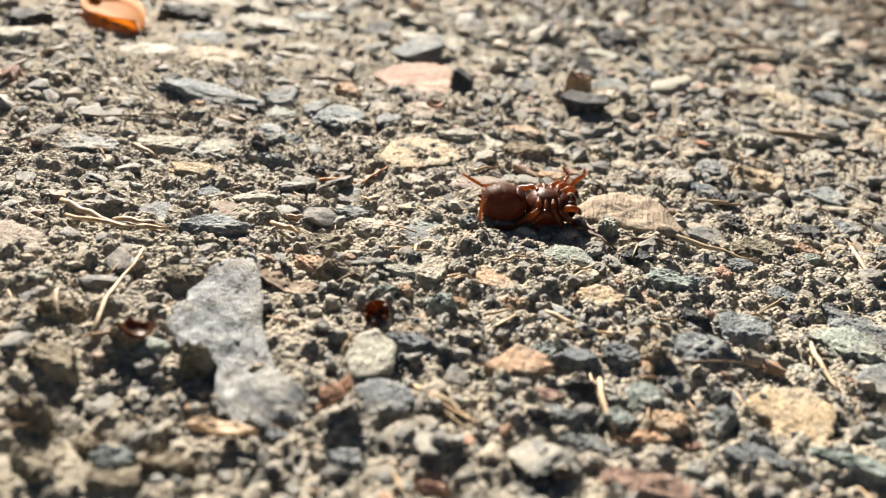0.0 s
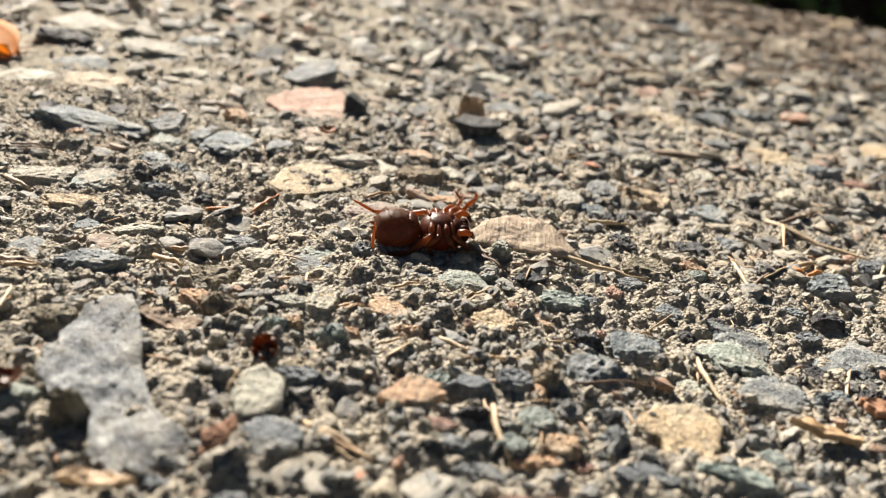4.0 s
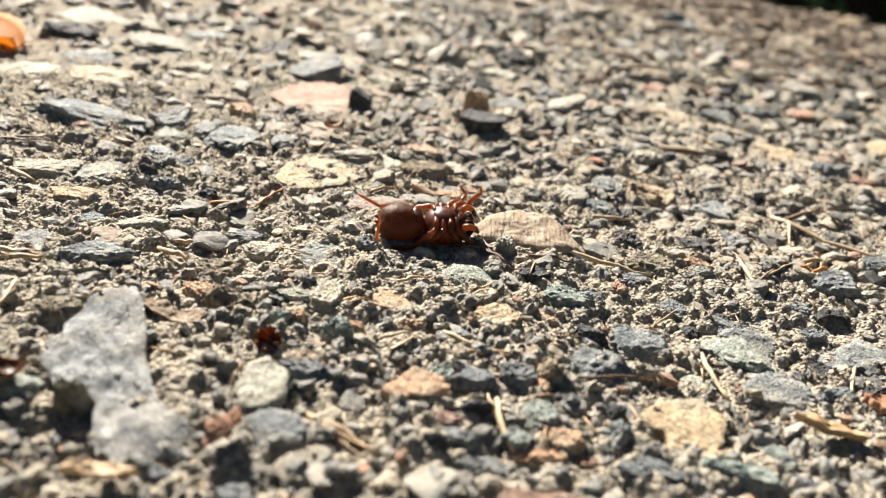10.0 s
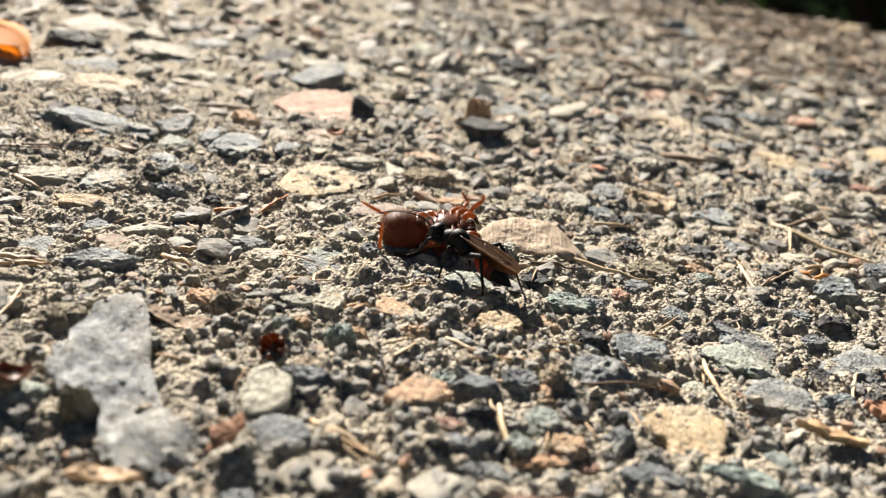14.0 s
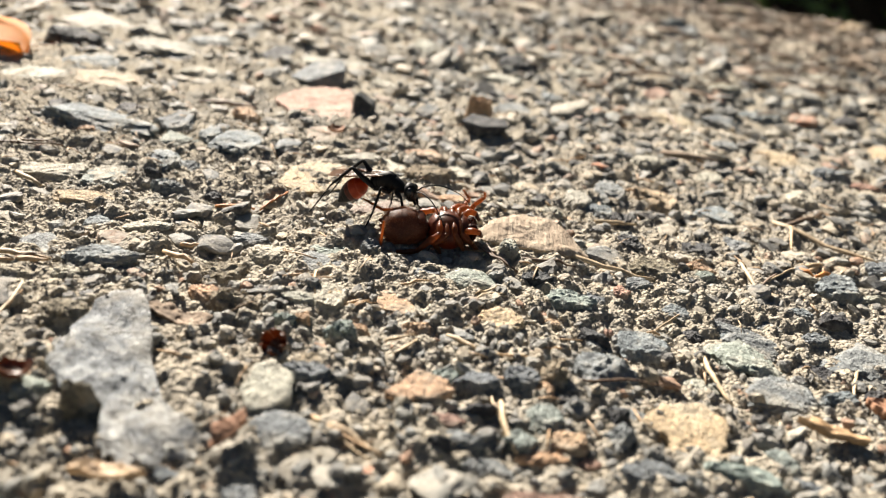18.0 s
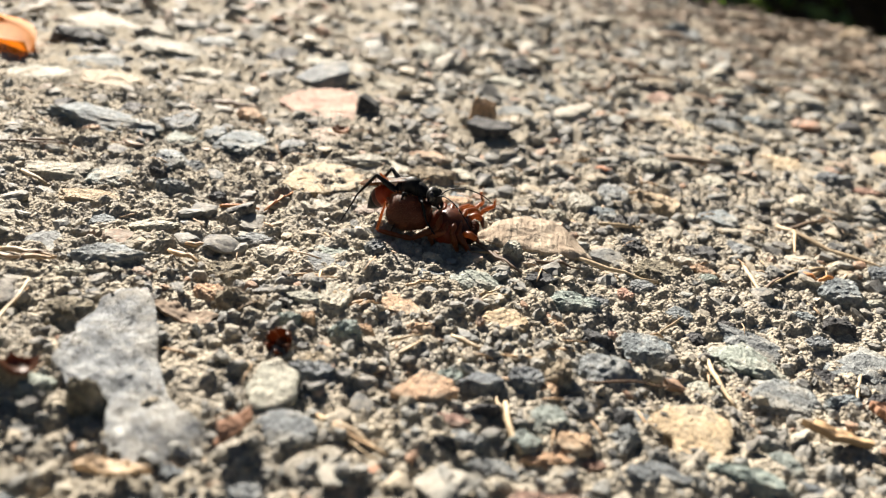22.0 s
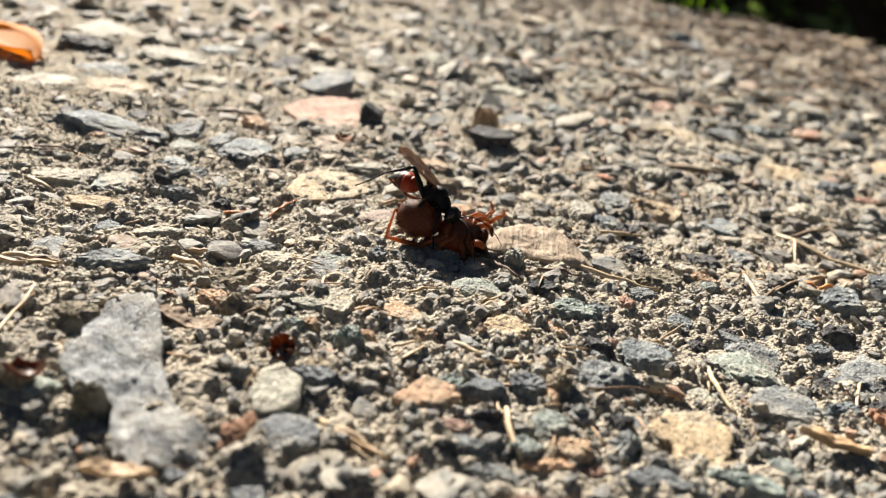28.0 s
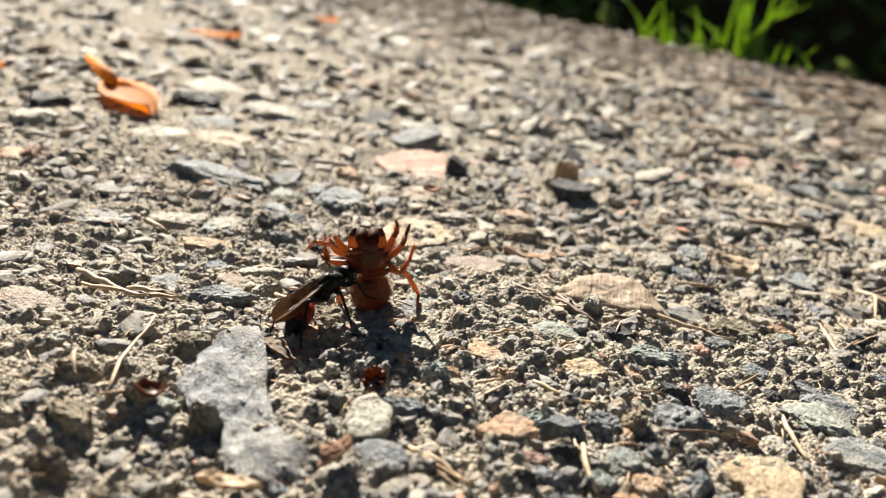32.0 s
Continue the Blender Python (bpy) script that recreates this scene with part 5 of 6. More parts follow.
needle(-0.0445, 0.0572, -0.0422, 0.0538, 0.00035, straw, 47)
needle(-0.0041, 0.0933, 0.0026, 0.0905, 0.00021, straw, 48)
needle(0.0020, 0.0930, 0.0075, 0.0860, 0.00024, brown_needle, 49)
needle(0.0017, 0.0915, 0.0078, 0.0855, 0.00021, brown_needle, 50)
needle(0.0085, 0.0890, 0.0151, 0.0898, 0.00024, brown_needle, 51)
needle(0.0276, 0.0840, 0.0222, 0.0770, 0.00013, straw, 52)
needle(0.0051, 0.0672, 0.0096, 0.0669, 0.00014, tan_needle, 53)
needle(-0.0316, 0.0692, -0.0333, 0.0628, 0.00014, tan_needle, 54)
needle(0.0051, 0.0612, 0.0062, 0.0569, 0.00015, straw, 55)
needle(0.0062, 0.0569, 0.0079, 0.0530, 0.00017, straw, 56)
needle(-0.0096, 0.0541, -0.0034, 0.0507, 0.00033, straw, 57)
needle(-0.0102, 0.0494, -0.0078, 0.0491, 0.00014, tan_needle, 58)
needle(0.0403, 0.1738, 0.0403, 0.1578, 0.00029, brown_needle, 59)
needle(-0.0699, 0.1034, -0.0577, 0.1081, 0.00022, brown_needle, 60)
needle(-0.0453, 0.1358, -0.0371, 0.1360, 0.00032, brown_needle, 61)



def grass_tuft(x, y, blades, height, seed, spread, label):
    """A tuft of grass: bent, tapered blades of some thickness from one root."""
    thing = new("grass_tuft")
    thing.matrix_world = pose(x, y, float(ground_z(x, y)) - 0.003)
    tagged(thing, label, "grass", "grass at the road edge")
    g = np.random.default_rng(seed)
    for k in range(blades):
        a, lean, h = g.uniform(0, 6.283), g.uniform(0.1, 0.9), height * g.uniform(0.45, 1.0)
        bx, by = g.normal(0, spread, 2)
        w = g.uniform(0.0011, 0.0022)
        bm = bmesh.new()
        pts = [(bx + math.cos(a) * lean * h * t * t, by + math.sin(a) * lean * h * t * t, h * (t - 0.25 * lean * t * t)) for t in np.linspace(0, 1, 8)]
        tube(bm, pts, [w * (1 - 0.9 * t ** 1.6) for t in np.linspace(0, 1, 8)], 6, 0.16)
        part("blade", bm, grass_blade, thing)


grass_tuft(0.0745, 0.3930, 13, 0.050, 1, 0.006, "bright green grass tuft lit from behind at the road edge")
grass_tuft(0.0560, 0.4010, 6, 0.022, 2, 0.006, "low green grass tuft at the road edge")
grass_tuft(0.0330, 0.4160, 6, 0.030, 3, 0.007, "sparse green grass blades at the road edge")
grass_tuft(0.0890, 0.3850, 5, 0.018, 4, 0.005, "green grass tuft at the road edge")


def undergrowth():
    """Dark leaves on the shaded bank behind the ditch, too many to count."""
    g = np.random.default_rng(21)
    n = 22000
    along = g.uniform(-2.2, 2.4, n)
    s = 0.5 + 0.5 * g.uniform(0, 1, n) ** 1.3
    x = EDGE[0] + EDGE_N[1] * along + EDGE_N[0] * s
    y = EDGE[1] - EDGE_N[0] * along + EDGE_N[1] * s
    z = ground_z(x, y) + np.where(g.uniform(0, 1, n) < 0.3, g.uniform(0.0, 0.22, n), g.uniform(0.0, 0.05, n))
    ln, wd = g.uniform(0.02, 0.06, n), g.uniform(0.006, 0.018, n)
    a, up = g.uniform(0, 6.283, n), g.uniform(-0.4, 1.0, n)
    d = np.stack([np.cos(a) * np.cos(up), np.sin(a) * np.cos(up), np.sin(up)], 1)
    w = np.stack([-np.sin(a), np.cos(a), g.uniform(-0.4, 0.4, n)], 1)
    o = np.stack([x, y, z], 1)
    quad = [o, o + d * ln[:, None] * 0.5 + w * wd[:, None], o + d * ln[:, None], o + d * ln[:, None] * 0.5 - w * wd[:, None]]
    co = np.stack(quad, 1).reshape(-1, 3)
    k = np.arange(n) * 4
    tris = np.concatenate([np.stack([k, k + 1, k + 2], 1), np.stack([k, k + 2, k + 3], 1)])
    tagged(new("undergrowth", raw_mesh("undergrowth", co, tris, dark_leaf)), "dark green undergrowth on a shaded bank", "undergrowth", kind="stuff")


undergrowth()

# ---- loose gravel ----
def clear_of(x, y, r, tight=1.0):
    ok = np.ones(len(x), bool)
    for px, py, pr in PLACED:
        ok &= np.hypot(x - px, y - py) > (pr * tight + r * 0.6)
    return ok


PLACED += [(-0.0061, 0.0929, 0.0042), (-0.0000, 0.0941, 0.0046)]          # under the spider
LIB = [blob(900 + k, 9, 2, 0.1) for k in range(30)]


def crumb(seed):
    """A small stone of few faces: the hull of random points."""
    g = np.random.default_rng(seed)
    bm = bmesh.new()
    for p in g.normal(size=(11, 3)):
        bm.verts.new(p / np.linalg.norm(p) * g.uniform(0.8, 1.0))
    made = bmesh.ops.convex_hull(bm, input=bm.verts[:])
    bmesh.ops.delete(bm, geom=[v for v in bm.verts if not v.link_faces], context="VERTS")
    bm.verts.index_update()
    v, f = np.array([p.co[:] for p in bm.verts]), np.array([[p.index for p in q.verts] for q in bm.faces])
    bm.free()
    return v, f


TINY = [crumb(950 + k) for k in range(40)]
ROUND = [blob(980 + k, 7, 2, 0.38) for k in range(40)]


def heap(name, label, x, y, size, seed, sink=0.25, flat=(0.3, 0.65), shapes=None, material=None):
    """Many stones of the given sizes joined in one mesh; each is cut to a shape of its own."""
    g = np.random.default_rng(seed)
    n = len(x)
    z = ground_z(x, y)
    shapes = shapes or TINY
    pick = g.integers(0, len(shapes), n)
    sc = np.stack([size * g.uniform(0.75, 1.3, n), size * g.uniform(0.6, 1.0, n), size * g.uniform(*flat, n)], 1) * 0.5
    yaw, tx, ty = g.uniform(0, 6.283, n), g.normal(0, 0.3, n), g.normal(0, 0.3, n)
    cos, far, base = [], [], 0
    for k, (v, f) in enumerate(shapes):
        m = np.flatnonzero(pick == k)
        if not len(m):
            continue
        p = v[None] * sc[m][:, None]
        c, s = np.cos(tx[m])[:, None], np.sin(tx[m])[:, None]
        p = np.stack([p[..., 0], p[..., 1] * c - p[..., 2] * s, p[..., 1] * s + p[..., 2] * c], -1)
        c, s = np.cos(ty[m])[:, None], np.sin(ty[m])[:, None]
        p = np.stack([p[..., 0] * c + p[..., 2] * s, p[..., 1], p[..., 2] * c - p[..., 0] * s], -1)
        c, s = np.cos(yaw[m])[:, None], np.sin(yaw[m])[:, None]
        p = np.stack([p[..., 0] * c - p[..., 1] * s, p[..., 0] * s + p[..., 1] * c, p[..., 2]], -1)
        p += np.stack([x[m], y[m], z[m] + sc[m][:, 2] * (1 - 2 * sink)], 1)[:, None]
        cos.append(p.reshape(-1, 3))
        far.append((f[None] + (np.arange(len(m)) * len(v))[:, None, None] + base).reshape(-1, 3))
        base += len(m) * len(v)
    ob = new(name, raw_mesh(name, np.concatenate(cos), np.concatenate(far), material or gravel_mix))
    return tagged(ob, label, "gravel", kind="stuff")


def wedge(n, y0, y1, seed, left=-0.75, right=0.62):
    """Random places on the road between two distances, as wide as the view there."""
    g = np.random.default_rng(seed)
    y = np.sqrt(g.uniform((y0 + 0.02) ** 2, (y1 + 0.02) ** 2, n)) - 0.02
    w = y + 0.02
    x = g.uniform(left * w - 0.012, right * w + 0.012)
    return x, y


def on_road(x, y):
    return (x - EDGE[0]) * EDGE_N[0] + (y - EDGE[1]) * EDGE_N[1] < 0.01


def scatter_gravel():
    g = np.random.default_rng(5)
    # sand and grit round the insects
    x, y = wedge(66000, 0.038, 0.135, 31)
    size = 0.0002 + 0.00062 * g.uniform(0, 1, len(x)) ** 2.6
    k = clear_of(x, y, size, 0.7)
    heap("grit", "fine grey and tan grit on the road", x[k], y[k], size[k], 1, 0.36, (0.5, 0.85), None, crumb_mix)
    # rounded grey crumbs, thickest near the eye
    x, y = wedge(2200, 0.036, 0.078, 41, -0.3)
    size = 0.0006 + 0.0013 * g.uniform(0, 1, len(x)) ** 2.2
    k = clear_of(x, y, size, 0.55)
    heap("grey_crumbs", "rounded grey and tan crumbs of stone on the road", x[k], y[k], size[k], 9, 0.3, (0.55, 0.95), ROUND, stone_crumbs)
    # small gravel
    x, y = wedge(3600, 0.036, 0.18, 32)
    size = 0.0006 + 0.0019 * g.uniform(0, 1, len(x)) ** 2.2
    k = clear_of(x, y, size, 0.85)
    heap("small_gravel", "small mixed grey and tan gravel on the road", x[k], y[k], size[k], 2, 0.44, (0.4, 0.7), ROUND)
    # flat stones pressed into the road
    x, y = wedge(2000, 0.036, 0.2, 37)
    size = 0.0020 + 0.0032 * g.uniform(0, 1, len(x)) ** 1.7
    k = np.flatnonzero(clear_of(x, y, size, 1.0))
    near = k[np.argsort(np.hypot(x[k], y[k] - 0.085))]
    flats = [raw_mesh("flat_stone", *blob(860 + i, 9, 3, 0.1), gravel_solo, False) for i in range(16)]
    for n, i in enumerate(near[:290]):
        ob, e = new("flat_stone", flats[n % 16]), float(size[i])
        half = (e * g.uniform(0.42, 0.6), e * g.uniform(0.34, 0.48), e * g.uniform(0.14, 0.22))
        ob.matrix_world = pose(x[i], y[i], float(ground_z(x[i], y[i])) + half[2] * 0.1, g.normal(0, 9), g.normal(0, 9), g.uniform(0, 360)) @ Matrix.Diagonal((*half, 1))
        tagged(ob, "flat worn stone pressed into the road dirt", "stone", "flat stones pressed into the road")
    k = near[290:]
    heap("bedded_stones", "flat mixed stones pressed into the road", x[k], y[k], size[k], 6, 0.44, (0.25, 0.42), LIB)
    # blue-grey stones that lie thicker on the far side of the wood chip
    x, y = wedge(3000, 0.088, 0.27, 42, -0.02, 0.62)
    size = 0.0012 + 0.0022 * g.uniform(0, 1, len(x)) ** 1.8 + 0.006 * np.clip(y - 0.12, 0, 1)
    k = clear_of(x, y, size, 0.8)
    heap("grey_gravel", "blue-grey stone chips thick on the road", x[k], y[k], size[k], 10, 0.36, (0.35, 0.65), ROUND, stone_crumbs)
    # broad worn stones that stand out further off
    x, y = wedge(300, 0.155, 0.36, 45)
    size = 0.0052 + 0.0040 * g.uniform(0, 1, len(x)) ** 1.5 + 0.012 * np.clip(y - 0.15, 0, 1)
    spots = []
    for i in np.flatnonzero(clear_of(x, y, size, 1.0) & on_road(x, y)):
        if len(spots) < 70 and all(math.hypot(x[i] - a, y[i] - b) > (size[i] + c) * 0.6 for a, b, c in spots):
            spots.append((x[i], y[i], size[i]))
            ob, e = new("broad_stone", flats[len(spots) % 16]), float(size[i])
            half = (e * g.uniform(0.45, 0.6), e * g.uniform(0.4, 0.6), e * g.uniform(0.12, 0.2))
            ob.matrix_world = pose(x[i], y[i], float(ground_z(x[i], y[i])) + half[2] * 0.35, g.normal(3, 7), g.normal(0, 7), g.uniform(0, 360)) @ Matrix.Diagonal((*half, 1))
            tagged(ob, "broad flat stone lying on the road gravel", "stone", "broad stones on the road")
    PLACED.extend((a, b, c * 0.45) for a, b, c in spots)
    # further off only the larger pieces show
    x, y = wedge(17000, 0.165, 0.5, 33, -1.0, 0.95)
    size = 0.0015 + 0.0075 * g.uniform(0, 1, len(x)) ** 2.8
    k = clear_of(x, y, size, 0.8) & on_road(x, y)
    heap("far_gravel", "mixed grey and tan gravel towards the road edge", x[k], y[k], size[k], 3, 0.38, (0.2, 0.45))
    x, y = g.uniform(-2.5, 2.5, 5000), g.uniform(-1.8, 1.0, 5000)
    size = 0.004 + 0.012 * g.uniform(0, 1, len(x)) ** 2
    k = on_road(x, y) & (np.hypot(x, y - 0.15) > 0.45)
    heap("outer_gravel", "coarse grey gravel on the road around", x[k], y[k], size[k], 4)
    # pebbles one could pick up
    x, y = wedge(700, 0.075, 0.36, 34)
    size = 0.0019 + 0.0024 * g.uniform(0, 1, len(x)) ** 1.6 + 0.006 * np.clip(y - 0.13, 0, 1)
    keep = np.flatnonzero(clear_of(x, y, size, 1.0))
    kinds = []
    for k in range(14):
        v, f = blob(700 + k, 9, 3, 0.09)
        kinds.append(raw_mesh("pebble", v * (0.5, 0.4, 0.2 + 0.01 * k), f, pebble_mix, False))
    spots = []
    for i in keep:
        if len(spots) >= 120 or any(math.hypot(x[i] - a, y[i] - b) < (size[i] + c) * 0.5 for a, b, c in spots):
            continue
        spots.append((x[i], y[i], size[i]))
        ob = new("pebble", kinds[len(spots) % 14])
        s = float(size[i])
        ob.matrix_world = pose(x[i], y[i], float(ground_z(x[i], y[i])) + s * 0.0, g.uniform(-14, 14), g.uniform(-14, 14), g.uniform(0, 360)) @ Matrix.Scale(s, 4)
        tagged(ob, "small angular road pebble bedded in grey dirt", "pebble", "loose pebbles on the road")


scatter_gravel()


def litter():
    """Crumbs of needles and fibres between the stones."""
    g = np.random.default_rng(8)
    bm = bmesh.new()
    x, y = wedge(800, 0.04, 0.22, 36)
    for a, b in zip(x, y):
        ln, t, r = g.uniform(0.0012, 0.0045), g.uniform(0, 6.283), g.uniform(0.00006, 0.00018)
        z = float(ground_z(a, b)) + 0.0004
        e = Vector((math.cos(t), math.sin(t), g.uniform(-0.12, 0.2))) * ln
        o = Vector((a, b, z))
        tube(bm, [o - e * 0.5, o + Vector((0, 0, g.uniform(0, 0.0003))), o + e * 0.5], [r * 0.7, r, r * 0.5], 5, 0.5)
    tagged(new("needle_litter", mesh_of("needle_litter", bm, tan_needle)), "crumbs of dry needles between the stones", "plant litter", kind="stuff")


litter()


def edge_litter():
    """Brown needles and bark crumbs that gather along the road's edge."""
    g = np.random.default_rng(9)
    bm = bmesh.new()
    for k in range(1900):
        along, s = g.uniform(-0.3, 0.55), 0.006 - abs(g.normal(0, 0.09))
        a, b = EDGE[0] + EDGE_N[1] * along + EDGE_N[0] * s, EDGE[1] - EDGE_N[0] * along + EDGE_N[1] * s
        ln, t, r = g.uniform(0.004, 0.016), g.uniform(0, 6.283), g.uniform(0.0003, 0.0009)
        e = Vector((math.cos(t), math.sin(t), g.uniform(-0.1, 0.12))) * ln
        o = Vector((a, b, float(ground_z(a, b)) + 0.0012))
        tube(bm, [o - e * 0.5, o + Vector((0, 0, g.uniform(0, 0.001))), o + e * 0.5], [r * 0.7, r, r * 0.5], 5, 0.5)
    tagged(new("edge_litter", mesh_of("edge_litter", bm, bark)), "brown needles and bark crumbs along the road edge", "plant litter", kind="stuff")


edge_litter()


# ---- the insects; their own measures are in millimetres ----
MM = 0.001


def mm(points):
    return [Vector(p) * MM for p in points]


def limb(points, radii, sides=9, swell=0.12):
    """A jointed piece: a tube with softly rounded ends."""
    bm = bmesh.new()
    p = curve_points(mm(points), 5)
    n = len(p)
    k = np.linspace(0, len(radii) - 1, n)
    r = np.interp(k, range(len(radii)), radii)
    r = [MM * q * (1 + swell * math.sin(math.pi * i / (n - 1))) for i, q in enumerate(r)]
    a, b = p[0] - (p[1] - p[0]).normalized() * r[0] * 0.6, p[-1] + (p[-1] - p[-2]).normalized() * r[-1] * 0.6
    tube(bm, [a] + p + [b], [r[0] * 0.45] + r + [r[-1] * 0.4], sides)
    return bm


def body(pieces, u=24, v=16, rough=0.0):
    """Ellipsoids (centre, radii, pitch in degrees), joined."""
    bm = bmesh.new()
    for c, r, pitch in pieces:
        ellipsoid(bm, Vector(c) * MM, Vector(r) * MM, Matrix.Rotation(radians(pitch), 4, "Y"), u, v)
    return bm


def build_spider():
    """A brown spider on its back, legs folded: x to the head, z to the belly."""
    sp = new("spider")
    tagged(sp, "limp reddish-brown spider with folded legs on gravel", "spider")
    bm = bmesh.new()
    ellipsoid(bm, (0, 0, 0), (1, 1, 1), None, 36, 24)
    for p in bm.verts:
        x, y, z = p.co
        full = ((1 - abs(x) ** 2.25) ** (1 / 2.25) / max(math.sqrt(1 - x * x), 0.05)) if abs(x) < 0.999 else 0.0
        full = min(full, 2.2) * (1.0 if x < 0 else 1.0 - 0.16 * x)
        x = max(x, -0.95)
        wrinkle = 1 + 0.005 * math.sin(x * 17) + 0.04 * noise.noise(Vector((x, y, z)) * 2.3) + 0.012 * noise.noise(Vector((x, y, z)) * 7)
        p.co = Vector((-3.3 + x * 3.2, y * 2.35 * full * wrinkle, z * 2.3 * full * wrinkle)) * MM
    abdomen = part("abdomen", bm, spider_abdomen, sp, "dull brown swollen abdomen")
    for s in (-1, 1):
        part("spinneret", limb([(-6.0, 0.45 * s, 0.3), (-6.7, 0.5 * s, 0.4)], [0.32, 0.2]), spider_shell, abdomen)
    part("lung_plate", body([((-1.3, 0, 1.72), (0.7, 1.1, 0.3), 18)]), spider_shell, sp)
    part("waist", limb([(-0.5, 0, 0), (0.5, 0, -0.1)], [0.6, 0.7]), spider_shell, sp)
    bm = body([((2.6, 0, 0.0), (3.0, 2.4, 2.15), 0), ((4.5, 0, 0.0), (1.5, 1.8, 1.8), 6)], 28, 18)
    part("carapace", bm, spider_shell, sp, "glossy reddish carapace")
    part("sternum", body([((2.5, 0, 1.6), (1.7, 1.2, 0.6), 0)]), spider_shell, sp)
    for s in (-1, 1):
        ch = part("chelicera", body([((5.75, 0.58 * s, 0.15), (1.1, 0.7, 1.5), 15)]), spider_fang, sp, "dark brown jaw")
        part("fang", limb([(6.1, 0.5 * s, 1.0), (6.0, 0.3 * s, 1.5), (5.6, 0.15 * s, 1.6)], [0.22, 0.15, 0.05]), spider_fang, ch)
        pp = part("pedipalp", limb([(4.6, 1.0 * s, 0.6), (5.6, 1.5 * s, 1.5), (6.7, 1.5 * s, 1.3)], [0.42, 0.36, 0.32]), spider_leg, sp)
        part("palp_tip", limb([(6.7, 1.5 * s, 1.3), (7.3, 1.25 * s, 0.5)], [0.33, 0.22]), spider_tip, pp)
    # each leg: hip, knee end of the femur, end of the shin, tip of the foot
    legs = [
        [(4.2, 1.9, 1.3), (6.4, 2.9, 0.6), (7.8, 2.6, 2.9), (7.5, 2.1, 4.2)],
        [(4.2, -1.7, 1.2), (5.9, -2.1, 0.0), (7.0, -2.1, -1.0), (8.0, -2.1, -0.6)],
        [(3.2, 2.1, 1.1), (5.5, 3.3, 0.6), (6.4, 4.7, 0.6), (5.5, 5.9, 0.9)],
        [(3.2, -2.0, 1.3), (4.6, -2.3, -0.5), (5.2, -1.9, -1.8), (7.2, -2.1, -1.9)],
        [(2.1, 2.2, 1.1), (2.1, 3.2, -1.0), (3.4, 2.8, -1.9), (5.0, 2.4, -2.0)],
        [(2.1, -2.1, 1.3), (0.4, -2.5, 0.1), (1.7, -2.2, -1.7), (3.8, -2.0, -2.3)],
        [(1.0, 2.0, 0.9), (-2.2, 3.1, -0.7), (-6.2, 3.1, -0.2), (-8.9, 3.5, 1.0)],
        [(1.0, -2.0, 1.3), (-1.8, -2.9, -1.2), (-6.6, -2.9, -1.7), (-6.5, -2.6, 3.0)],
    ]
    g = np.random.default_rng(77)
    spread = []
    # how far each leg opens about its hip, in degrees, once the spider is held upright
    opened = [(0, 0, 22), (-30, 0, -5), (0, 0, 22), (-50, 0, -12), (55, 0, 10), (-70, 0, -10), (0, 0, -8), (0, 0, 34)]
    for hip, knee, shin, tip in legs:
        h, k, s, t = (Vector(q) for q in (hip, knee, shin, tip))
        out = Vector((0, np.sign(h.y), 0))
        root = Vector((h.x * 0.9 + 0.2, h.y * 0.3, 1.75))
        patella = k.lerp(s, 0.3) + out * 0.18 + Vector((0, 0, 0.15))
        leg = part("leg", limb([h, h.lerp(k, 0.5) + out * 0.15 + Vector((0, 0, 0.12)), k], [0.32, 0.38, 0.27]), spider_leg, sp)
        part("coxa", limb([root, root.lerp(h, 0.55) + Vector((0, 0, 0.1)), h], [0.26, 0.36 + 0.08 * math.sin(h.x * 9 + h.y), 0.3], 10, 0.1), spider_leg, leg)
        part("joint", body([(h, (0.3, 0.3, 0.3), 0), (k, (0.25, 0.25, 0.25), 0), (s, (0.2, 0.2, 0.2), 0)], 10, 8), spider_joint, leg)
        part("kneecap", limb([k, k.lerp(patella, 0.5), patella], [0.28, 0.31, 0.26]), spider_leg, leg)
        part("shin", limb([patella, patella.lerp(s, 0.5), s], [0.27, 0.26, 0.19]), spider_leg, leg)
        # near front feet take the darker tip colour in place of the shade there
        part("foot", limb([s, s.lerp(t, 0.5), t], [0.19, 0.17, 0.11]), spider_tip if h.x > 2.5 and h.y < 0 else spider_leg, leg)
        bm = bmesh.new()
        for a, b, r in ((h, k, 0.42), (patella, s, 0.27), (s, t, 0.16)):
            for q in range(46):
                along = (b - a).normalized()
                u = along.orthogonal().normalized()
                w = Matrix.Rotation(g.uniform(0, 6.283), 3, along) @ u
                p = a.lerp(b, g.uniform(0.05, 0.98)) + w * r * 0.9
                e = p + (w + along * g.uniform(0.2, 0.9)).normalized() * g.uniform(0.3, 0.75)
                tube(bm, mm([p, e]), [0.018 * MM, 0.004 * MM], 3)
        part("bristles", bm, spider_hair, leg)
        spread.append((leg, Vector((h.x * 0.86, h.y * 1.18, h.z)) * MM, opened[len(spread)]))
    bm = bmesh.new()
    for q in range(2600):
        x, a = g.uniform(-0.93, 0.9), g.uniform(0, 6.283)
        r = (1 - abs(x) ** 2.25) ** (1 / 2.25) * (1.0 if x < 0 else 1.0 - 0.16 * x)
        n = Vector((0.35 * x, math.cos(a), math.sin(a)))
        p = Vector((-3.3 + x * 3.2, 2.35 * r * math.cos(a), 2.3 * r * math.sin(a)))
        e = p + (n + Vector((-0.8, 0, 0)) + Vector(g.normal(0, 0.25, 3))).normalized() * g.uniform(0.2, 0.55)
        tube(bm, mm([p, e]), [0.014 * MM, 0.004 * MM], 3)
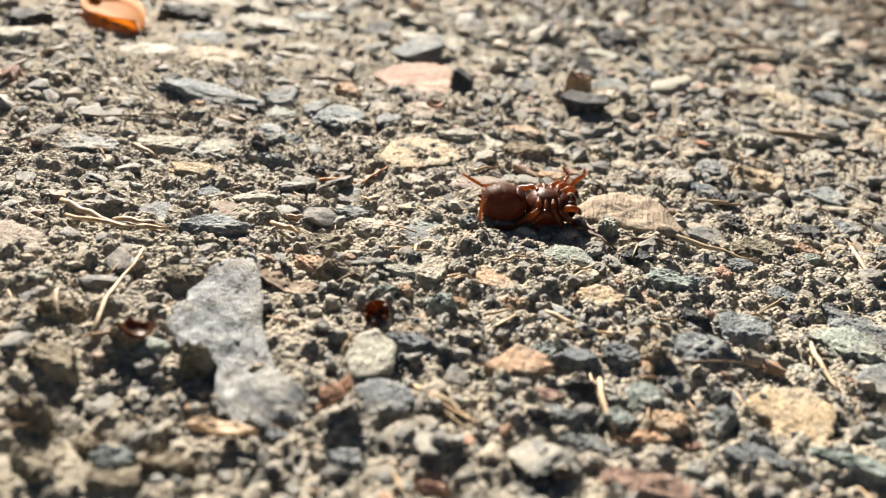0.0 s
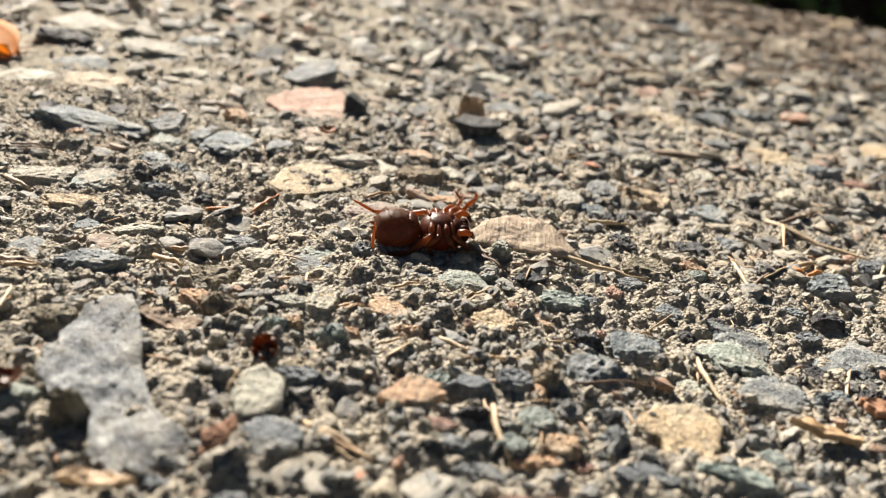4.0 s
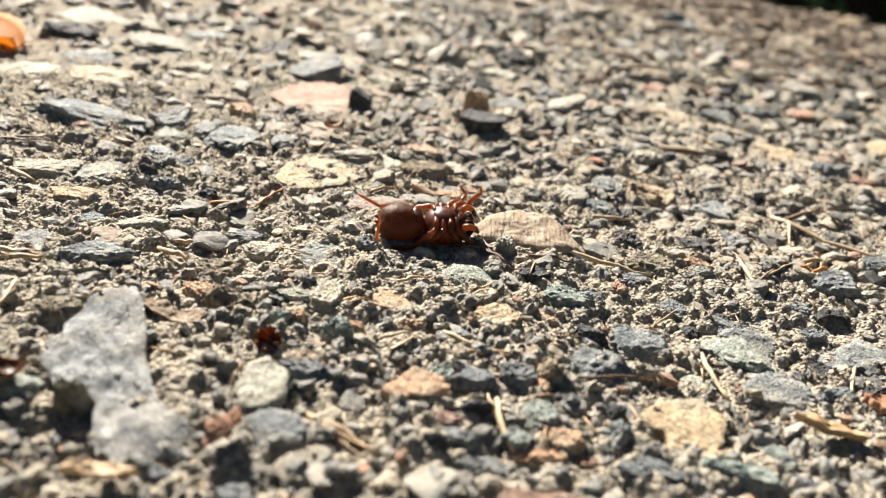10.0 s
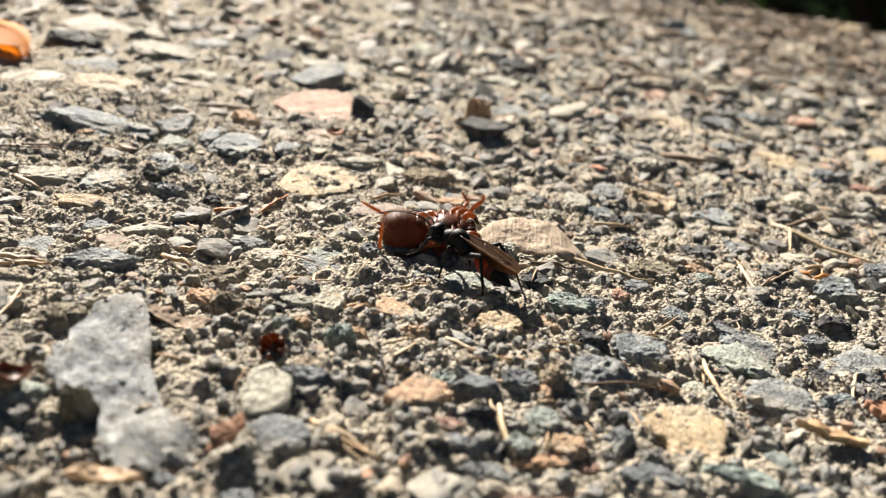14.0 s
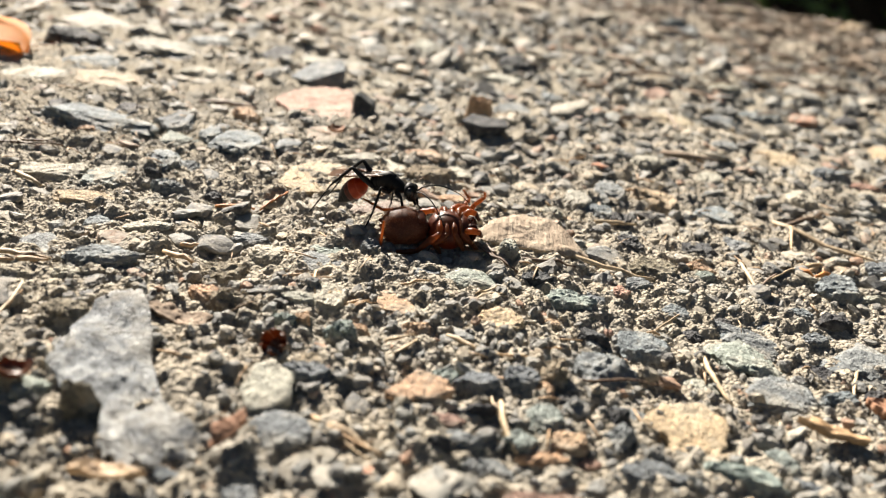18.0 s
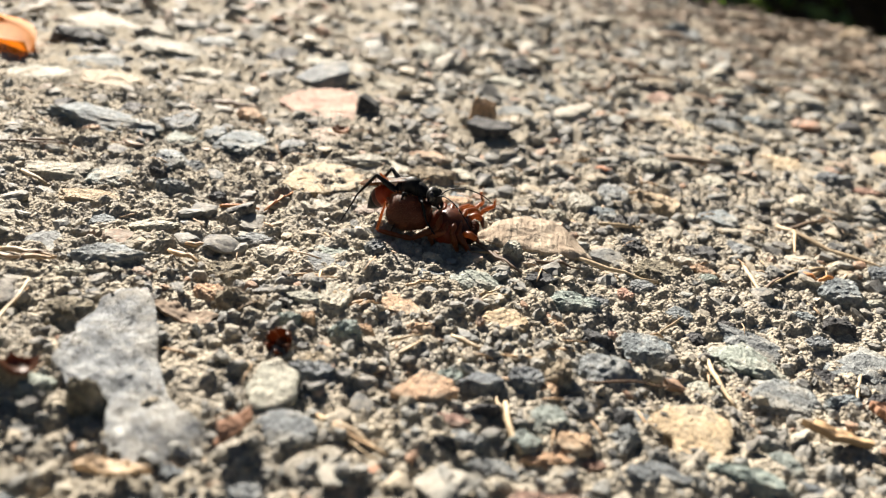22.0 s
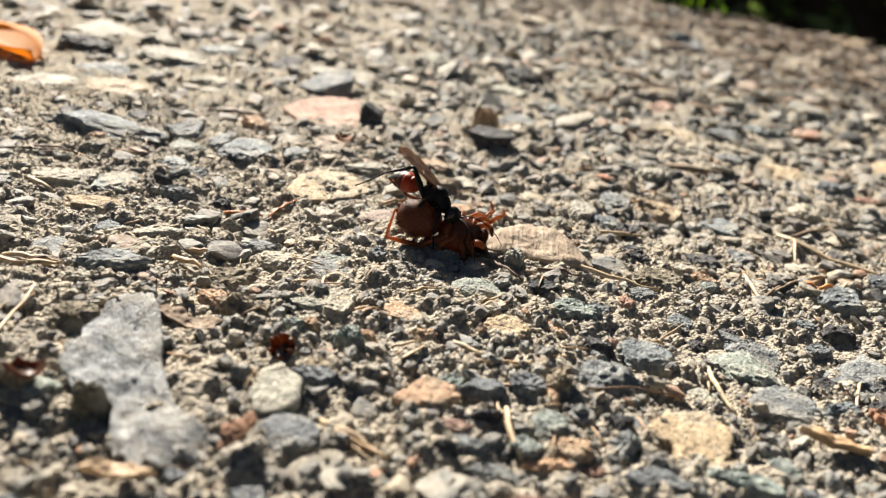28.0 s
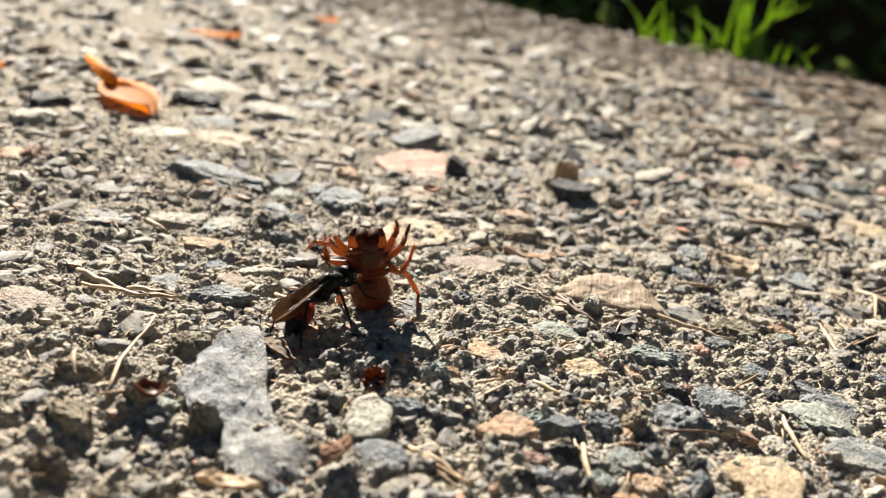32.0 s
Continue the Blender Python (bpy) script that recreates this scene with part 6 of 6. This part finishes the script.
    part("hair", bm, spider_hair, abdomen)
    for ob in sp.children_recursive:          # the front body and the abdomen are both stout
        for p in ob.data.vertices:
            p.co.x, p.co.y = p.co.x * (0.86 if p.co.x > 0 else 0.92), p.co.y * (1.18 if p.co.x > 0 else 1.04)
    return sp, spread


def wing_mesh(points):
    """A thin wing of the given outline with raised veins."""
    bm = bmesh.new()
    pts = curve_points(mm(points + points[:1]), 6)[:-1]
    top = [bm.verts.new(p + Vector((0, 0, 0.02 * MM))) for p in pts]
    low = [bm.verts.new(p - Vector((0, 0, 0.02 * MM))) for p in pts]
    bm.faces.new(top)
    bm.faces.new(list(reversed(low)))
    n = len(pts)
    for i in range(n):
        bm.faces.new((top[i], low[i], low[(i + 1) % n], top[(i + 1) % n]))
    bmesh.ops.triangulate(bm, faces=bm.faces[:])
    return bm


def loft(sections, sides=22):
    """A smooth body through oval rings: x, height of its middle, half width, half height, in millimetres."""
    bm = bmesh.new()
    rings = []
    for x, z, wide, tall in sections:
        rings.append([bm.verts.new(Vector((x, wide * math.cos(a), z + tall * math.sin(a))) * MM) for a in (2 * math.pi * i / sides for i in range(sides))])
    for a, b in zip(rings, rings[1:]):
        for i in range(sides):
            bm.faces.new((a[i], a[(i + 1) % sides], b[(i + 1) % sides], b[i]))
    bm.faces.new(list(reversed(rings[0])))
    bm.faces.new(rings[-1])
    bmesh.ops.recalc_face_normals(bm, faces=bm.faces[:])
    return bm


def between(profile, x0, x1, steps=7, proud=0.0):
    """A stretch of a body's profile, finely divided; proud lifts its rear rim a little over the next piece."""
    p = np.array(profile)[::-1]
    rows = []
    for k, x in enumerate(np.linspace(x0, x1, steps)):
        z, wide, tall = (float(np.interp(x, p[:, 0], p[:, c])) for c in (1, 2, 3))
        lift = 1 + proud * k / (steps - 1)
        rows.append((x, z, wide * lift, tall * lift))
    tip = rows[-1]
    return rows + [(tip[0] - 0.02, tip[1], tip[2] * 0.86, tip[3] * 0.86)]


def smooth_profile(profile, steps=5):
    """The same body with rings between the given ones."""
    a = curve_points([(x, z, w) for x, z, w, h in profile], steps)
    b = curve_points([(x, h, 0) for x, z, w, h in profile], steps)
    return [(p.x, p.y, max(p.z, 0.02), max(q.y, 0.02)) for p, q in zip(a, b)]


def build_wasp():
    """A spider wasp: x to the head, z up; the origin is in the thorax."""
    K = 1.12
    w = new("wasp")
    tagged(w, "black spider wasp with a red banded abdomen and smoky wings", "wasp")

    def sc(p):
        return tuple(K * q for q in p)

    def scs(ps):
        return [sc(p) for p in ps]

    def slim(profile):
        return [(x, z, 0.84 * wide, 0.92 * tall) for x, z, wide, tall in smooth_profile(profile)]

    head = part("head", loft(scs(smooth_profile([(4.25, -0.75, 0.08, 0.1), (4.12, -0.75, 0.62, 0.66), (3.8, -0.68, 1.02, 0.98), (3.4, -0.55, 1.1, 1.04), (3.05, -0.45, 0.9, 0.85), (2.85, -0.4, 0.4, 0.4)]))), wasp_black, w, "black head bent down")
    for s in (-1, 1):
        part("eye", body([(sc((3.62, 0.78 * s, -0.52)), sc((0.44, 0.36, 0.7)), 10)], 16, 12), wasp_eye, head)
        part("jaw", limb(scs([(4.0, 0.4 * s, -1.35), (4.2, 0.3 * s, -1.75), (4.1, 0.05, -1.95)]), [0.2, 0.15, 0.06]), wasp_black, head)
    part("collar", loft(scs(slim([(2.95, -0.42, 0.3, 0.3), (2.6, -0.3, 0.72, 0.62), (2.15, -0.12, 0.95, 0.88), (1.75, 0.0, 1.0, 1.0), (1.65, 0.0, 0.8, 0.8)]))), wasp_black, w)
    part("thorax", loft(scs(slim([(1.85, 0.05, 0.7, 0.75), (1.55, 0.14, 1.04, 1.12), (0.95, 0.24, 1.16, 1.3), (0.3, 0.2, 1.14, 1.24), (-0.15, 0.1, 1.02, 1.08), (-0.3, 0.05, 0.8, 0.8)]))), wasp_black, w)
    part("rear_thorax", loft(scs(slim([(0.0, 0.05, 0.75, 0.8), (-0.3, 0.04, 1.0, 1.06), (-0.75, -0.04, 0.98, 1.02), (-1.15, -0.16, 0.75, 0.8), (-1.42, -0.24, 0.42, 0.46), (-1.6, -0.28, 0.24, 0.26)]))), wasp_black, w)
    waist = Vector(sc((-1.5, 0, -0.27))) * MM
    profile = scs(smooth_profile([(0.0, 0.0, 0.2, 0.2), (-0.4, 0.0, 0.36, 0.36), (-0.95, 0.0, 0.86, 0.86), (-1.6, 0.0, 1.1, 1.14), (-2.4, -0.06, 1.14, 1.2), (-3.1, -0.16, 1.0, 1.06), (-3.8, -0.32, 0.74, 0.78), (-4.4, -0.5, 0.42, 0.44), (-4.9, -0.68, 0.1, 0.1)]))
    rear = part("abdomen", loft(between(profile, 0.0, K * -1.35, 9, 0.02)), wasp_red, w, "orange-red front of the abdomen")
    rear.location = waist
    part("segment", loft(between(profile, K * -1.3, K * -2.25, 7, 0.02)), wasp_red, rear)
    part("segment", loft(between(profile, K * -2.2, K * -2.95, 7, 0.02)), wasp_dusk, rear, "dark red-brown segment")
    part("segment", loft(between(profile, K * -2.9, K * -3.6, 7, 0.03)), wasp_black, rear, "black rear segment")
    part("tip", loft(between(profile, K * -3.55, K * -4.88, 9)), wasp_black, rear, "black pointed tip of the abdomen")
    movers = [(rear, "abdomen", 1)]
    for s in (-1, 1):
        o = Vector((0.9, 0.55 * s, 1.05)) * K * MM
        fw = part("forewing", wing_mesh(scs([(0, 0, 0), (-1.4, 0.45 * s, 0.05), (-3.6, 0.95 * s, 0.05), (-5.9, 1.2 * s, 0.0), (-7.3, 0.8 * s, 0.0), (-7.3, -0.25 * s, -0.02), (-5.2, -1.1 * s, 0.0), (-2.2, -0.65 * s, 0.02)])), smoky_wing, w, "smoky brown folded wing", False)
        fw.location = o
        for path in ([(0, 0, 0.04), (-2.4, 0.4 * s, 0.05), (-6.2, 0.5 * s, 0.04)], [(0, -0.05 * s, 0.04), (-2.6, -0.22 * s, 0.05), (-5.0, -0.3 * s, 0.04)], [(-2.6, 0.4 * s, 0.05), (-3.5, -0.22 * s, 0.04), (-5.1, 0.1 * s, 0.04), (-6.0, 0.5 * s, 0.04)], [(-0.2, 0.05 * s, 0.05), (-3.6, 0.82 * s, 0.06), (-5.9, 0.95 * s, 0.03)]):
            part("vein", limb(scs(path), [0.06, 0.05, 0.035], 5, 0.0), wing_vein, fw)
        o = Vector((0.2, 0.5 * s, 0.9)) * K * MM
        hw = part("hindwing", wing_mesh(scs([(0, 0, 0), (-1.6, 0.35 * s, 0.0), (-3.8, 0.5 * s, 0.0), (-5.0, 0.15 * s, 0.0), (-3.6, -0.4 * s, 0.0), (-1.5, -0.3 * s, 0.0)])), smoky_wing, w, "", False)
        hw.location = o
        movers += [(fw, "wing", s), (hw, "wing", s)]
    shapes = [
        ("front", (2.0, 0.6, -0.7), (3.1, 1.7, -0.9), (3.4, 2.0, -2.9), (4.5, 2.3, -4.3)),
        ("middle", (0.9, 0.75, -0.8), (0.7, 2.0, 0.1), (0.2, 2.7, -2.8), (-0.3, 3.3, -4.4)),
        ("hind", (-0.4, 0.6, -0.7), (-2.9, 1.5, 1.7), (-5.4, 2.2, -0.6), (-7.9, 2.9, -4.0)),
    ]
    g = np.random.default_rng(31)
    for kind, hip, knee, shin, tip in shapes:
        for s in (-1, 1):
            h, k, n, t = (Vector(sc((q[0], q[1] * s, q[2]))) for q in (hip, knee, shin, tip))
            z = Vector((0, 0, 0))
            thick = 1.0 if kind == "hind" else 0.85
            leg = part("leg", limb([z, (k - h) * 0.5, k - h], [0.3 * thick, 0.36 * thick, 0.2 * thick]), wasp_black, w)
            leg.location = h * MM
            part("coxa", limb([z + Vector((0.35, -0.15 * s, 0.45)), Vector((0.1, 0, 0.05))], [0.42, 0.34]), wasp_black, leg)
            part("shin", limb([k - h, (k + n) * 0.5 - h, n - h], [0.19 * thick, 0.18 * thick, 0.13]), wasp_black, leg)
            part("foot", limb([n - h, n.lerp(t, 0.3) - h + Vector((0, 0, -0.08)), n.lerp(t, 0.7) - h + Vector((0, 0, -0.1)), t - h], [0.12, 0.1, 0.09, 0.06], 6), wasp_black, leg)
            bm = bmesh.new()
            for a, b in ((k, n), (n, t)):
                along = (b - a).normalized()
                for q in range(9):
                    p = a.lerp(b, 0.12 + 0.1 * q) - h
                    out = Matrix.Rotation(g.uniform(0, 6.283), 3, along) @ along.orthogonal().normalized()
                    tube(bm, mm([p + out * 0.08, p + out * 0.42 + along * 0.3]), [0.03 * MM, 0.008 * MM], 4)
            part("spines", bm, wasp_black, leg)
            movers.append((leg, kind, s))
    for s in (-1, 1):
        h = Vector(sc((4.1, 0.3 * s, -0.45)))
        an = part("antenna", limb(scs([(0, 0, 0), (1.0, 0.45 * s, 0.4), (2.6, 1.1 * s, 0.15), (4.1, 1.6 * s, -0.8), (5.2, 1.8 * s, -2.0)]), [0.11, 0.085, 0.075, 0.06, 0.04], 6, 0.0), wasp_black, w)
        an.location = h * MM
        movers.append((an, "antenna", s))
    return w, movers


spider, spider_legs = build_spider()
wasp, wasp_limbs = build_wasp()


def stir(kind, s, t):
    """The swing of a wasp's limb at a time, in degrees about its own x, y and z."""
    if t < 10.4:
        return 0.0, 0.0, 0.0
    pace = 1.0 if t < 12.6 else 0.35 if t < 16 else 0.3 if t < 29.5 else 0.9
    side = 0 if s > 0 else math.pi
    if kind == "antenna":
        if t > 30.6 and s > 0:          # one feeler swings up and back
            return 0.0, -128 * min(1.0, (t - 30.6) / 0.7), 20 * min(1.0, (t - 30.6) / 0.7)
        return 8 * math.sin(t * 5.0 + side), 14 * math.sin(t * 3.1 + side * 0.5), 10 * math.sin(t * 2.3)
    shift = {"front": 0.0, "middle": math.pi, "hind": 0.5}[kind]
    lift = {"front": -6, "middle": 4, "hind": 0}[kind] if 16 < t < 29.5 else 0
    swing = math.sin(t * 21.0 * (1 if pace > 0.8 else 0.25) + side + shift)
    return 5 * pace * math.cos(t * 9.0 + side), lift + 6 * pace * swing, 20 * pace * swing


# the wings' rise off the back, their spread and their slant to the side; and the bend of the abdomen, in degrees
WINGS = [(0, 3, 3, 8), (12.4, 3, 3, 8), (13.0, 4, 5, 20), (13.5, 4, 7, 24), (14.1, 4, 6, 22), (14.5, 6, 4, 12), (16.5, 0, 4, 8), (17, -8, 4, 8), (17.5, 4, 5, 8), (18, -8, 3, 8), (18.5, -6, 3, 8),
         (19.0, 13, 3, 8), (19.5, 6, 3, 8), (20, 9, 3, 8), (20.5, -2, 3, 8), (21.1, 2, 4, 8), (21.5, 20, 16, 8), (22, -8, 5, 8), (23, -11, 3, 8), (23.5, 9, 5, 8), (24.5, -4, 4, 8), (25.1, -4, 4, 8),
         (25.5, 0, 4, 8), (27.5, 6, 3, 2), (28.5, 12, 3, 2), (29.3, 14, 3, 2), (29.6, 2, 4, 8), (30.2, 4, 3, 8), (30.7, 4, 3, 10), (31, 3, 4, 28), (32, 3, 5, 32)]
DROOP = [(0, -4), (11.8, -5), (12.4, 6), (13.5, 9), (14.1, 8), (14.5, -16), (16.5, -10), (17.5, -26), (19, -30), (20, -28), (21.5, -10), (22, -24), (24, -28), (25.5, -12), (29.3, -8), (30.2, -4), (32, -6)]


def motions():
    walk(spider, [
        (0, pose(-0.0033, 0.0909, 0.0032, 16, -0, 11)),
        (18.5, pose(-0.0033, 0.0909, 0.0032, 16, -0, 11)),
        (19, pose(-0.0037, 0.0912, 0.0030, 16, 5, 17)),
        (20, pose(-0.0040, 0.0916, 0.0032, 16, 6, 8)),
        (20.5, pose(-0.0041, 0.0931, 0.0033, 24, 12, 4)),
        (21.5, pose(-0.0035, 0.0930, 0.0038, 20, 15, -5)),
        (22, pose(-0.0037, 0.0925, 0.0037, 20, 11, -3)),
        (22.5, pose(-0.0038, 0.0928, 0.0036, 23, 7, -1)),
        (23, pose(-0.0035, 0.0930, 0.0033, 24, 3, 1)),
        (24, pose(-0.0034, 0.0923, 0.0038, 24, 7, -2)),
        (25.5, pose(-0.0036, 0.0928, 0.0039, 20, 11, -3)),
        (27.5, pose(-0.0037, 0.0945, 0.0036, 20, 14, -5)),
        (28, pose(-0.0028, 0.0926, 0.0038, 20, 12, -5)),
        (29.3, pose(-0.0025, 0.0952, 0.0036, 22, 15, -6)),
        (29.6, pose(-0.0046, 0.0959, 0.0039, 29, -14, 8)),
        (29.8, pose(-0.0048, 0.0939, 0.0039, 28, -18, 10)),
        (30, pose(-0.0055, 0.0942, 0.0038, 33, -25, 17)),
        (30.2, pose(-0.0072, 0.0949, 0.0050, 38, -49, 39)),
        (30.4, pose(-0.0126, 0.0967, 0.0062, 27, -70, 101)),
        (30.6, pose(-0.0146, 0.0971, 0.0059, -24, -72, 144)),
        (30.8, pose(-0.0158, 0.0950, 0.0059, -102, -79, -149)),
        (31, pose(-0.0201, 0.0948, 0.0055, -94, -51, -160)),
        (31.2, pose(-0.0192, 0.0906, 0.0057, -141, -70, -118)),
        (31.4, pose(-0.0185, 0.0897, 0.0058, 176, -71, -79)),
        (31.6, pose(-0.0194, 0.0875, 0.0057, -155, -73, -105)),
        (31.8, pose(-0.0212, 0.0870, 0.0057, -148, -78, -113)),
        (32, pose(-0.0210, 0.0813, 0.0057, -155, -76, -103)),
    ])
    walk(wasp, [
        (0, pose(0.1750, 0.1900, 0.0049, 0, 0, 190)),
        (10.0, pose(0.1250, 0.1780, 0.0049, 0, 0, 190)),
        (10.6, pose(0.0759, 0.1566, 0.0048, 0, 0, 185)),
        (10.8, pose(0.0602, 0.1494, 0.0048, 0, -2, 212)),
        (11, pose(0.0466, 0.1376, 0.0048, 0, -5, 217)),
        (11.2, pose(0.0423, 0.1220, 0.0048, 0, 7, 247)),
        (11.4, pose(0.0379, 0.1150, 0.0048, 0, 4, 228)),
        (11.5, pose(0.0323, 0.1082, 0.0048, 0, 3, 222)),
        (11.6, pose(0.0295, 0.1037, 0.0047, 0, -3, 219)),
        (11.7, pose(0.0240, 0.1030, 0.0051, 0, -6, 202)),
        (11.8, pose(0.0172, 0.1052, 0.0059, 0, 2, 142)),
        (11.9, pose(0.0178, 0.1046, 0.0059, 0, 3, 139)),
        (12, pose(0.0220, 0.1027, 0.0050, 0, -1, 242)),
        (12.2, pose(0.0172, 0.0902, 0.0049, 0, -8, 221)),
        (12.4, pose(0.0087, 0.0904, 0.0049, 0, -12, 205)),
        (12.5, pose(0.0057, 0.0904, 0.0053, 0, -7, 166)),
        (12.8, pose(0.0053, 0.0867, 0.0053, 0, -10, 158)),
        (13, pose(0.0047, 0.0848, 0.0055, 0, -12, 162)),
        (13.2, pose(0.0038, 0.0827, 0.0049, 0, -6, 164)),
        (13.5, pose(0.0025, 0.0819, 0.0046, 0, -11, 144)),
        (13.8, pose(0.0014, 0.0833, 0.0046, 0, -11, 143)),
        (14, pose(0.0012, 0.0836, 0.0053, 0, -16, 146)),
        (14.2, pose(0.0011, 0.0838, 0.0064, 0, -24, 145)),
        (14.5, pose(0.0043, 0.0865, 0.0064, 0, -20, 165)),
        (15.5, pose(-0.0008, 0.0966, 0.0075, 0, -2, 266)),
        (16.5, pose(-0.0044, 0.0986, 0.0065, 0, 5, -48)),
        (16.7, pose(-0.0088, 0.0972, 0.0065, 0, -4, -40)),
        (17, pose(-0.0086, 0.0958, 0.0064, 0, -10, -26)),
        (17.3, pose(-0.0103, 0.0939, 0.0061, 0, -20, -27)),
        (17.6, pose(-0.0127, 0.0949, 0.0061, 0, -11, -25)),
        (18, pose(-0.0101, 0.0949, 0.0067, 0, -5, -16)),
        (18.5, pose(-0.0089, 0.0941, 0.0068, 0, -2, -0)),
        (19, pose(-0.0074, 0.0932, 0.0070, 0, -1, -4)),
        (19.5, pose(-0.0061, 0.0934, 0.0072, 0, 6, -6)),
        (20, pose(-0.0055, 0.0939, 0.0071, 0, 1, -14)),
        (20.5, pose(-0.0057, 0.0941, 0.0072, 0, 12, -10)),
        (21, pose(-0.0052, 0.0937, 0.0075, 0, 7, -2)),
        (21.5, pose(-0.0051, 0.0952, 0.0076, 0, 16, -13)),
        (22, pose(-0.0074, 0.0942, 0.0067, 0, -12, -27)),
        (22.5, pose(-0.0107, 0.0982, 0.0064, 0, -6, -28)),
        (23, pose(-0.0090, 0.0969, 0.0066, 0, -3, -10)),
        (23.5, pose(-0.0094, 0.0967, 0.0067, 0, -6, -23)),
        (24, pose(-0.0092, 0.0972, 0.0070, 0, -13, -44)),
        (24.5, pose(-0.0093, 0.0970, 0.0069, 0, -11, -43)),
        (25, pose(-0.0074, 0.0953, 0.0072, 0, -14, -48)),
        (25.5, pose(-0.0062, 0.0947, 0.0073, 0, 4, -21)),
        (26.5, pose(-0.0058, 0.0946, 0.0074, 0, 3, -30)),
        (27.5, pose(-0.0056, 0.0946, 0.0075, -8, 2, -36)),
        (28, pose(-0.0046, 0.0944, 0.0073, -14, 14, -36)),
        (28.5, pose(-0.0047, 0.0954, 0.0073, -14, 8, -42)),
        (29, pose(-0.0045, 0.0961, 0.0071, -14, 13, -36)),
        (29.3, pose(-0.0038, 0.0947, 0.0074, -14, 16, -30)),
        (29.6, pose(-0.0077, 0.0977, 0.0067, 0, 4, 7)),
        (29.8, pose(-0.0091, 0.0970, 0.0064, 0, 3, -12)),
        (30, pose(-0.0102, 0.0973, 0.0063, 0, 5, 1)),
        (30.2, pose(-0.0131, 0.0955, 0.0059, 0, -3, 7)),
        (30.4, pose(-0.0198, 0.0940, 0.0054, 0, -12, 16)),
        (30.6, pose(-0.0215, 0.0928, 0.0055, 0, -16, 20)),
        (30.8, pose(-0.0214, 0.0901, 0.0051, 0, -21, 25)),
        (31, pose(-0.0219, 0.0905, 0.0049, 0, -16, 57)),
        (31.2, pose(-0.0227, 0.0849, 0.0048, 0, -22, 48)),
        (31.4, pose(-0.0235, 0.0823, 0.0051, 0, -23, 33)),
        (31.6, pose(-0.0233, 0.0836, 0.0047, 0, -18, 60)),
        (31.8, pose(-0.0238, 0.0803, 0.0048, 0, -23, 67)),
        (32, pose(-0.0248, 0.0753, 0.0048, 0, -24, 63)),
    ])
    for leg, hip, (rx, ry, rz) in spider_legs:
        rows = []
        for t, f in ((0, 0), (19, 0), (20.5, 0.12), (22, 0.05), (25.5, 0.12), (29.3, 0.1), (29.8, 0.15), (30.4, 0.3), (31.0, 0.5), (31.4, 0.65), (32, 0.75)):
            rows.append((t, Matrix.Translation(hip) @ pose(0, 0, 0, rx * f, ry * f, rz * f) @ Matrix.Translation(-hip)))
        walk(leg, rows)
    times = [0.0, 10.4] + [10.5 + 0.1 * k for k in range(21)] + [12.8 + 0.4 * k for k in range(42)] + [29.6 + 0.1 * k for k in range(25)]
    for limb_part, kind, s in wasp_limbs:
        at = Matrix.Translation(limb_part.location)
        if kind == "wing":
            walk(limb_part, [(t, at @ pose(0, 0, 0, roll * s, pitch, spread * s)) for t, pitch, spread, roll in WINGS])
            continue
        if kind == "abdomen":
            walk(limb_part, [(t, at @ pose(0, 0, 0, 0, droop, 0)) for t, droop in DROOP])
            continue
        rows = []
        for t in times:
            rx, ry, rz = stir(kind, s, t)
            rows.append((t, at @ pose(0, 0, 0, rx, ry, rz)))
        walk(limb_part, rows)


motions()
